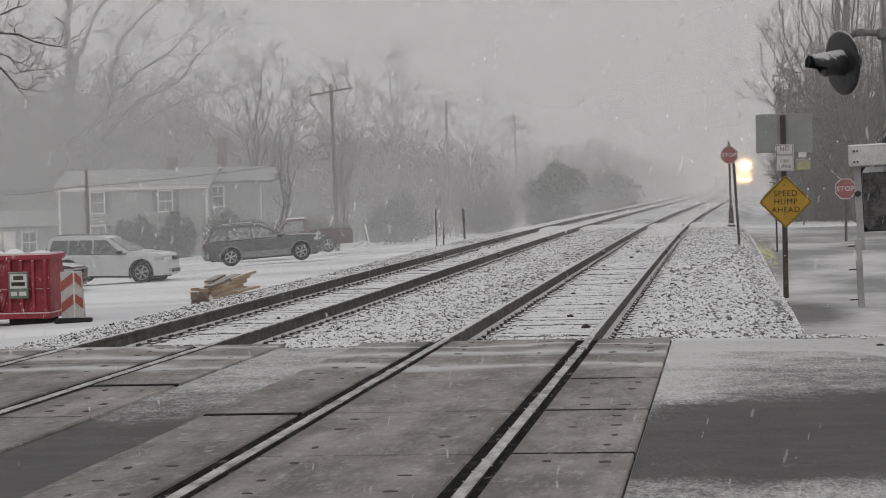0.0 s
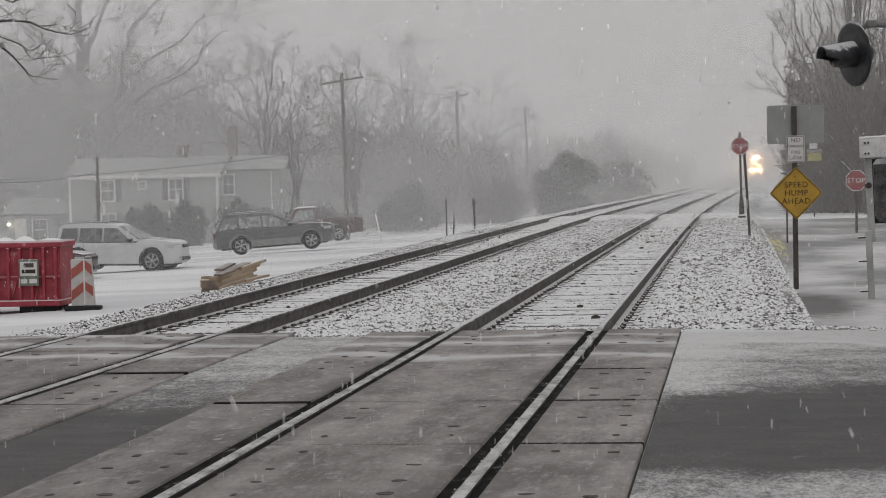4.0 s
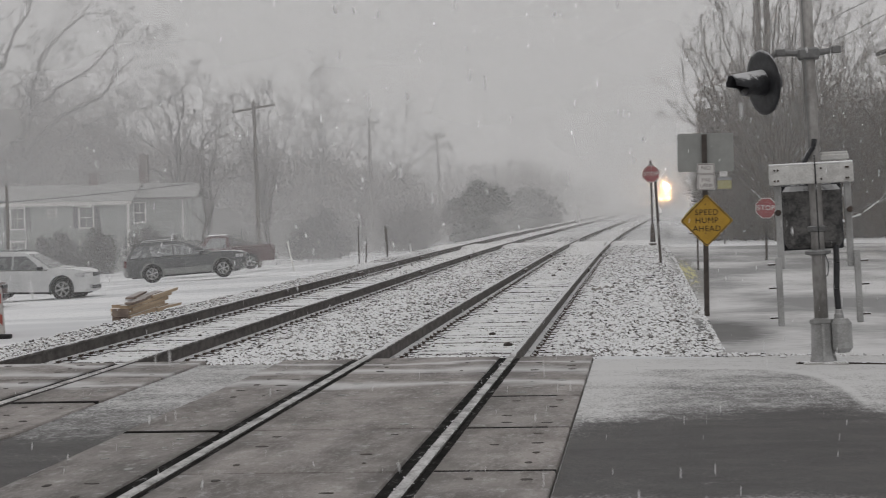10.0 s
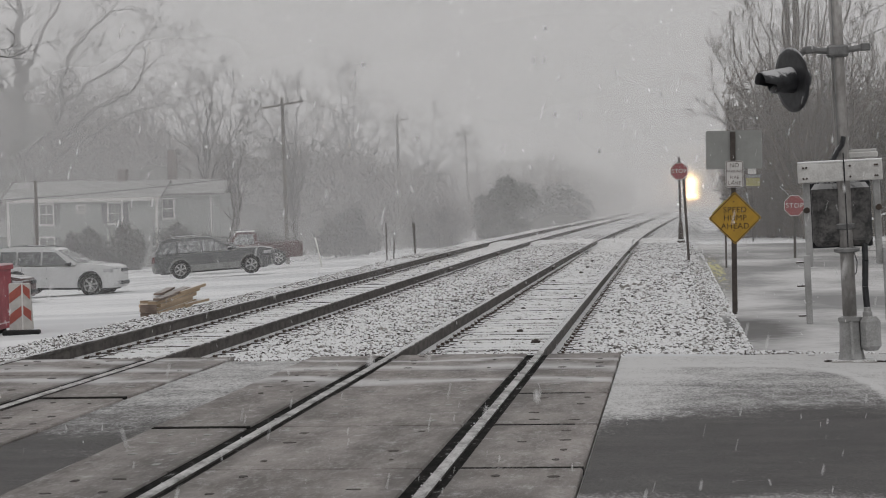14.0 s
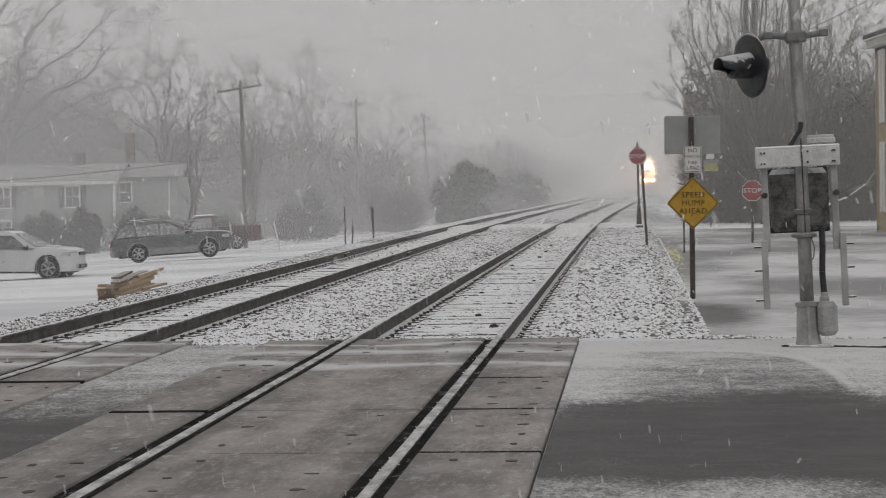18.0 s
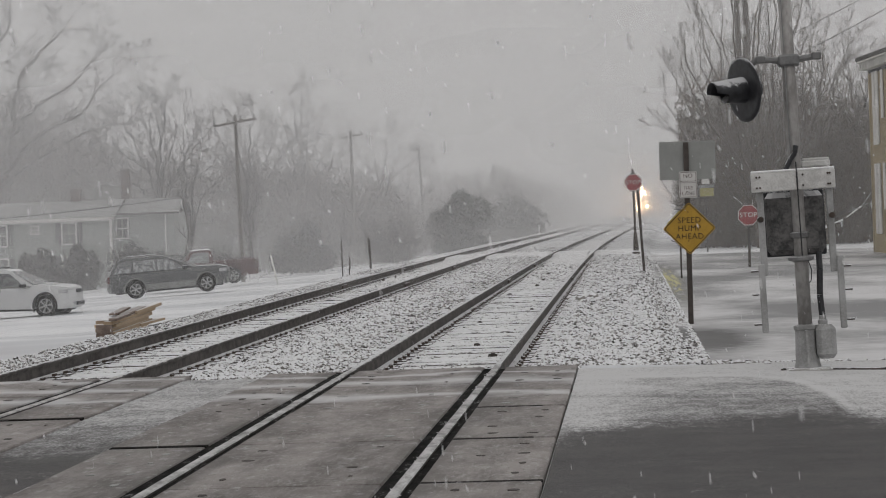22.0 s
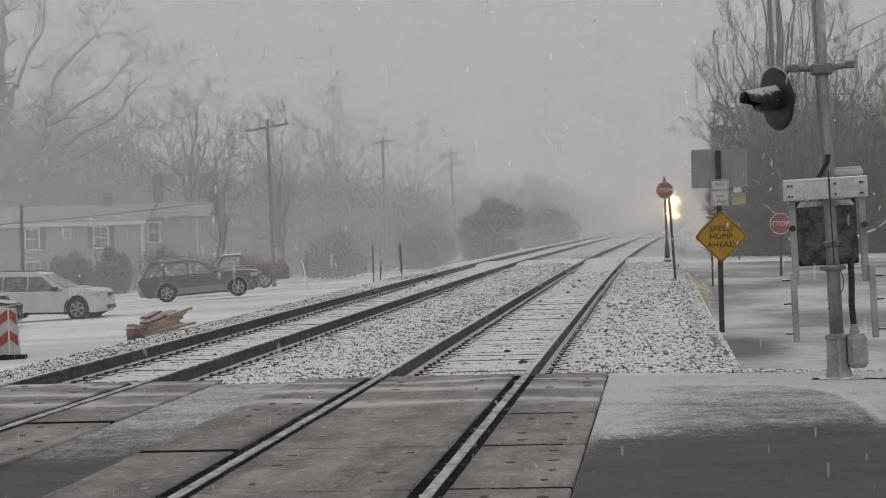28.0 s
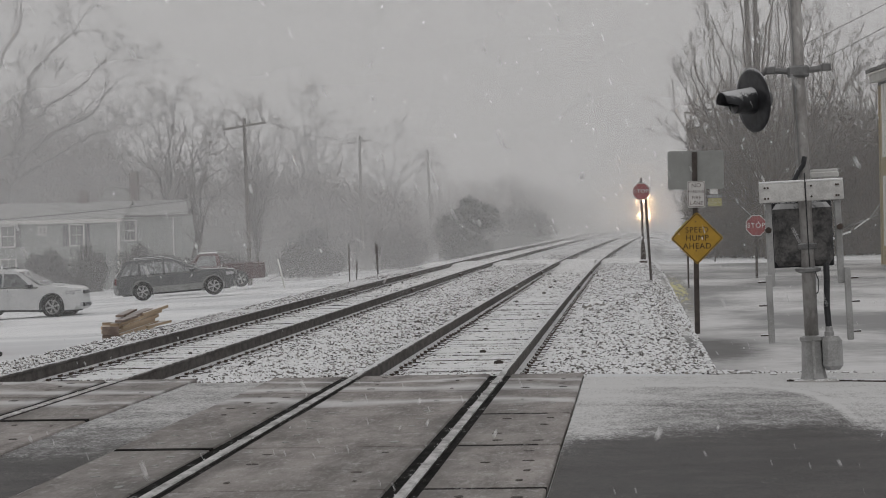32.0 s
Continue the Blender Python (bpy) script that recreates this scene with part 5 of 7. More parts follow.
# ---------------------------------------------------------------- lumber, bin and barricade
def lumber_pile():
    # long boards laid beside the track, splintered and pushed askew
    pile = thing("lumber_stack", pose(-10.16, 43.1, -0.70, 0, -3.0, 86), "stack of raw yellow boards dusted with snow", "lumber")
    for sx in (-0.95, 0.7):
        part("bearer", Shape().box(sx - 0.08, sx + 0.08, -0.30, 0.26, -0.2, 0.05, 0.008), M_LUMBEREND, pile, "dark bearer")
    r = random.Random(3)
    for level in range(6):
        z = 0.052 + level * 0.070
        for k in range(2):
            yy = -0.21 + k * 0.205 + r.uniform(-0.022, 0.022)
            x0, x1 = -1.16 + r.uniform(-0.08, 0.10), 1.12 + 0.08 * level + r.uniform(-0.2, 0.2)
            part("board", Shape().box(x0, x1, yy, yy + 0.19, 0, 0.069, 0.004, pose(0, 0, z, r.uniform(-0.8, 0.8), r.uniform(-0.5, 0.5), r.uniform(-0.8, 0.8))), M_LUMBER, pile)
    for x0, x1, y0, dz, m, mat, lab in (
            (-1.35, -0.25, -0.27, 0.045, pose(0, 0, 0.482, 0, 0.5, 2), M_LUMBEREND, "loose grey board on top"),
            (-0.35, 0.95, -0.20, 0.05, pose(0, 0, 0.485, 2, -1.5, -2), M_LUMBEREND, "loose grey board on top"),
            (-0.55, 0.55, -0.05, 0.04, pose(0, 0, 0.535, -2, -1.0, 3), M_LUMBEREND, "loose grey board on top"),
            (0.25, 1.75, -0.24, 0.06, pose(0, 0, 0.46, 0, -1.0, -3), M_LUMBER, ""),
            (0.5, 1.9, -0.22, 0.05, pose(0, 0, 0.20, 0, 1.0, -4), M_LUMBER, ""),
            (-1.35, 0.2, -0.46, 0.045, pose(0, 0, -0.03, 5, -1.5, 4), M_LUMBER, ""),
            (-0.9, 1.2, -0.52, 0.035, pose(0, 0, -0.05, -3, -2.5, -5), M_LUMBEREND, "")):
        part("loose_board", Shape().box(x0, x1, y0, y0 + 0.17, 0, dz, 0.006, m), mat, pile, lab)
    for k, (z0, z1, o) in enumerate(((-0.16, 0.10, 0.0), (0.11, 0.24, 0.05), (0.25, 0.41, -0.03))):
        part("end_board", Shape().box(-1.29 + o, -1.235 + o, -0.24 + 0.02 * k, 0.19 - 0.03 * k, z0, z1, 0.01), M_LUMBEREND, pile, "grey weathered end board")
    part("snow_cap", Shape().box(-1.1, 0.3, -0.12, 0.14, 0.474, 0.486, 0.012), M_FLAKE, pile, "thin snow on the boards")
    return pile


lumber_pile()


def red_bin():
    bx = thing("rubbish_container", pose(-14.32, 40.3, ground_z(-14.3, 40.0) + 0.02, 0, 0, 4), "red ribbed container with a white notice and snow on top", "container")
    L, W, H = 1.66, 1.1, 1.37
    part("body", Shape().box(-L, L, -W / 2, W / 2, 0.16, H - 0.08, 0.03), M_REDPLASTIC, bx, "red ribbed body")
    part("rim", Shape().box(-L - 0.04, L + 0.04, -W / 2 - 0.09, W / 2 + 0.05, H - 0.12, H, 0.025), M_REDPLASTIC, bx, "thick red rim")
    part("bottom_rail", Shape().box(-L - 0.03, L + 0.03, -W / 2 - 0.09, W / 2 + 0.05, 0.14, 0.26, 0.02), M_REDPLASTIC, bx)
    for i in range(15):
        x = -L + 0.08 + i * (2 * L - 0.16) / 14
        part("rib", Shape().box(x - 0.028, x + 0.028, -W / 2 - 0.085, -W / 2, 0.26, H - 0.12, 0.01), M_REDPLASTIC, bx)
    for i in range(0, 14, 2):
        x = -L + 0.08 + i * (2 * L - 0.16) / 14
        part("brace", Shape().rod((x + 0.05, -W / 2 - 0.02, 0.3), (x + 0.2, -W / 2 - 0.02, 0.75), 0.02, 0.02, 6), M_REDPLASTIC, bx)
    part("mid_rail", Shape().box(-L, L, -W / 2 - 0.035, -W / 2, 0.66, 0.71, 0.008), M_REDPLASTIC, bx)
    for sx in (-1.2, 1.2):
        part("skid", Shape().box(sx - 0.35, sx + 0.35, -W / 2 + 0.02, W / 2 - 0.02, -0.12, 0.15, 0.02), M_TYRE, bx, "dark skid")
    n = part("notice", Shape().box(0.89, 1.27, -W / 2 - 0.102, -W / 2 - 0.086, 0.53, 1.03, 0.005), surface("green_notice", (0.16, 0.19, 0.15), (0.10, 0.13, 0.10), 0.5, 9.0, 0.0, snow=0.6, snow_at=0.3), bx, "green and white notice")
    part("white_field", Shape().box(0.92, 1.24, -W / 2 - 0.107, -W / 2 - 0.103, 0.72, 0.99), M_SIGNWHITE, n)
    part("text_bar", Shape().box(0.93, 1.05, -W / 2 - 0.107, -W / 2 - 0.103, 0.58, 0.66), M_SIGNWHITE, n)
    part("text_bar", Shape().box(1.09, 1.23, -W / 2 - 0.107, -W / 2 - 0.103, 0.58, 0.66), M_SIGNWHITE, n)
    part("text_bar", Shape().box(0.95, 1.21, -W / 2 - 0.111, -W / 2 - 0.108, 0.77, 0.84), M_LETTER, n)
    part("emblem", Shape().box(0.99, 1.18, -W / 2 - 0.111, -W / 2 - 0.108, 0.88, 0.96, 0.0), M_POSTBROWN, n)
    for k in range(7):
        x = -L + 0.3 + k * 0.45
        r = Shape().lathe([(0.05, -0.06), (0.26, -0.03), (0.2, 0.0), (0.09, 0.025 + 0.02 * (k % 3)), (0.02, 0.03 + 0.025 * (k % 3))], 10, pose(x, 0.12 * (-1) ** k, H + 0.01))
        part("snow_heap", r, M_FLAKE, bx, smooth=True)
    return bx


red_bin()


def barricade():
    br = thing("barricade_panel", pose(-12.22, 39.7, ground_z(-12.2, 39.7) + 0.06, 0, 0, 12), "white barricade panel with slanted orange stripes", "barricade")
    part("base", Shape().box(-0.26, 0.42, -0.22, 0.22, -0.06, 0.02, 0.02), M_TYRE, br, "black rubber base")
    side = Shape().prism([(-0.13, 0.04), (0.30, 0.04), (0.25, 0.90), (-0.13, 0.90)], -0.12, 0.12)
    body = part("panel", side, surface("grey_white_plastic", (0.47, 0.45, 0.43), (0.36, 0.345, 0.33), 0.6, 6.0, 0.05, snow=0.4, snow_at=0.6), br, "white plastic panel")
    for k in range(2):
        z = 0.13 + k * 0.40
        part("stripe", Shape().prism([(-0.125, z), (0.10, z + 0.17), (0.10, z + 0.36), (-0.125, z + 0.19)], -0.127, -0.121), M_ORANGE, body)
        part("stripe", Shape().prism([(0.13, z + 0.20), (0.275 - 0.02 * k, z + 0.07), (0.275 - 0.02 * k, z + 0.26), (0.13, z + 0.36)], -0.127, -0.121), M_ORANGE, body)
    part("fold", Shape().box(0.10, 0.13, -0.135, -0.121, 0.04, 0.90, 0.004), M_SIGNWHITE, body)
    return br


barricade()


# ---------------------------------------------------------------- cars
def arc(cx, cz, r, a0, a1, k=8):
    return [(cx + r * math.cos(radians(a0 + (a1 - a0) * i / k)), cz + r * math.sin(radians(a0 + (a1 - a0) * i / k))) for i in range(k + 1)]


def soft_prism(name, outline, half, bevel, material, parent, label="", cuts=()):
    """A side outline pushed to both sides, with its rims rounded."""
    bm = bmesh.new()
    vs = [bm.verts.new((x, -half, z)) for x, z in outline]
    f = bm.faces.new(vs)
    got = bmesh.ops.extrude_face_region(bm, geom=[f])
    top = [g for g in got["geom"] if isinstance(g, bmesh.types.BMVert)]
    bmesh.ops.translate(bm, verts=top, vec=(0, 2 * half, 0))
    for at, way in cuts:
        bmesh.ops.bisect_plane(bm, geom=bm.verts[:] + bm.edges[:] + bm.faces[:], plane_co=at, plane_no=way)
    rims = [e for e in bm.edges if abs(e.verts[0].co.y - e.verts[1].co.y) < 1e-6 and len(e.link_faces) == 2 and e.calc_face_angle(0) > 0.5]
    bmesh.ops.bevel(bm, geom=rims, offset=bevel, segments=2, profile=0.6, affect="EDGES", clamp_overlap=True)
    bmesh.ops.recalc_face_normals(bm, faces=bm.faces[:])
    me = bpy.data.meshes.new(name)
    bm.to_mesh(me)
    bm.free()
    me.materials.append(material)
    return part(name, me, material, parent, label)


def car_curves(car, L, half, belt):
    """Rounds a car in plan and draws its flanks in toward the sill; its wheels stay as they are."""
    def bend_in(v):
        k = max(abs(v.x) - (L - 0.80), 0.0) / 0.80
        flank = 0.05 * max((belt * 0.72 - v.z) / belt, 0.0) + 0.03 * max((v.z - belt * 0.8) / belt, 0.0)
        y = v.y * (1 - 0.20 * k * k - flank)
        x = v.x - math.copysign(0.16 * k * (abs(v.y) / half) ** 2.2, v.x)
        return Vector((x, y, v.z))

    for ob in list(car.children_recursive):
        if ob.type != "MESH" or ob.name.split(".")[0] in ("wheel", "rim", "spokes"):
            continue
        for v in ob.data.vertices:
            v.co = bend_in(v.co)
        if ob.name.split(".")[0] in ("body", "cabin", "front_bumper", "rear_bumper", "bonnet"):
            ob.data.polygons.foreach_set("use_smooth", [True] * len(ob.data.polygons))
            ob.data.set_sharp_from_angle(angle=radians(38))
        ob.data.update()


def wheel(parent, x, y, r, width, side):
    w = part("wheel", Shape().lathe([(r * 0.62, -width / 2), (r * 0.92, -width / 2), (r, -width * 0.35), (r, width * 0.35), (r * 0.92, width / 2), (r * 0.62, width / 2)], 24, pose(0, 0, 0, 90)), M_TYRE, parent, "black tyre", pose(x, y, r))
    rim = part("rim", Shape().lathe([(r * 0.62, -width * 0.40), (r * 0.60, -width * 0.46), (r * 0.2, -width * 0.36), (r * 0.62, width * 0.4)], 20, pose(0, 0, 0, 90 * side)), M_RIM, w, "grey rim")
    sp = Shape().lathe([(r * 0.50, -width * 0.45), (r * 0.50, -width * 0.49), (r * 0.64, -width * 0.51), (r * 0.64, width * 0.51), (r * 0.50, width * 0.49), (r * 0.50, width * 0.45)], 20, pose(0, 0, 0, 90))
    for k in range(6):
        a = radians(60 * k + 15)
        for o in (-0.09, 0.09):
            sp.rod((r * 0.12 * math.cos(a), side * -width * 0.44, r * 0.12 * math.sin(a)), (r * 0.60 * math.cos(a + o), side * -width * 0.47, r * 0.60 * math.sin(a + o)), r * 0.07, r * 0.06, 5)
    sp.lathe([(r * 0.15, -0.01), (r * 0.13, 0.02)], 12, pose(0, side * -width * 0.44, 0, 90 * side))
    part("spokes", sp, M_RIM, w, "alloy spokes")
    return w


def wagon(name, m, label, length, width, height, base, front, r, paint, trim, cabin, hood_z, belt, glass=M_GLASS):
    """A station wagon; +x is its front. cabin: x of tail glass foot, tail top, windscreen top, windscreen foot."""
    car = thing(name, m, label, "car", "parked cars")
    half = width / 2
    fx = length / 2 - front
    rx = fx - base
    L = length / 2
    low = 0.27
    sill = belt * 0.52
    tail_foot, tail_top, ws_top, ws_foot = cabin
    under = [(-L + 0.06, low)] + arc(rx, r * 0.98, r * 1.17, 215, -35, 10) + arc(fx, r * 0.98, r * 1.17, 215, -35, 10) + [(L - 0.10, low), (L, low + 0.12)]
    under = [(x, max(z, low)) for x, z in under]
    over = [(L, sill), (L - 0.02, hood_z - 0.17), (L - 0.10, hood_z - 0.07), (L - 0.45, hood_z - 0.01), (ws_foot, hood_z + 0.03), (ws_foot - 0.12, belt), (tail_foot, belt), (-L + 0.05, belt - 0.04), (-L, sill), (-L, low + 0.12)]
    slices = [((x, 0, 0), (1, 0, 0)) for x in (L - 0.25, L - 0.5, L - 0.75, -L + 0.3, -L + 0.6)] + [((0, 0, belt * 0.72), (0, 0, 1)), ((0, 0, belt * 0.5), (0, 0, 1)), ((0, half * 0.6, 0), (0, 1, 0)), ((0, -half * 0.6, 0), (0, 1, 0))]
    soft_prism("body", under + over, half, 0.07, paint, car, "painted body with bonnet and wheel arches", slices)
    for wx in (rx, fx):
        for sd in (-1, 1):
            lip = Shape()
            for p, q in zip(arc(wx, r * 0.98, r * 1.2, 205, -25, 12), arc(wx, r * 0.98, r * 1.2, 205, -25, 12)[1:]):
                lip.rod((p[0], sd * (half - 0.012), p[1]), (q[0], sd * (half - 0.012), q[1]), 0.022, 0.022, 5, False)
            part("arch_lip", lip, M_BLACK if trim is paint else trim, car)
    if trim is not paint:
        for a, b in ((-L - 0.004, rx - r * 1.14), (rx + r * 1.14, fx - r * 1.14), (fx + r * 1.14, L + 0.004)):
            part("lower_trim", Shape().box(a, b, -half - 0.008, half + 0.008, low - 0.01, sill + 0.04, 0.03), trim, car, "grey lower cladding")
    # cabin narrows toward the roof
    h0, h1 = half - 0.04, half - 0.26
    roof_z = height - 0.04
    prof = [(tail_foot + 0.02, belt - 0.02), (ws_foot, hood_z + 0.0), (ws_top + 0.06, roof_z - 0.05), (ws_top - 0.10, roof_z), (tail_top + 0.25, roof_z + 0.01), (tail_top, roof_z - 0.06)]
    hh = [h0 + (h1 - h0) * (z - belt) / (roof_z - 0.05 - belt) for _, z in prof]
    vs = [(x, -q, z) for (x, z), q in zip(prof, hh)] + [(x, q, z) for (x, z), q in zip(prof, hh)]
    cab = Shape().add(vs, [tuple(range(6)), tuple(range(11, 5, -1))] + [(i, i + 6, (i + 1) % 6 + 6, (i + 1) % 6) for i in range(6)])
    cabin_ob = part("cabin", cab, paint, car, "cabin with roof")
    # windows sit just proud of the cabin sides

    def on_side(x, z, sd):
        t = (z - belt) / (roof_z - 0.05 - belt)
        return (x, sd * (h0 + (h1 - h0) * t + 0.012), z)

    top = roof_z - 0.13
    bot = belt + 0.05

    def lean(x_foot, x_top, z):
        return x_foot + (x_top - x_foot) * (z - belt) / (roof_z - belt)

    a0, a1 = lean(tail_foot, tail_top, bot) + 0.16, lean(tail_foot, tail_top, top) + 0.2
    e0, e1 = lean(ws_foot, ws_top, bot) - 0.22, lean(ws_foot, ws_top, top) - 0.14
    mid1 = a0 + (e0 - a0) * 0.30
    mid2 = a0 + (e0 - a0) * 0.62
    for sd in (-1, 1):
        for p0, p1, q0, q1 in ((a0, mid1 - 0.04, a1, mid1 - 0.06), (mid1 + 0.04, mid2 - 0.03, mid1 + 0.02, mid2 - 0.05), (mid2 + 0.04, e0, mid2 + 0.01, e1)):
            pts = [on_side(p0, bot, sd), on_side(p1, bot, sd), on_side(q1, top, sd), on_side(q0, top, sd)]
            inn = [(x, y - sd * 0.01, z) for x, y, z in pts]
            part("side_window", Shape().add(pts + inn, [(0, 1, 2, 3), (7, 6, 5, 4), (0, 4, 5, 1), (1, 5, 6, 2), (2, 6, 7, 3), (3, 7, 4, 0)]), glass, cabin_ob, "dark window with frost and sky sheen in its colour")
        part("mirror", Shape().box(e0 - 0.12, e0 + 0.06, sd * (half + 0.06) - 0.09, sd * (half + 0.06) + 0.09, belt + 0.02, belt + 0.16, 0.03), M_BLACK, car, "black mirror")
        part("roof_rail", Shape().rod((tail_top + 0.35, sd * (h1 - 0.05), roof_z + 0.05), (ws_top - 0.25, sd * (h1 - 0.05), roof_z + 0.05), 0.018, 0.018, 6).rod((tail_top + 0.4, sd * (h1 - 0.05), roof_z - 0.01), (tail_top + 0.4, sd * (h1 - 0.05), roof_z + 0.05), 0.02, 0.02, 6).rod((ws_top - 0.3, sd * (h1 - 0.05), roof_z - 0.01), (ws_top - 0.3, sd * (h1 - 0.05), roof_z + 0.05), 0.02, 0.02, 6), M_BLACK, car)
        part("headlamp", Shape().box(L - 0.42, L - 0.03, sd * (half - 0.20) - 0.212, sd * (half - 0.20) + 0.212, hood_z - 0.27, hood_z - 0.12, 0.03), M_LAMPGLASS, car, "clear headlamp")
        part("tail_lamp", Shape().box(-L - 0.01, -L + 0.10, sd * (half - 0.13) - 0.11, sd * (half - 0.13) + 0.12, belt - 0.28, belt - 0.04, 0.02), M_TAIL, car, "red tail lamp")
        for sx, nm in ((fx, "front"), (rx, "rear")):
            wheel(car, sx, sd * (half - 0.10), r, 0.21, 1 if sd < 0 else -1)
        for dx in (mid2, mid1):
            part("door_handle", Shape().box(dx - 0.02, dx + 0.14, sd * (half + 0.008) - 0.015, sd * (half + 0.008) + 0.015, belt - 0.12, belt - 0.08, 0.008), paint, car)
            part("door_seam", Shape().box(dx + 0.20, dx + 0.212, sd * (half + 0.001) - 0.002, sd * (half + 0.001) + 0.002, sill + 0.03, belt - 0.03), M_BLACK, car)
    # glass at front and rear
    def across(p, q, inset):
        (x0, z0, w0), (x1, z1, w1) = p, q
        v = [(x0, -w0 + inset, z0), (x0, w0 - inset, z0), (x1, w1 - inset, z1), (x1, -w1 + inset, z1)]
        v += [(x - 0.012, y, z - 0.01) for x, y, z in v]
        return Shape().add(v, [(0, 1, 2, 3), (7, 6, 5, 4), (0, 4, 5, 1), (1, 5, 6, 2), (2, 6, 7, 3), (3, 7, 4, 0)])
    part("windscreen", across((ws_foot - 0.0, hood_z + 0.045, h0), (ws_top + 0.09, roof_z - 0.06, h1), 0.07), M_GLASS, car, "windscreen with frost and sky sheen in its colour")
    part("rear_window", across((tail_foot - 0.012, belt + 0.05, h0), (tail_top - 0.02, roof_z - 0.1, h1), 0.09), M_GLASS, car)
    part("bumper_grille", Shape().box(L - 0.05, L + 0.048, -0.45, 0.45, low + 0.10, low + 0.22, 0.015), M_BLACK, car, "dark lower air intake")
    for sd in (-1, 1):
        part("fog_lamp", Shape().rod((L - 0.05, sd * (half - 0.27), low + 0.17), (L + 0.035, sd * (half - 0.27), low + 0.17), 0.06, 0.06, 10), M_LAMPGLASS, car, "round fog lamp")
    part("front_bumper", Shape().box(L - 0.16, L + 0.04, -half + 0.06, half - 0.06, low + 0.05, sill - 0.02, 0.05), paint, car)
    part("grille", Shape().box(L - 0.06, L + 0.005, -0.33, 0.33, hood_z - 0.25, hood_z - 0.13, 0.015), M_BLACK, car, "black grille")
    part("underside", Shape().box(-L + 0.3, L - 0.3, -half + 0.15, half - 0.15, 0.20, 0.45, 0.05), M_TYRE, car)
    part("rear_bumper", Shape().box(-L - 0.05, -L + 0.12, -half + 0.05, half - 0.05, low + 0.08, sill + 0.02, 0.05), trim, car)
    car_curves(car, L, half, belt)
    return car


def pickup(m):
    """A short pickup truck; +x is its front."""
    car = thing("pickup_truck", m, "dark red pickup truck with a pale snowed cab", "car", "parked cars")
    half, r, L, low = 0.88, 0.37, 2.45, 0.36
    fx, rx = 1.55, -1.30
    under = [(-L, low)] + arc(rx, r, r * 1.17, 205, -25, 10) + arc(fx, r, r * 1.17, 205, -25, 10) + [(L - 0.08, low), (L, low + 0.1)]
    over = [(L, 0.78), (L - 0.06, 0.92), (1.12, 1.02), (1.05, 1.0), (-0.42, 1.0), (-0.45, 0.98), (-L, 0.98), (-L, low + 0.1)]
    soft_prism("body", [(x, max(z, low)) for x, z in under + over], half, 0.05, M_CARRED, car, "dark red body with bonnet and bed sides")
    part("bed_floor", Shape().box(-L + 0.08, -0.5, -half + 0.1, half - 0.1, 0.985, 1.02, 0.01), M_FLAKE, car, "snow lying in the bed")
    for sd in (-1, 1):
        part("bed_rail", Shape().box(-L + 0.02, -0.46, sd * (half - 0.05) - 0.05, sd * (half - 0.05) + 0.05, 0.975, 1.08, 0.02), M_CARRED, car)
        part("tail_lamp", Shape().box(-L - 0.012, -L + 0.05, sd * (half - 0.09) - 0.07, sd * (half - 0.09) + 0.07, 0.66, 0.94, 0.015), M_TAIL, car, "red tail lamp")
        part("headlamp", Shape().box(L - 0.1, L + 0.01, sd * (half - 0.2) - 0.15, sd * (half - 0.2) + 0.15, 0.66, 0.82, 0.02), M_LAMPGLASS, car)
        for wx in (fx, rx):
            wheel(car, wx, sd * (half - 0.1), r, 0.22, 1 if sd < 0 else -1)
    part("tailgate", Shape().box(-L - 0.02, -L + 0.05, -half + 0.17, half - 0.17, 0.56, 1.07, 0.02), M_CARRED, car, "dark red tailgate")
    part("rear_bumper", Shape().box(-L - 0.14, -L, -half + 0.03, half - 0.03, 0.42, 0.56, 0.03), M_CARTRIM, car, "grey step bumper")
    prof = [(-0.42, 0.98), (1.08, 0.98), (0.62, 1.56), (0.48, 1.62), (-0.18, 1.63), (-0.36, 1.54)]
    wide = [half - 0.05 - 0.20 * max(z - 1.0, 0) / 0.6 for _, z in prof]
    cab = part("cab", Shape().add([(x, -w, z) for (x, z), w in zip(prof, wide)] + [(x, w, z) for (x, z), w in zip(prof, wide)], [tuple(range(6)), tuple(range(11, 5, -1))] + [(i, i + 6, (i + 1) % 6 + 6, (i + 1) % 6) for i in range(6)]), M_CARRED, car, "cab with roof")
    for sd in (-1, 1):
        q = [(-0.24, half - 0.05, 1.04), (0.82, half - 0.05, 1.04), (0.5, half - 0.2, 1.5), (-0.2, half - 0.2, 1.5)]
        part("side_window", Shape().add([(x, sd * (y + 0.012), z) for x, y, z in q] + [(x, sd * (y - 0.01), z) for x, y, z in q], [(0, 1, 2, 3), (7, 6, 5, 4), (0, 4, 5, 1), (1, 5, 6, 2), (2, 6, 7, 3), (3, 7, 4, 0)]), M_GLASS, cab, "side window with frost and sky sheen in its colour")
        part("mirror", Shape().box(0.78, 0.9, sd * (half + 0.07) - 0.08, sd * (half + 0.07) + 0.08, 1.04, 1.2, 0.02), M_BLACK, car)
    part("rear_window", Shape().box(-0.405, -0.375, -0.52, 0.52, 1.14, 1.48, 0.01), M_GLASS, cab, "rear window with frost and sky sheen in its colour")
    part("roof_snow", Shape().box(-0.3, 0.5, -half + 0.3, half - 0.3, 1.62, 1.66, 0.02), M_FLAKE, cab, "snow lying on the roof")
    return car


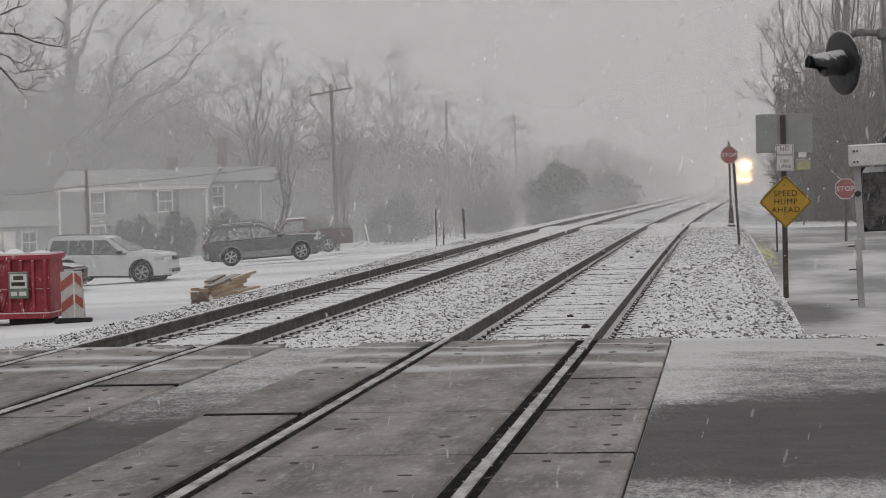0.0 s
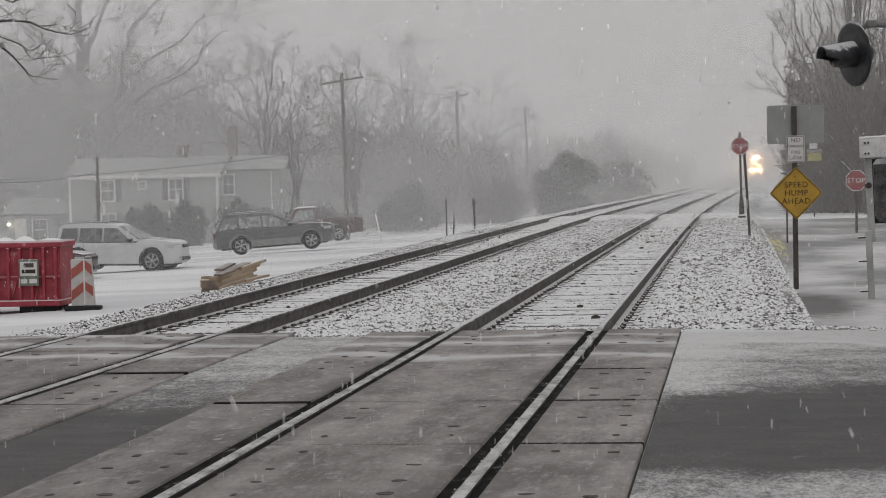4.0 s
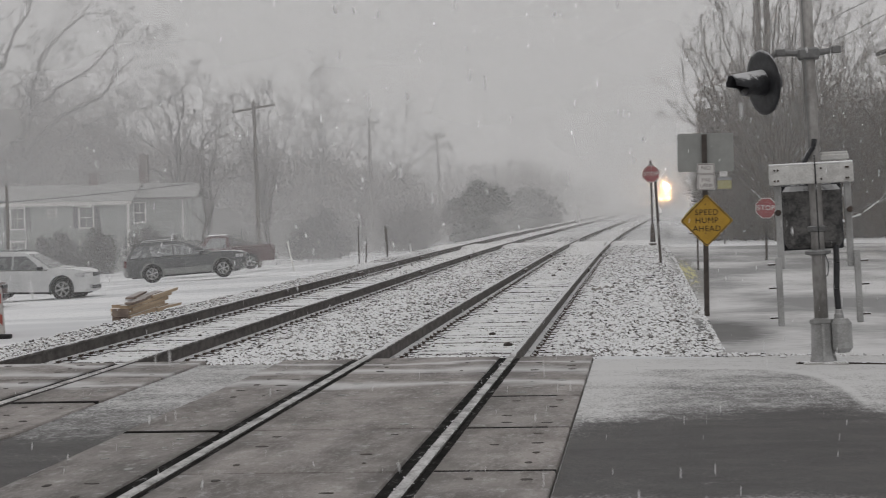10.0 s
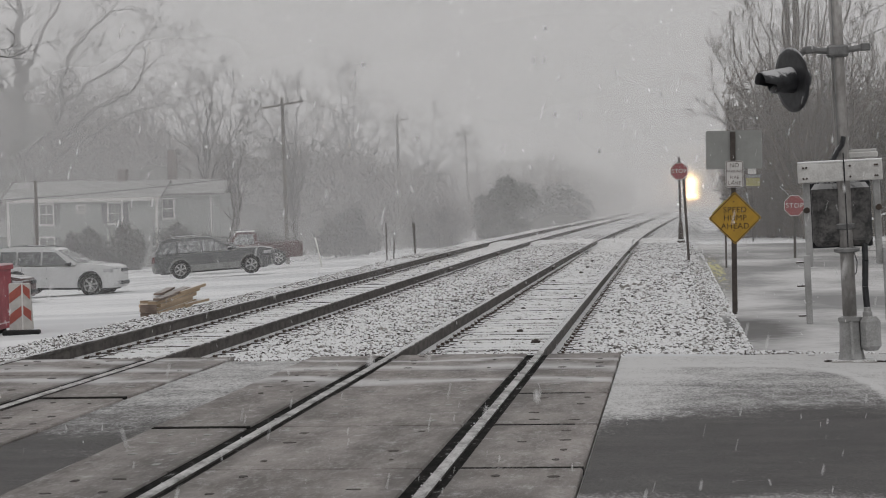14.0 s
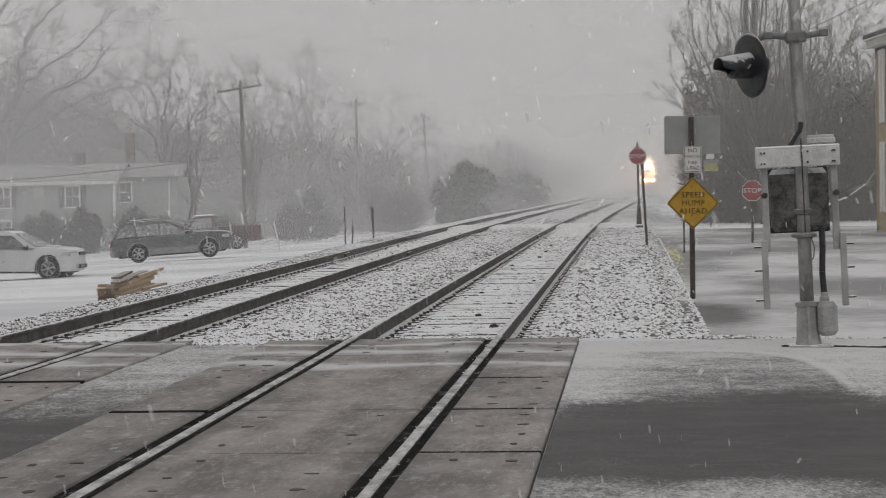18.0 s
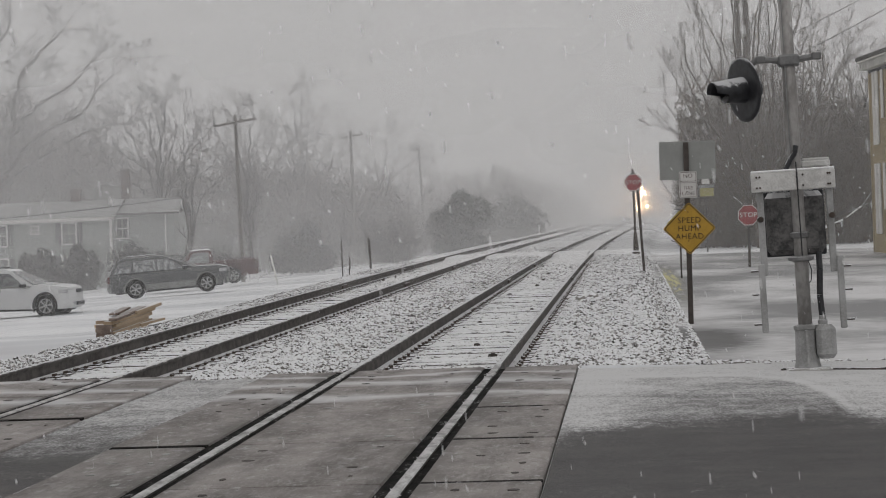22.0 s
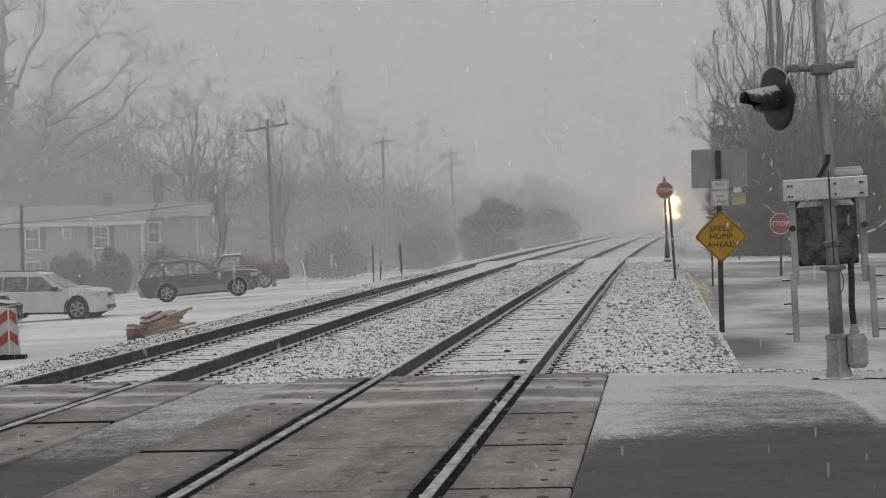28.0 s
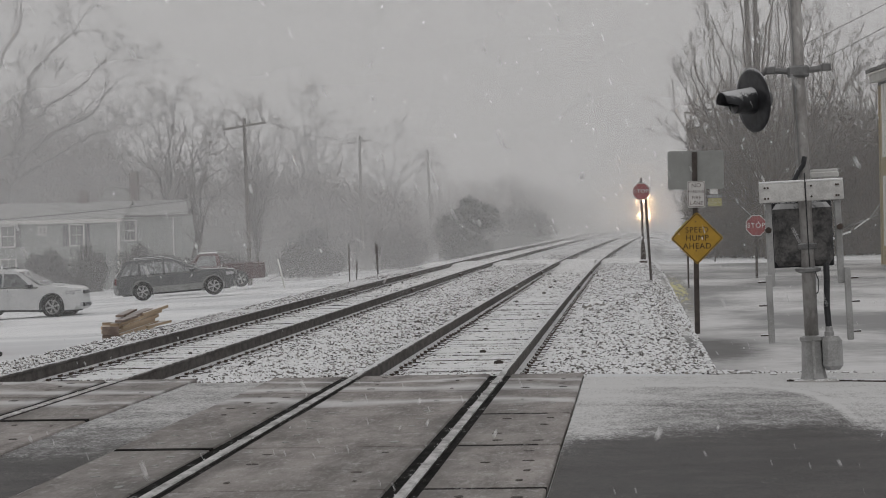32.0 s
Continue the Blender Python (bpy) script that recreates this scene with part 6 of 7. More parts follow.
white_suv = wagon("parked_car", pose(-19.85, 69.3, -1.27, 0, 0.6, -4), "white compact wagon with alloy wheels and roof rails", 4.45, 1.73, 1.59, 2.525, 0.90, 0.368, M_CARWHITE, M_CARWHITE, (-2.16, -1.98, 0.0, 0.92), 1.02, 0.95, M_DARKERGLASS)
part("bonnet_scoop", Shape().box(1.02, 1.40, -0.26, 0.26, 1.02, 1.09, 0.03), M_CARWHITE, white_suv, "raised bonnet scoop")
part("aerial", Shape().rod((-1.9, -0.6, 1.45), (-2.1, -0.6, 1.85), 0.012, 0.006, 5), M_BLACK, white_suv)
for cx in (-1.35, -0.35):
    part("roof_bar", Shape().box(cx - 0.03, cx + 0.03, -0.56, 0.56, 1.60, 1.63, 0.01), M_BLACK, white_suv, "black roof cross bar")
wagon("parked_car", pose(-17.25, 81.2, -1.11, 0, -3.4, 11), "dark grey station wagon with lighter lower trim", 4.76, 1.74, 1.56, 2.65, 0.98, 0.345, M_CARGREY, M_CARTRIM, (-2.34, -1.90, -0.12, 0.98), 0.97, 0.92)
pickup(pose(-19.6, 100.0, -1.33, 0, 2.0, 194))
wagon("parked_car", pose(-21.15, 63.5, ground_z(-20.75, 63.5) - 0.04, 0, 0, 3), "dark red sedan half hidden behind the barricade", 4.3, 1.7, 1.22, 2.5, 0.85, 0.31, M_CARRED, M_CARTRIM, (-1.5, -0.9, 0.3, 1.0), 0.90, 0.86)


# ---------------------------------------------------------------- houses
def sash_window(parent, x, z, w, h, y, shutters=True, material=M_TRIM):
    """A double-hung window on a wall that faces -y."""
    fr = Shape()
    t = 0.09
    fr.box(x - w / 2 - t, x - w / 2, y - 0.06, y + 0.02, z - t, z + h + t, 0.008).box(x + w / 2, x + w / 2 + t, y - 0.06, y + 0.02, z - t, z + h + t, 0.008)
    fr.box(x - w / 2, x + w / 2, y - 0.06, y + 0.02, z + h, z + h + t, 0.008).box(x - w / 2, x + w / 2, y - 0.08, y + 0.02, z - t, z, 0.008)
    win = part("window", fr, material, parent, "white sash window")
    part("sash_bar", Shape().box(x - w / 2, x + w / 2, y - 0.05, y - 0.01, z + h / 2 - 0.035, z + h / 2 + 0.035, 0.005), material, win)
    part("mullion", Shape().box(x - 0.02, x + 0.02, y - 0.045, y - 0.012, z, z + h, 0.004), material, win)
    part("pane", Shape().box(x - w / 2, x + w / 2, y - 0.02, y - 0.012, z, z + h / 2 - 0.035), M_WINDOW, win)
    part("pane", Shape().box(x - w / 2, x + w / 2, y - 0.02, y - 0.012, z + h / 2 + 0.035, z + h), M_WINDOW, win)
    if shutters:
        for sd in (-1, 1):
            cx = x + sd * (w / 2 + t + 0.20)
            part("shutter", Shape().box(cx - 0.18, cx + 0.18, y - 0.05, y - 0.003, z - 0.05, z + h + 0.05, 0.01), M_SHUTTER, win, "dark shutter")


def clapboards(parent, x0, x1, y, z0, z1, step, material, holes=()):
    s = Shape()
    z = z0
    while z < z1 - 0.02:
        s.prism([(y - 0.004, z), (y - 0.024, z), (y - 0.006, z + step)], x0, x1, Matrix(((0, 1, 0, 0), (1, 0, 0, 0), (0, 0, 1, 0), (0, 0, 0, 1))))
        z += step
    return tagged(part("clapboards", s, material, parent), kind="stuff")


def gable_roof(parent, x0, x1, y0, y1, z, rise, over=0.35):
    ym = (y0 + y1) / 2
    s = Shape()
    for ya, yb in ((y0 - over, ym), (y1 + over, ym)):
        drop = over * rise / (ym - y0)
        s.add([(x0 - over, ya, z - drop), (x1 + over, ya, z - drop), (x1 + over, yb, z + rise), (x0 - over, yb, z + rise), (x0 - over, ya, z - drop + 0.14), (x1 + over, ya, z - drop + 0.14), (x1 + over, yb, z + rise + 0.14), (x0 - over, yb, z + rise + 0.14)], [(0, 1, 2, 3), (7, 6, 5, 4), (0, 4, 5, 1), (1, 5, 6, 2), (2, 6, 7, 3), (3, 7, 4, 0)])
    return part("roof", s, M_ROOF, parent, "snow-covered gable roof")


def green_house():
    h = thing("house", pose(-38.7, 140.0, -2.6, 0, 0, 3), "two-storey pale green house with dark shutters and snowy roof", "house")
    eave = 4.75
    part("wall", Shape().box(-4.75, 5.1, 0, 7.0, -0.5, eave, 0.02), M_SIDING, h, "pale siding wall")
    clapboards(h, -4.75, 5.1, 0, 0.2, eave, 0.16, M_SIDING)
    gable_roof(h, -4.75, 5.1, 0, 7.0, eave, 1.05)
    part("fascia", Shape().box(-5.05, 5.4, -0.38, -0.30, eave - 0.22, eave + 0.02, 0.01), M_TRIM, h, "white fascia board")
    for x in (-4.75, 5.1):
        part("corner_board", Shape().box(x - 0.09, x + 0.09, -0.03, 0.05, -0.3, eave - 0.2, 0.01), M_TRIM, h)
    sash_window(h, -2.2, 3.1, 0.85, 1.3, 0)
    sash_window(h, 2.35, 3.1, 0.85, 1.3, 0)
    sash_window(h, 0.1, 3.85, 0.42, 0.42, 0, False)
    sash_window(h, -2.2, 0.75, 0.9, 1.45, 0)
    sash_window(h, 2.35, 0.75, 0.9, 1.45, 0)
    part("chimney", Shape().box(1.9, 2.5, 3.2, 3.8, eave, eave + 1.95, 0.02).box(1.85, 2.55, 3.15, 3.85, eave + 1.8, eave + 1.95, 0.01), M_CHIMNEY, h, "short brick chimney")
    # side wing, set back
    part("wing_wall", Shape().box(5.1, 9.0, 2.0, 7.4, -0.5, eave + 0.2, 0.02), M_SIDING, h)
    gable_roof(h, 5.3, 9.0, 2.0, 7.4, eave + 0.2, 0.85)
    sash_window(h, 5.5, 3.35, 0.7, 1.25, 2.0, False)
    part("downpipe", Shape().rod((8.4, 1.9, 0), (8.4, 1.9, eave), 0.05, 0.05, 8), M_TRIM, h)
    part("wing_chimney", Shape().box(4.95, 5.5, 5.2, 6.0, eave, eave + 3.2, 0.03), M_CHIMNEY, h, "tall brick chimney")
    # low annex with a porch lamp
    part("annex_wall", Shape().box(-9.2, -4.75, 0.6, 6.0, -0.5, 2.3, 0.02), M_SIDING, h)
    gable_roof(h, -9.2, -5.3, 0.6, 6.0, 2.3, 0.9)
    sash_window(h, -7.0, 0.6, 0.9, 1.3, 0.6, False)
    part("annex_door", Shape().box(-8.7, -7.9, 0.55, 0.6, -0.1, 2.0, 0.01), M_TRIM, h)
    part("porch_lamp", Shape().lathe([(0.05, -0.1), (0.11, 0.0), (0.05, 0.1)], 10, pose(-9.05, 0.4, 1.65)), M_PORCH, h, "lit porch lamp")
    return h


green_house()


def far_house():
    h = thing("house", pose(-31.0, 182.0, -2.6, 0, 0, 25), "distant pale house with a snowy roof in the mist", "house")
    part("wall", Shape().box(-4.5, 4.5, 0, 8.0, -0.5, 4.2, 0.02), M_SIDING, h, "pale wall")
    gable_roof(h, -4.5, 4.5, 0, 8.0, 4.2, 2.0)
    sash_window(h, -1.8, 1.2, 0.9, 1.3, 0, False)
    sash_window(h, 1.8, 1.2, 0.9, 1.3, 0, False)


far_house()


def tan_building():
    b = thing("tan_house", pose(9.27, 83.0, -0.5, 0, 0, -85), "tan clapboard building with tall white boarded windows", "building")
    eave = 7.2
    part("wall", Shape().box(0, 12.0, 0, 14.0, -0.6, eave, 0.03), M_TAN, b, "tan clapboard wall")
    clapboards(b, 0, 12.0, 0, 0.0, eave - 0.3, 0.13, M_TAN)
    part("corner_board", Shape().box(-0.05, 0.10, -0.05, 0.08, -0.4, eave - 0.3, 0.01), M_TAN, b)
    part("roof", Shape().box(-0.16, 12.5, -0.5, 14.5, eave, eave + 0.16, 0.05), M_ROOF, b, "flat snow-covered roof with deep eaves")
    part("fascia", Shape().box(-0.13, 12.5, -0.46, -0.38, eave - 0.06, eave - 0.004, 0.01), M_TRIM, b)
    # near-black strip behind the brackets, for the shade under the eaves
    part("frieze", Shape().box(-0.02, 12.0, -0.05, -0.004, eave - 0.46, eave - 0.01, 0.01), M_SHUTTER, b, "dark strip painted for the shade under the eaves")
    for i in range(34):
        x = -0.06 + i * 0.36
        part("eave_bracket", Shape().box(x, x + 0.15, -0.37, -0.055, eave - 0.34, eave - 0.004, 0.01), M_TRIM, b)
    for i in range(4):
        x = 0.75 + i * 2.7
        for z, hh in ((0.75, 2.6), (4.05, 2.7)):
            w = part("window_board", Shape().box(x, x + 0.95, -0.085, -0.028, z, z + hh, 0.012), M_TRIM, b, "tall white boarded window")
            part("ridge", Shape().box(x + 0.43, x + 0.52, -0.11, -0.085, z, z + hh, 0.004), M_TRIM, w)
            part("narrow_board", Shape().box(x + 1.45, x + 1.85, -0.07, -0.028, z + hh * 0.35, z + hh, 0.01), M_TRIM, w)
    part("brown_panel", Shape().box(3.6, 6.2, -0.06, -0.028, 3.0, 4.0, 0.01), M_BROWNPANEL, b, "red-brown patch panel")
    part("plinth", Shape().box(-0.03, 12.0, -0.06, 0.0, -0.6, 0.05, 0.01), M_CONCRETE, b)
    return b


tan_building()


# ---------------------------------------------------------------- poles and wires
def utility_pole(x, y, z, top, arm_w, yaw, lean=0, arms=1, r=0.15, material=M_POLEWOOD):
    p = thing("utility_pole", pose(x, y, z, 0, lean, 0), "grey wooden utility pole with a cross arm" if arms else "plain grey wooden utility pole", "utility pole", "utility poles")
    part("pole", Shape().rod((0, 0, -0.5), (0, 0, top), r, r * 0.72, 10), material, p)
    for k in range(arms):
        a = part("cross_arm", Shape().box(-arm_w / 2, arm_w / 2, -0.06, 0.06, -0.06, 0.06, 0.01), M_POLEWOOD, p, at=pose(0, -0.16, top - 0.45 - 0.8 * k, 0, -8, yaw))
        for i in range(4):
            ix = -arm_w / 2 + 0.12 + i * (arm_w - 0.24) / 3
            part("insulator", Shape().lathe([(0.03, 0.06), (0.07, 0.10), (0.05, 0.2), (0.075, 0.24), (0.03, 0.32)], 8, pose(ix, 0, 0)), M_CARTRIM, a)
        part("arm_brace", Shape().rod((-arm_w * 0.28, 0, -0.05), (0, 0.05, -0.6), 0.02, 0.02, 5).rod((arm_w * 0.28, 0, -0.05), (0, 0.05, -0.6), 0.02, 0.02, 5), M_IRON, a)
    return p


utility_pole(-21.72, 122.0, -1.6, 9.2, 2.5, 6, -0.8, r=0.125)
utility_pole(-20.65, 165.0, -2.0, 10.15, 1.9, 6, -0.3)
utility_pole(-19.3, 208.0, -2.0, 10.3, 1.7, 6, -1.5)
utility_pole(-32.7, 110.0, -1.9, 4.9, 1.0, 0, 0, 0, 0.11)
utility_pole(-42.7, 118.0, -2.2, 9.8, 1.0, 0, 0, 0, 0.19)
utility_pole(6.22, 113.0, -0.5, 17.0, 2.2, 0, -1.0, 0, 0.17, M_POLEPALE)
utility_pole(6.66, 113.4, -0.5, 16.6, 2.2, 0, -1.0, 0, 0.15, M_POLEPALE)


def wire(p, q, sag, r=0.018, k=14):
    pts = []
    for i in range(k + 1):
        t = i / k
        pts.append((p[0] + (q[0] - p[0]) * t, p[1] + (q[1] - p[1]) * t, p[2] + (q[2] - p[2]) * t - sag * 4 * t * (1 - t)))
    s = Shape().path(pts, r, 4)
    return whole("overhead_wire", s, M_BLACK, "thin black overhead wire", "wire", group="wires")


wire((-49.0, 116, 1.9), (-21.9, 122, 3.4), 0.5, 0.03)
wire((-42.7, 118, 2.0), (-32.7, 110, 2.2), 0.3, 0.02)
wire((6.6, 113, 9.2), (16.0, 82, 12.8), 0.3, 0.016)
wire((6.6, 113, 8.0), (16.0, 82, 12.0), 0.3, 0.016)
wire((-23.0, 122, 7.2), (-21.5, 165, 7.6), 0.5, 0.008)
wire((-20.8, 122, 7.5), (-19.8, 165, 7.9), 0.5, 0.008)
wire((-21.5, 165, 7.6), (-20.0, 208, 7.8), 0.5, 0.008)


# ---------------------------------------------------------------- trees
def grow(r, start, way, length, radius, depth, limbs, twigs, spread=0.55, lift=0.12, forks=(2, 3), twig_r=0.008, wander=0.22):
    """Adds one limb, bent in short pieces, and its branches."""
    p, d = Vector(start), Vector(way).normalized()
    pieces = 4 if depth > 1 else 3
    r0 = radius
    spots = []
    for i in range(pieces):
        d = (d + Vector((r.gauss(0, wander), r.gauss(0, wander), r.gauss(0, wander) + lift * 0.4))).normalized()
        q = p + d * (length / pieces)
        r1 = max(radius * (1 - 0.62 * (i + 1) / pieces), twig_r)
        (limbs if radius > 0.035 else twigs).rod(p, q, r0, r1, 7 if radius > 0.12 else (5 if radius > 0.035 else 3), False)
        p, r0 = q, r1
        spots.append((Vector(p), Vector(d), r1))
    if depth <= 0:
        return
    for i, (q, dd, rr) in enumerate(spots):
        n = r.randint(*forks) if i == len(spots) - 1 else r.randint(1, forks[1] - 1) if i else r.randint(0, 1)
        for _ in range(n):
            side = Vector((r.gauss(0, 1), r.gauss(0, 1), r.gauss(0, 0.7)))
            nd = (dd + side.normalized() * spread * r.uniform(0.7, 1.5) + Vector((0, 0, lift))).normalized()
            grow(r, q, nd, length * r.uniform(0.5, 0.78), max(rr * r.uniform(0.55, 0.8), twig_r), depth - 1, limbs, twigs, spread, lift, forks, twig_r, wander)


def bare_tree(x, y, z, height, radius, seed, depth=4, spread=0.6, label="tall bare winter tree with snow on its limbs", lean=(0, 0), twig_r=0.012, bole=0.32, forks=(2, 3), lift=0.12, wander=0.15):
    r = random.Random(seed)
    t = thing("bare_tree", pose(x, y, z), label, "tree", "bare trees")
    limbs, twigs = Shape(), Shape()
    fork_z = height * bole
    mid = Vector((lean[0] * fork_z, lean[1] * fork_z, fork_z))
    limbs.rod((0, 0, -0.3), (0, 0, 0.4), radius * 1.45, radius * 1.08, 10, False).rod((0, 0, 0.4), mid, radius * 1.08, radius * 0.85, 10, False)
    n = r.randint(3, 4)
    for i in range(n):
        a = 2 * math.pi * (i + r.uniform(-0.3, 0.3)) / n
        way = Vector((math.cos(a) * spread * 0.8 + lean[0], math.sin(a) * spread * 0.8, 1.0))
        grow(r, mid - Vector((0, 0, r.uniform(0, fork_z * 0.35))), way, height * r.uniform(0.30, 0.42), radius * r.uniform(0.45, 0.72), depth, limbs, twigs, spread, lift, forks, twig_r, wander)
    part("trunk", limbs, M_BARK, t, "dark trunk and limbs")
    part("crown", twigs, M_TWIG, t, "fine bare twigs")
    return t


def branch(r, p, d, length, rad, level, limbs, twigs, style):
    """One branch, kinked along its way, with side branches that leave it at an acute angle."""
    kink, angle, up, gap, tip, deepest = style
    pieces = max(2, min(9, int(length / (0.55 if level < 2 else 0.4))))
    p, d = Vector(p), Vector(d).normalized()
    for i in range(pieces):
        d = (d + Vector((r.gauss(0, kink), r.gauss(0, kink), r.gauss(up, kink)))).normalized()
        q = p + d * (length / pieces)
        r0, r1 = max(rad * (1 - 0.75 * i / pieces), tip), max(rad * (1 - 0.75 * (i + 1) / pieces), tip * 0.7)
        (limbs if rad > 0.05 else twigs).rod(p, q, r0, r1, 6 if rad > 0.09 else 4 if rad > 0.04 else 3, False)
        if level < deepest:
            n = length / pieces / gap * (1.0 if i else 0.4)
            for _ in range(int(n + r.random())):
                fork(r, p.lerp(q, r.random()), d, length * r.uniform(0.32, 0.62) * (1.05 - 0.5 * i / pieces), r0 * r.uniform(0.42, 0.62), level + 1, limbs, twigs, style)
        p = q
    if level < deepest:
        for _ in range(2):
            fork(r, p, d, length * r.uniform(0.3, 0.45), rad * 0.3, level + 1, limbs, twigs, style)


def fork(r, p, d, length, rad, level, limbs, twigs, style):
    side = d.cross(Vector((r.gauss(0, 1), r.gauss(0, 1), r.gauss(0, 1)))).normalized()
    a = style[1] * r.uniform(0.65, 1.3)
    branch(r, p, d * math.cos(a) + side * math.sin(a), length, max(rad, style[4]), level, limbs, twigs, style)


def limb_tree(x, y, z, seed, boughs, style, label, reach=3.4, wood=None, fine=None):
    """A bare tree grown along its main boughs. boughs: (radius at foot, radius at tip, points); style: kink, fork angle, upward pull, gap between forks, twig radius, levels."""
    t = thing("bare_tree", pose(x, y, z), label, "tree", "bare trees")
    limbs, twigs, r = Shape(), Shape(), random.Random(seed)
    for ra, rb, pts in boughs:
        pts = [Vector(p) for p in pts]
        total = sum((q - p).length for p, q in zip(pts, pts[1:]))
        done, p, r0 = 0.0, pts[0], ra
        for e, q in zip(pts, pts[1:]):
            n = max(2, int((q - e).length / 0.8))
            for i in range(n):
                w = 0.10 + rb * 0.5
                nxt = e.lerp(q, (i + 1) / n) + Vector((r.gauss(0, w), r.gauss(0, w), r.gauss(0, w * 0.6)))
                seg = (nxt - p).length
                f = (done + seg) / total
                r1 = ra + (rb - ra) * min(f, 1.0)
                limbs.rod(p, nxt, r0, r1, 9 if r0 > 0.15 else 6, False)
                if f > 0.3 and nxt.z > 2.2:
                    for _ in range(int(seg / (style[3] * 2.0) + r.random())):
                        fork(r, p.lerp(nxt, r.random()), (nxt - p).normalized(), reach * r.uniform(0.5, 1.15) * (1.15 - 0.55 * f), r0 * r.uniform(0.32, 0.55), 1, limbs, twigs, style)
                p, r0, done = nxt, r1, done + seg
        for _ in range(3):
            fork(r, p, (pts[-1] - pts[-2]).normalized(), reach * r.uniform(0.5, 0.8), rb * 0.7, 1, limbs, twigs, style)
    part("trunk", limbs, wood or M_BARK, t, "dark trunk and limbs")
    part("crown", twigs, fine or M_TWIG, t, "fine bare twigs")
    return t


def stems(seed, count, foot, top, lean, wide, depth, ra, rb, bow=0.25, drop=0.42):
    """Boughs that rise fan-wise from one foot: outer ones lean and arch outward, inner ones stand higher."""
    r = random.Random(seed)
    out = []
    for i in range(count):
        u = -1 + 2 * (i + r.uniform(0.2, 0.8)) / count
        v = r.uniform(-1, 1)
        h = top * (1 - drop * u * u) * r.uniform(0.86, 1.04)
        end = Vector((u * wide + lean * h, v * depth, h))
        low = Vector((0.12 * u, 0.1 * v, foot * r.uniform(0.6, 1.2)))
        mid = low.lerp(end, 0.5) + Vector((-u * wide * bow, 0, 0.10 * top * abs(u) * bow * 2))
        k = r.uniform(0.75, 1.15)
        out.append((ra * k, rb * k, [low, mid, end]))
    return out


# far side of the car park: two old elms, then rounder trees nearer the field
ELM, ROUND, FAN = (0.17, 0.75, 0.02, 0.46, 0.018, 4), (0.10, 0.58, 0.05, 0.42, 0.0125, 4), (0.055, 0.46, 0.045, 0.35, 0.0082, 4)
limb_tree(-49.5, 165.0, -2.5, 11, (
    (0.52, 0.22, ((0, 0, -0.4), (-0.1, 0, 7.7), (-0.3, 0, 13.0), (-0.5, 0, 19.0), (-0.9, 0.5, 24.0))),
    (0.20, 0.06, ((-0.4, 0, 11.5), (-2.9, -0.6, 15.0), (-5.6, -0.8, 16.8), (-8.5, -1, 20.0))),
    (0.17, 0.06, ((-0.3, 0, 13.4), (0.8, 0.6, 17.2), (2.2, 1.0, 19.4), (3.0, 1.0, 23.0))),
    (0.34, 0.08, ((1.0, 0.4, -0.4), (1.7, 0.5, 8.0), (2.1, 0.4, 11.0), (2.8, 0.2, 14.2), (3.8, 0, 16.4), (6.6, 0, 19.2))),
    (0.22, 0.05, ((1.7, 0.5, 8.4), (4.8, -0.6, 11.2), (8.2, -0.8, 12.8), (10.9, -1, 15.6))),
    (0.17, 0.05, ((1.7, 0.5, 7.6), (5.0, 0.8, 9.8), (8.8, 1.0, 11.6), (11.6, 1.2, 12.0))),
    (0.16, 0.05, ((2.1, 0.4, 11.0), (4.4, 0.6, 13.6), (7.0, 1.0, 15.0), (9.0, 1.0, 17.2))),
    (0.20, 0.06, ((-0.2, 0, 8.5), (-3.2, 0.8, 11.0), (-6.6, 1, 12.4)))), ELM, "tall old elm with heavy spreading limbs behind the house", 4.2)
limb_tree(-61.0, 168.0, -2.5, 13, (
    (0.42, 0.14, ((0, 0, -0.4), (0.3, 0, 7.0), (0.1, 0, 13.0), (0.6, 0, 20.0))),
    (0.20, 0.06, ((0.2, 0, 7.5), (3.0, 0.5, 11.5), (5.4, 1.0, 15.5))),
    (0.18, 0.06, ((0.2, 0, 9.0), (-3.4, 0.5, 13.0), (-6.0, 1.0, 16.0)))), ELM, "tall old elm with heavy spreading limbs", 4.2)
limb_tree(-40.6, 172.0, -2.5, 12, [(0.34, 0.2, [(0, 0, -0.4), (0.1, 0, 4.0)])] + stems(12, 8, 4.0, 11.6, 0.0, 4.2, 2.4, 0.13, 0.035), ELM, "bare tree with a broad ragged crown behind the house", 2.6)
limb_tree(-32.3, 150.0, -2.4, 15, [(0.26, 0.16, [(0, 0, -0.4), (0.1, 0, 4.4)])] + stems(15, 11, 4.4, 12.6, 0.0, 4.1, 2.4, 0.10, 0.03), ROUND, "bare tree with a rounded crown beside the house", 2.2)
limb_tree(-23.8, 118.0, -1.9, 14, [(0.13, 0.09, [(0, 0, -0.4), (-0.1, 0, 2.6)])] + stems(14, 7, 2.4, 9.6, 0.0, 2.1, 1.6, 0.045, 0.016), ROUND, "slim bare tree behind the parked cars", 1.5)
limb_tree(-27.6, 158.0, -2.4, 16, [(0.24, 0.15, [(0, 0, -0.4), (0.1, 0, 4.0)])] + stems(16, 9, 3.8, 11.4, 0.0, 3.4, 2.4, 0.09, 0.03), ROUND, "bare tree with a rounded crown behind the pole", 2.2)
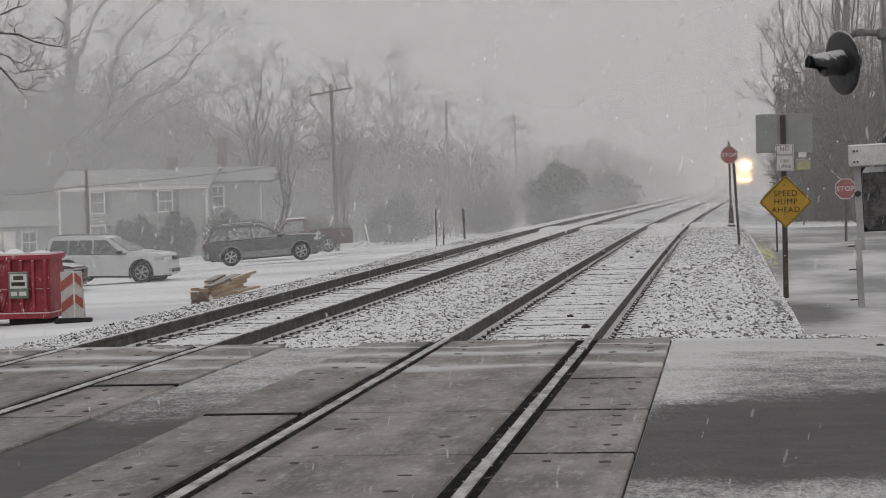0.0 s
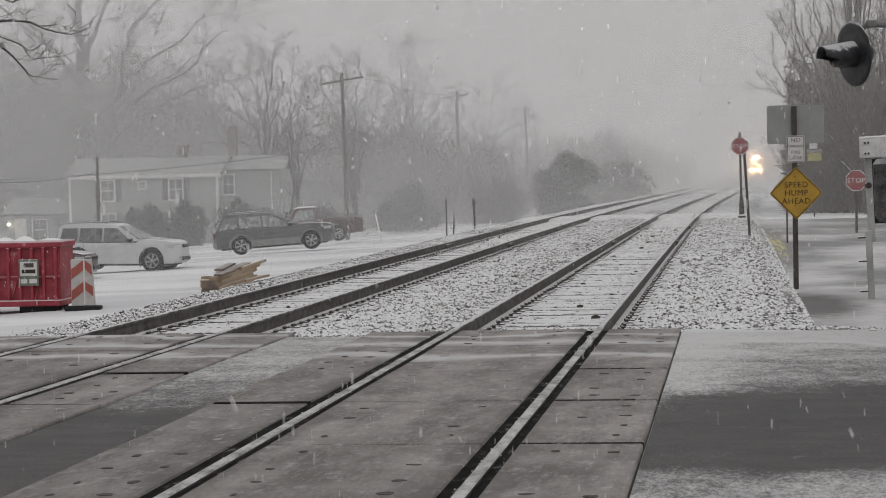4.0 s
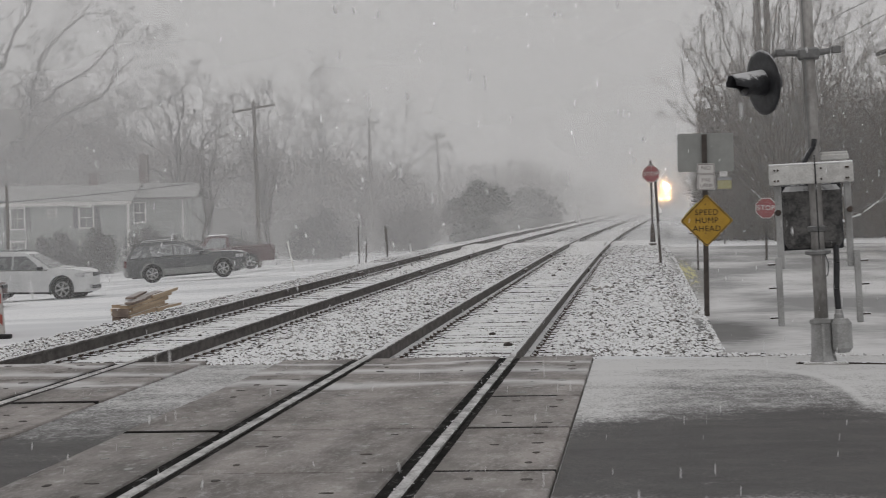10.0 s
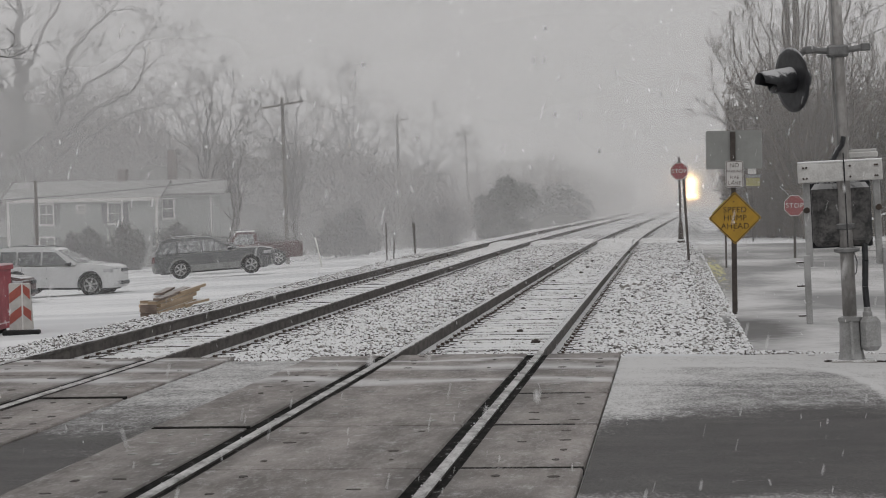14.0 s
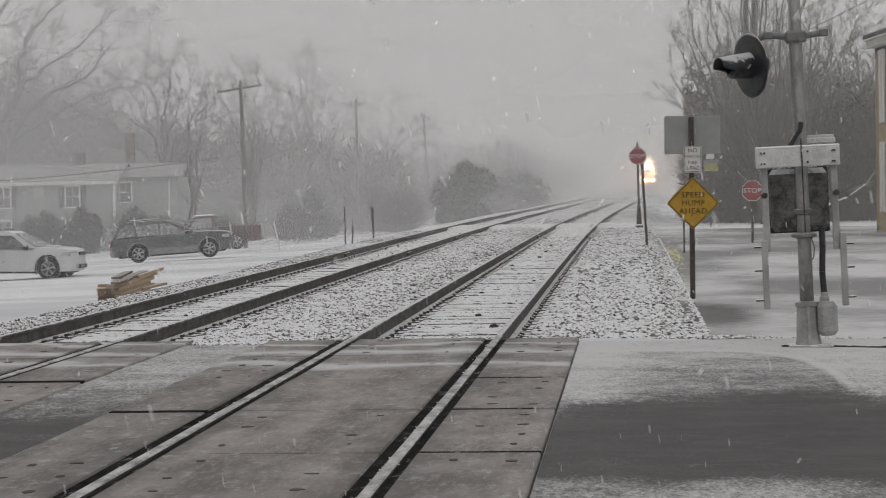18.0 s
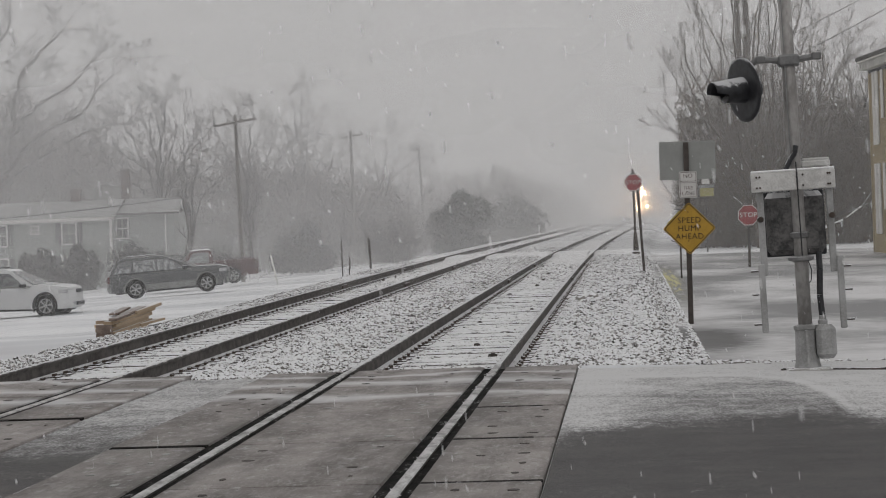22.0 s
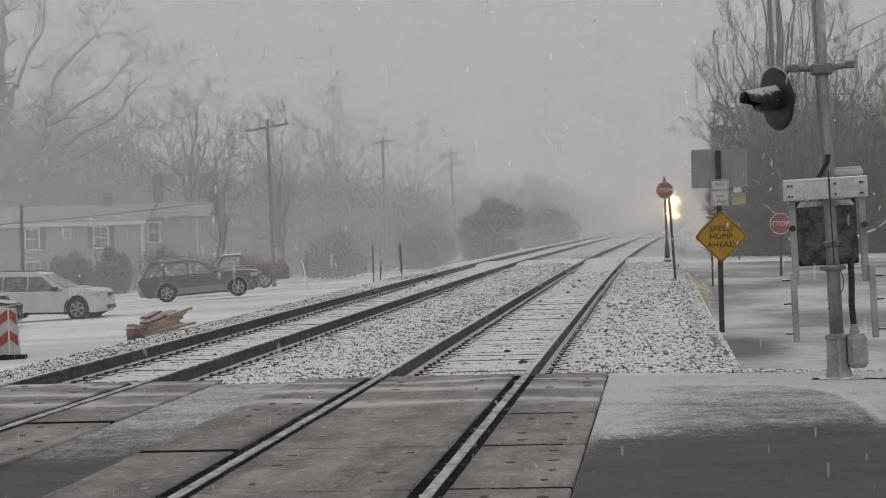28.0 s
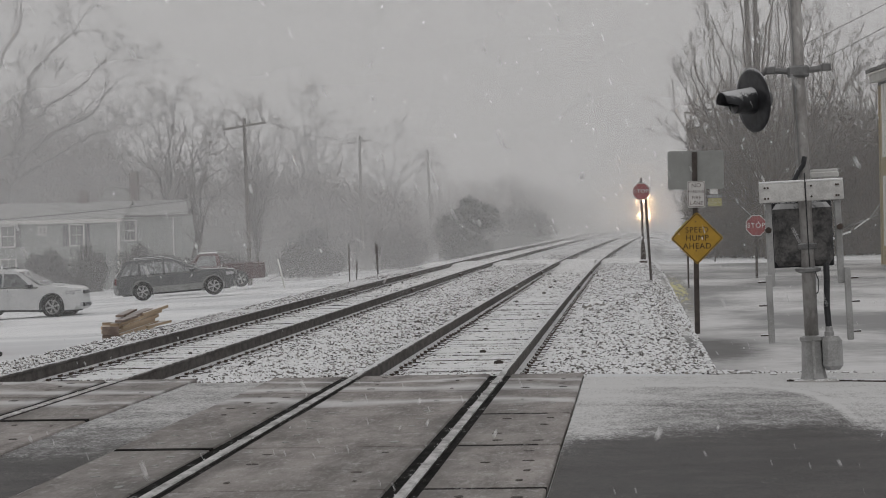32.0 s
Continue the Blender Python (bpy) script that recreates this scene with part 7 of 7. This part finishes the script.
limb_tree(-30.3, 205.0, -2.5, 17, [(0.34, 0.22, [(0, 0, -0.4), (0.1, 0, 4.6)])] + stems(17, 9, 4.2, 15.4, 0.0, 4.4, 3, 0.17, 0.05), ELM, "bare tree in the mist beyond the field", 3.0)
limb_tree(-37.8, 212.0, -2.5, 18, [(0.34, 0.22, [(0, 0, -0.4), (0.1, 0, 4.6)])] + stems(18, 9, 4.2, 14.6, 0.0, 4.6, 3, 0.17, 0.05), ELM, "bare tree in the mist beyond the field", 3.0)
limb_tree(-24.8, 222.0, -2.3, 19, [(0.34, 0.22, [(0, 0, -0.4), (0.1, 0, 4.6)])] + stems(19, 8, 4.2, 12.0, 0.0, 4.6, 3, 0.17, 0.05), ELM, "bare tree in the mist beyond the field", 3.0)
for i, (x, y, h) in enumerate(((-16.6, 140, 3.2), (-15.3, 142, 2.8), (-14.2, 141, 3.4), (-18.3, 143, 3.0), (-12.8, 143, 4.0))):
    bare_tree(x, y, -1.6, h, 0.05, 40 + i, 2, 0.45, "young bare tree at the field's edge", twig_r=0.012)
# behind the yard: one broad fan of a tree in front of slimmer ones
limb_tree(6.0, 100.0, -0.6, 21, [(0.26, 0.18, [(0, 0, -0.4), (0, 0, 1.2)])] + stems(21, 24, 1.4, 13.2, 0.0, 4.0, 2.4, 0.08, 0.022, -0.06, 0.50), FAN, "broad many-stemmed bare tree with snow along its branches", 1.7, M_FANBARK, M_FANTWIG)
limb_tree(8.6, 104.0, -0.6, 22, [(0.22, 0.15, [(0, 0, -0.4), (0, 0, 1.6)])] + stems(22, 10, 1.8, 10.4, 0.0, 3.6, 2.2, 0.075, 0.022, 0.12), FAN, "many-stemmed bare tree behind the yard", 2.1, M_FANBARK, M_FANTWIG)
limb_tree(5.2, 110.0, -0.6, 24, [(0.22, 0.15, [(0, 0, -0.4), (0, 0, 2.0)])] + stems(24, 9, 2.0, 9.6, 0.0, 3.0, 2.2, 0.08, 0.022, 0.15), FAN, "bare tree behind the yard", 2.1, M_FANBARK, M_FANTWIG)
limb_tree(12.0, 110.0, -0.6, 25, [(0.22, 0.15, [(0, 0, -0.4), (0, 0, 2.4)])] + stems(25, 9, 2.2, 9.4, 0.0, 3.4, 2.2, 0.08, 0.022, 0.15), FAN, "bare tree behind the yard", 2.1, M_FANBARK, M_FANTWIG)


def near_branches():
    """Low limbs of a tree that stands outside the view reach in over the car park."""
    r = random.Random(77)
    t = thing("bare_tree", pose(-25.1, 66.0, ground_z(-25.1, 66.0)), "bare tree with dark drooping twigs over the car park", "tree", "bare trees")
    limbs, twigs = Shape(), Shape()
    limbs.rod((0, 0, -0.3), (0, 0, 8.5), 0.32, 0.2, 10, False)

    style = (0.20, 0.85, 0.06, 0.16, 0.0075, 3)
    base = ground_z(-25.1, 66.0)
    for pts, ra, rb in (
            (((0, 0, 8.3), (1.2, 0.1, 7.3), (2.33, 0.0, 6.75), (3.4, 0.1, 6.7), (4.3, 0.2, 6.35), (4.85, 0.1, 6.3)), 0.07, 0.014),
            (((0, 0, 7.6), (1.3, -0.1, 6.8), (2.3, 0.1, 6.1), (2.85, 0.0, 5.65), (3.35, 0.1, 5.05), (3.7, 0.1, 5.0)), 0.065, 0.014),
            (((1.3, -0.1, 6.8), (2.6, 0.2, 6.2), (3.4, 0.2, 5.55), (4.2, 0.2, 5.6)), 0.03, 0.012),
            (((0, 0, 9.2), (1.8, 0.2, 7.9), (2.8, 0.3, 7.35), (3.6, 0.2, 7.6)), 0.06, 0.014)):
        pts = [Vector(p) - Vector((0, 0, base)) for p in pts]
        k = len(pts) - 1
        for i in range(k):
            p, q = pts[i], pts[i + 1]
            r0, r1 = ra + (rb - ra) * i / k, ra + (rb - ra) * (i + 1) / k
            mid = p.lerp(q, 0.5) + Vector((r.gauss(0, 0.05), r.gauss(0, 0.05), r.gauss(0, 0.06)))
            limbs.rod(p, mid, r0, (r0 + r1) / 2, 6, False).rod(mid, q, (r0 + r1) / 2, r1, 6, False)
            for a, b in ((p, mid), (mid, q)):
                for _ in range(r.randint(1, 2) if i else 0):
                    w = (b - a).normalized() + Vector((r.gauss(0.1, 0.5), r.gauss(0, 0.5), r.gauss(0.5, 0.5)))
                    branch(r, a.lerp(b, r.random()), w, r.uniform(0.5, 1.0), 0.013, 2, limbs, twigs, style)
        branch(r, pts[-1], pts[-1] - pts[-2] + Vector((0, 0, 0.15)), 0.7, rb, 2, limbs, twigs, style)
    grow(r, (0, 0, 8.0), (-0.6, 0.3, 1), 4.0, 0.12, 3, limbs, twigs, 0.55, 0.1)
    part("trunk", limbs, M_BARK, t, "dark trunk and limbs")
    part("crown", twigs, M_SHRUB, t, "fine dark twigs")


near_branches()


def thicket(name, seed, count, area, height, material, label, spread=0.35, r0=0.014, sprigs=5):
    """Crowded thin stems with side sprigs. area: function of a random source giving x, y, z."""
    r = random.Random(seed)
    s = Shape()
    for _ in range(count):
        x, y, z = area(r)
        h = height(x, y) * r.uniform(0.6, 1.1)
        p = Vector((x, y, z - 0.1))
        d = Vector((r.gauss(0, spread), r.gauss(0, spread), 1)).normalized()
        for i in range(3):
            q = p + d * h / 3
            s.rod(p, q, r0 * (1 - i * 0.28), r0 * (0.72 - i * 0.22), 3, False)
            for _ in range(sprigs // 2 + (i > 0) * sprigs // 2):
                a = p + (q - p) * r.random()
                w = (d + Vector((r.gauss(0, 0.7), r.gauss(0, 0.7), r.gauss(0.1, 0.5)))).normalized()
                s.rod(a, a + w * h * r.uniform(0.1, 0.26), r0 * 0.5, r0 * 0.2, 3, False)
            p, d = q, (d + Vector((r.gauss(0, 0.2), r.gauss(0, 0.2), 0))).normalized()
    ob = new(name, s.mesh(name, material))
    return tagged(ob, label, "brush", kind="stuff")


thicket("woodland_brush", 31, 620, lambda r: (r.uniform(3.2, 14.0), 102 + abs(r.gauss(0, 9)), -0.5), lambda x, y: 4.6 + 0.2 * (x - 3), M_YARDBRUSH, "dense grey leafless brush at the edge of the yard", 0.16, 0.028, 7)
thicket("woodland_brush", 32, 420, lambda r: (r.uniform(3.5, 6.6) * (1 + (g := abs(r.gauss(0, 14))) / 118), 118 + g, -0.5), lambda x, y: 4.6, M_YARDBRUSH, "dense grey leafless brush beside the railway", 0.2, 0.03, 7)


def twig_mass(name, seed, count, area, label, size=0.5, material=None):
    """Crowns so far off and crowded that only crossing twigs are left of them."""
    r = np.random.RandomState(seed)
    p = np.array([area(r) for _ in range(count)])
    d = r.normal(size=(count, 3)) * (0.6, 0.6, 1.0)
    d *= size * r.uniform(0.6, 1.6, (count, 1)) / np.linalg.norm(d, axis=1, keepdims=True)
    w = r.normal(size=(count, 3)) * 0.07 * size
    v = np.stack([p - d - w, p - d + w, p + d + w * 0.4, p + d - w * 0.4], 1).reshape(-1, 3)
    me = bpy.data.meshes.new(name)
    me.from_pydata(v.tolist(), [], (np.arange(count)[:, None] * 4 + np.arange(4)).tolist())
    me.materials.append(material or M_BRUSH)
    return tagged(new(name, me), label, "wood", kind="stuff")


def wood_top(x, y):
    return (7.0 + 9.0 * smooth01(-20, -62, x)) * (1 + 0.30 * noise.noise(Vector((x * 0.11, y * 0.03, 2))) + 0.14 * noise.noise(Vector((x * 0.4, y * 0.1, 5))))


def thinning(r):
    """A share of the height: crowded low down, ever fewer toward the top."""
    return 1 - (1 - r.random_sample()) ** 0.62


def wood_spot(r):
    x, y = -19 - 65 * r.random_sample() ** 0.8, 176 + abs(r.normal(0, 15))
    return x, y, -2.4 + wood_top(x, y) * thinning(r)


def line_spot(r):
    y = r.uniform(215, 340)
    x = -13.5 + bend(y) - abs(r.normal(0, 14))
    return x, y, -2.0 + 8.0 * (1 + 0.35 * noise.noise(Vector((x * 0.1, y * 0.05, 9)))) * thinning(r)


def yard_spot(r):
    x, y = r.uniform(2.7, 15.5), 104 + abs(r.normal(0, 7))
    return x, y, -0.5 + (8.6 + 2.0 * noise.noise(Vector((x * 0.5, y * 0.2, 4)))) * (1 - (1 - r.random_sample()) ** 0.42)


thicket("far_woods", 33, 320, lambda r: (r.uniform(-80, -19), 176 + abs(r.gauss(0, 16)), -2.4), lambda x, y: wood_top(x, y) * 0.8, M_BRUSH, "misty grey wood far behind the car park", 0.14, 0.06, 6)
twig_mass("far_woods", 36, 90000, wood_spot, "misty grey wood far behind the car park", 0.5)
twig_mass("far_woods", 38, 15000, line_spot, "misty grey wood along the railway", 0.5)
twig_mass("woodland_brush", 37, 32000, yard_spot, "dense brown-grey brush at the edge of the yard", 0.34, M_YARDBRUSH)
thicket("far_woods", 34, 420, lambda r: (-13 + bend(y := r.uniform(215, 420)) - abs(r.gauss(0, 12)), y, -1.6), lambda x, y: 7.0, M_BRUSH, "misty grey wood along the railway", 0.2, 0.08, 6)
thicket("far_woods", 35, 420, lambda r: (9 + bend(y := r.uniform(135, 330)) + abs(r.gauss(0, 9)), y, -0.6), lambda x, y: 8.0, M_BRUSH, "misty grey wood beyond the yard", 0.2, 0.06, 6)


def bush(x, y, z, w, h, seed, material=M_EVERGREEN, label="dark rounded evergreen bush dusted with snow", clumps=420, name="bush"):
    """Leafless: fanned stems with sprigs. Evergreen: lobes of small needle clumps. Both with an uneven outline."""
    r = random.Random(seed)
    b = thing(name, pose(x, y, z), label, "bush", "bushes")
    st, lv = Shape(), Shape()
    if material is M_BRUSH:
        for _ in range(230):
            p = Vector((r.gauss(0, 0.16) * w, r.gauss(0, 0.12) * w, -0.1))
            d = Vector((r.gauss(0, 0.42) * w / h, r.gauss(0, 0.35) * w / h, 1)).normalized()
            ln = h * r.uniform(0.55, 1.08) * (1 - 0.25 * abs(d.x))
            for i in range(3):
                q = p + d * ln / 3
                st.rod(p, q, 0.022 - 0.005 * i, 0.017 - 0.005 * i, 3, False)
                for _ in range(3 + 3 * i):
                    o = p + (q - p) * r.random()
                    e = (d + Vector((r.gauss(0, 0.8), r.gauss(0, 0.8), r.gauss(0.05, 0.5)))).normalized()
                    lv.rod(o, o + e * h * r.uniform(0.08, 0.24), 0.013, 0.006, 3, False)
                p, d = q, (d + Vector((r.gauss(0, 0.25), r.gauss(0, 0.25), -0.06))).normalized()
        part("stems", st, M_SHRUB, b)
        part("twigs", lv, M_SHRUB, b, "tangle of fine twigs")
        return b
    for _ in range(9):
        st.rod((r.uniform(-0.2, 0.2) * w, r.uniform(-0.2, 0.2) * w, -0.1), (r.gauss(0, 0.25) * w, r.gauss(0, 0.25) * w, h * 0.8), 0.05, 0.02, 5, False)
    lobes = [(r.uniform(-0.42, 0.42) * w, r.uniform(-0.3, 0.3) * w, r.uniform(0.1, 0.62) * h, r.uniform(0.16, 0.30) * w) for _ in range(11)]
    lobes += [(sx * 0.26 * w, 0, 0.16 * h, 0.26 * w) for sx in (-1, 1)]
    lobes += [(r.uniform(-0.15, 0.15) * w, 0, 0.74 * h, 0.2 * w), (0.0, 0, 0.45 * h, 0.34 * w)]
    for _ in range(clumps * 2):
        cx, cy, cz, cr = r.choice(lobes)
        d = Vector((r.gauss(0, 1), r.gauss(0, 1), r.gauss(0, 1))).normalized() * cr * (0.55 + 0.5 * r.random())
        p = Vector((cx, cy, max(cz, 0.1))) + d
        if p.z < 0:
            continue
        k = 0.035 * (w + h) * r.uniform(0.4, 1.2)
        for _ in range(4):
            d1 = Vector((r.gauss(0, 1), r.gauss(0, 1), r.gauss(0.3, 1))).normalized() * k
            d2 = Vector((r.gauss(0, 1), r.gauss(0, 1), r.gauss(0, 1))).normalized() * k * 0.45
            lv.add([p - d1 * 0.5, p + d2, p + d1, p - d2 * 0.6], [(0, 1, 2, 3)])
    part("stems", st, M_BARK, b)
    part("foliage", lv, material, b, "dense foliage clumps")
    return b


bush(-36.0, 131.5, -2.4, 2.3, 3.1, 1, M_HEDGE, "dark rounded shrub in front of the house", 700)
bush(-33.7, 131.5, -2.4, 2.5, 3.3, 2, M_HEDGE, "dark rounded shrub in front of the house", 700)
bush(-30.4, 131.2, -2.3, 2.6, 3.2, 3, M_HEDGE, "dark rounded shrub beside the house", 700)
bush(-28.0, 131.0, -2.2, 2.2, 2.4, 4, M_HEDGE, "dark rounded shrub beside the house", 600)
bush(-24.6, 130.0, -2.0, 3.6, 2.2, 9, M_BRUSH, "dark leafless shrub at the edge of the field")
bush(-20.6, 138.0, -1.8, 3.8, 3.2, 5, M_HEDGE, "dark evergreen thicket beyond the field", 900)
bush(-11.5, 150.0, -1.4, 3.6, 5.1, 6, M_EVERGREEN, "large dark evergreen beside the railway", 1500)
bush(-8.6, 168.0, -1.2, 5.0, 4.2, 7, M_EVERGREEN, "large dark evergreen beside the railway", 700)
bush(-17.2, 160.0, -1.8, 5.0, 3.4, 8, M_BRUSH, "grey shrubs beyond the field", 500)


def fallen_limb():
    t = thing("fallen_limb", pose(7.6, 94.0, -0.4), "fallen pale limb with a ridge of snow beside the yard", "fallen limb")
    r = random.Random(9)
    a, b = Shape(), Shape()
    grow(r, (-0.6, 0, 0.15), (1, 0.1, 0.42), 3.6, 0.09, 2, a, b, 0.6, 0.0, (1, 2), 0.012, 0.12)
    a.rod((-0.9, 0.0, 0.0), (-0.3, 0.0, 0.7), 0.05, 0.03, 6, False)
    part("limb", a, M_BARK, t)
    part("twigs", b, M_TWIG, t)
    ridge = Shape()
    for p, q, k in (((-0.5, 0.0, 0.32), (0.1, 0.05, 0.52), 0.05), ((0.2, 0.05, 0.6), (0.9, 0.1, 0.84), 0.06), ((1.0, 0.1, 0.9), (1.6, 0.15, 1.1), 0.045), ((1.75, 0.18, 1.2), (2.4, 0.3, 1.65), 0.035)):
        ridge.rod(p, q, k * 0.6, k, 6)
    part("snow_ridge", ridge, M_FLAKE, t, "ridge of settled snow")


fallen_limb()


# ---------------------------------------------------------------- the train
def locomotive():
    t = thing("train", pose(0, 0, 0), "approaching diesel train with bright amber headlights", "train")
    part("nose", Shape().prism([(-0.2, 0.45), (0.0, 0.9), (0.05, 2.3), (0.9, 2.45), (1.35, 3.75), (1.8, 4.15), (18.0, 4.15), (18.0, 0.45)], -1.5, 1.5, Matrix(((0, 1, 0, 0), (1, 0, 0, 0), (0, 0, 1, 0), (0, 0, 0, 1)))), M_TRAIN, t, "dark cab and hood")
    part("pilot", Shape().prism([(-1.35, 0.12), (1.35, 0.12), (1.2, 0.8), (-1.2, 0.8)], -0.35, 0.1), M_BLACK, t, "black pilot plate")
    part("coupler", Shape().box(-0.16, 0.16, -0.75, -0.3, 0.68, 0.95, 0.04), M_IRON, t)
    for sx in (-0.72, 0.72):
        part("cab_window", Shape().add([(sx - 0.48, 0.93, 2.62), (sx + 0.48, 0.93, 2.62), (sx + 0.45, 1.26, 3.5), (sx - 0.45, 1.26, 3.5)], [(0, 1, 2, 3)]), M_GLASS, t, "dark cab window")
        part("ditch_lamp", Shape().lathe([(0.08, -0.03), (0.16, 0.0), (0.16, 0.05)], 14, pose(sx * 0.97, -0.1, 1.55, 90)), M_DITCH, t, "lit amber ditch lamp")
    for sx in (-0.21, 0.21):
        part("headlamp", Shape().lathe([(0.10, -0.03), (0.20, 0.0), (0.20, 0.05)], 16, pose(sx, 0.85, 3.9, 90)), M_HEADLAMP, t, "lit amber headlamp")
    part("lamp_box", Shape().box(-0.46, 0.46, 0.88, 1.6, 3.66, 4.14, 0.04), M_TRAIN, t)
    for sd in (-1, 1):
        part("handrail", Shape().path([(sd * 1.45, -0.1, 1.0), (sd * 1.45, -0.1, 2.2)], 0.03, 6), M_TRIM, t)
    for k in range(6):
        for sd in (-1, 1):
            part("wheel", Shape().lathe([(0.5, -0.07), (0.46, 0.07)], 20, pose(sd * 0.7525, 2.2 + k * 1.9 + (2.5 if k > 2 else 0), 0.5, 0, 90, 0)), M_IRON, t)
    part("truck_frame", Shape().box(-1.15, 1.15, 1.2, 7.0, 0.35, 0.95, 0.05).box(-1.15, 1.15, 9.4, 15.2, 0.35, 0.95, 0.05), M_BLACK, t)
    for k in range(2):
        c = part("coach", Shape().box(-1.5, 1.5, 19.0 + 26 * k, 44.0 + 26 * k, 0.9, 4.1, 0.25), M_TRAIN, t, "dark passenger coach")
    # see-through discs added before the lamps to catch their light as halos
    for nm, px, pz, py, rad in (("lit_snow", 0.0, 3.9, 0.0, 2.2), ("lit_snow", -0.70, 1.55, -0.6, 1.2), ("lit_snow", 0.70, 1.55, -0.62, 1.2), ("lit_snow", 0.0, 3.2, -6.5, 11.0)):
        s = Shape()
        k = 40
        s.add([(rad * math.cos(2 * math.pi * i / k), 0, rad * math.sin(2 * math.pi * i / k)) for i in range(k)], [tuple(range(k))])
        part("lit_snow", s, HALO_DISC[rad], t, "see-through disc added to catch the lamp's light as a halo", pose(px, py, pz))
    return t


HALO_DISC = {11.0: veil("halo_disc_wide", 0.4, (0.9, 0.88, 0.85), 11.0), 2.2: veil("halo_disc_large", 0.6, (0.9, 0.88, 0.85), 2.2), 1.2: veil("halo_disc_small", 0.4, (0.9, 0.88, 0.85), 1.2)}
train = locomotive()


# ---------------------------------------------------------------- falling snow
def snowfall(seed, count, size, near=False):
    r = np.random.RandomState(seed)
    base = np.array([(1, 0, 0), (-1, 0, 0), (0, 1, 0), (0, -1, 0), (0, 0, 1.3), (0, 0, -1.3)], float)
    faces = np.array([(0, 2, 4), (2, 1, 4), (1, 3, 4), (3, 0, 4), (2, 0, 5), (1, 2, 5), (3, 1, 5), (0, 3, 5)])
    y = 3.5 + 38 * r.random_sample(count)
    p = np.stack([r.uniform(-0.36, 0.16, count) * (y + 4) + r.uniform(-16, 16, count), y, r.uniform(-3, 66, count)], 1)
    if near:
        y = 3.5 + 9 * r.random_sample(count)
        p = np.stack([r.uniform(-0.34, 0.2, count) * y + r.uniform(-1.2, 1.2, count), y, r.uniform(-1, 58, count)], 1)
    k = size * r.uniform(0.4, 1.5, (count, 1, 1)) * (1 + r.uniform(-0.3, 0.3, (count, 6, 1)))
    v = (p[:, None, :] + base[None] * k).reshape(-1, 3)
    f = (faces[None] + 6 * np.arange(count)[:, None, None]).reshape(-1, 3)
    me = bpy.data.meshes.new("falling_snow")
    me.from_pydata(v.tolist(), [], f.tolist())
    me.materials.append(M_FLAKE)
    return tagged(new("falling_snow", me), "scattered white snow flakes falling through the air", "snowfall", kind="stuff")


flakes_a = snowfall(1, 15000, 0.007)
flakes_b = snowfall(2, 8000, 0.008)
flakes_c = snowfall(3, 15000, 0.006)
flakes_near = snowfall(4, 9000, 0.0042, near=True)


# ---------------------------------------------------------------- what moves
def motions():
    rows = []
    for t, y in ((0, 400.0), (4.5, 398.0), (9, 394.0), (14, 386.0), (19, 375.0), (24, 365.0), (28, 354.0), (30, 343.0), (32, 330.0)):
        ahead = (bend(y + 8) - bend(y)) / 8
        rows.append((t, pose(TRACK_1 + bend(y), y, 0.0, 0, 0, -math.degrees(math.atan(ahead)))))
    walk(train, rows)
    for ob, fall, drift in ((flakes_a, 1.5, 0.35), (flakes_b, 1.25, -0.25), (flakes_c, 1.8, 0.7), (flakes_near, 1.65, 0.05)):
        fly = []
        for t in range(0, 33, 4):
            gust = 0.8 * math.sin(t * 0.55 + fall * 5)
            fly.append((t, pose(drift * (t - 16) + gust, 0.3 * math.sin(t * 0.3), -fall * t)))
        walk(ob, fly)


motions()
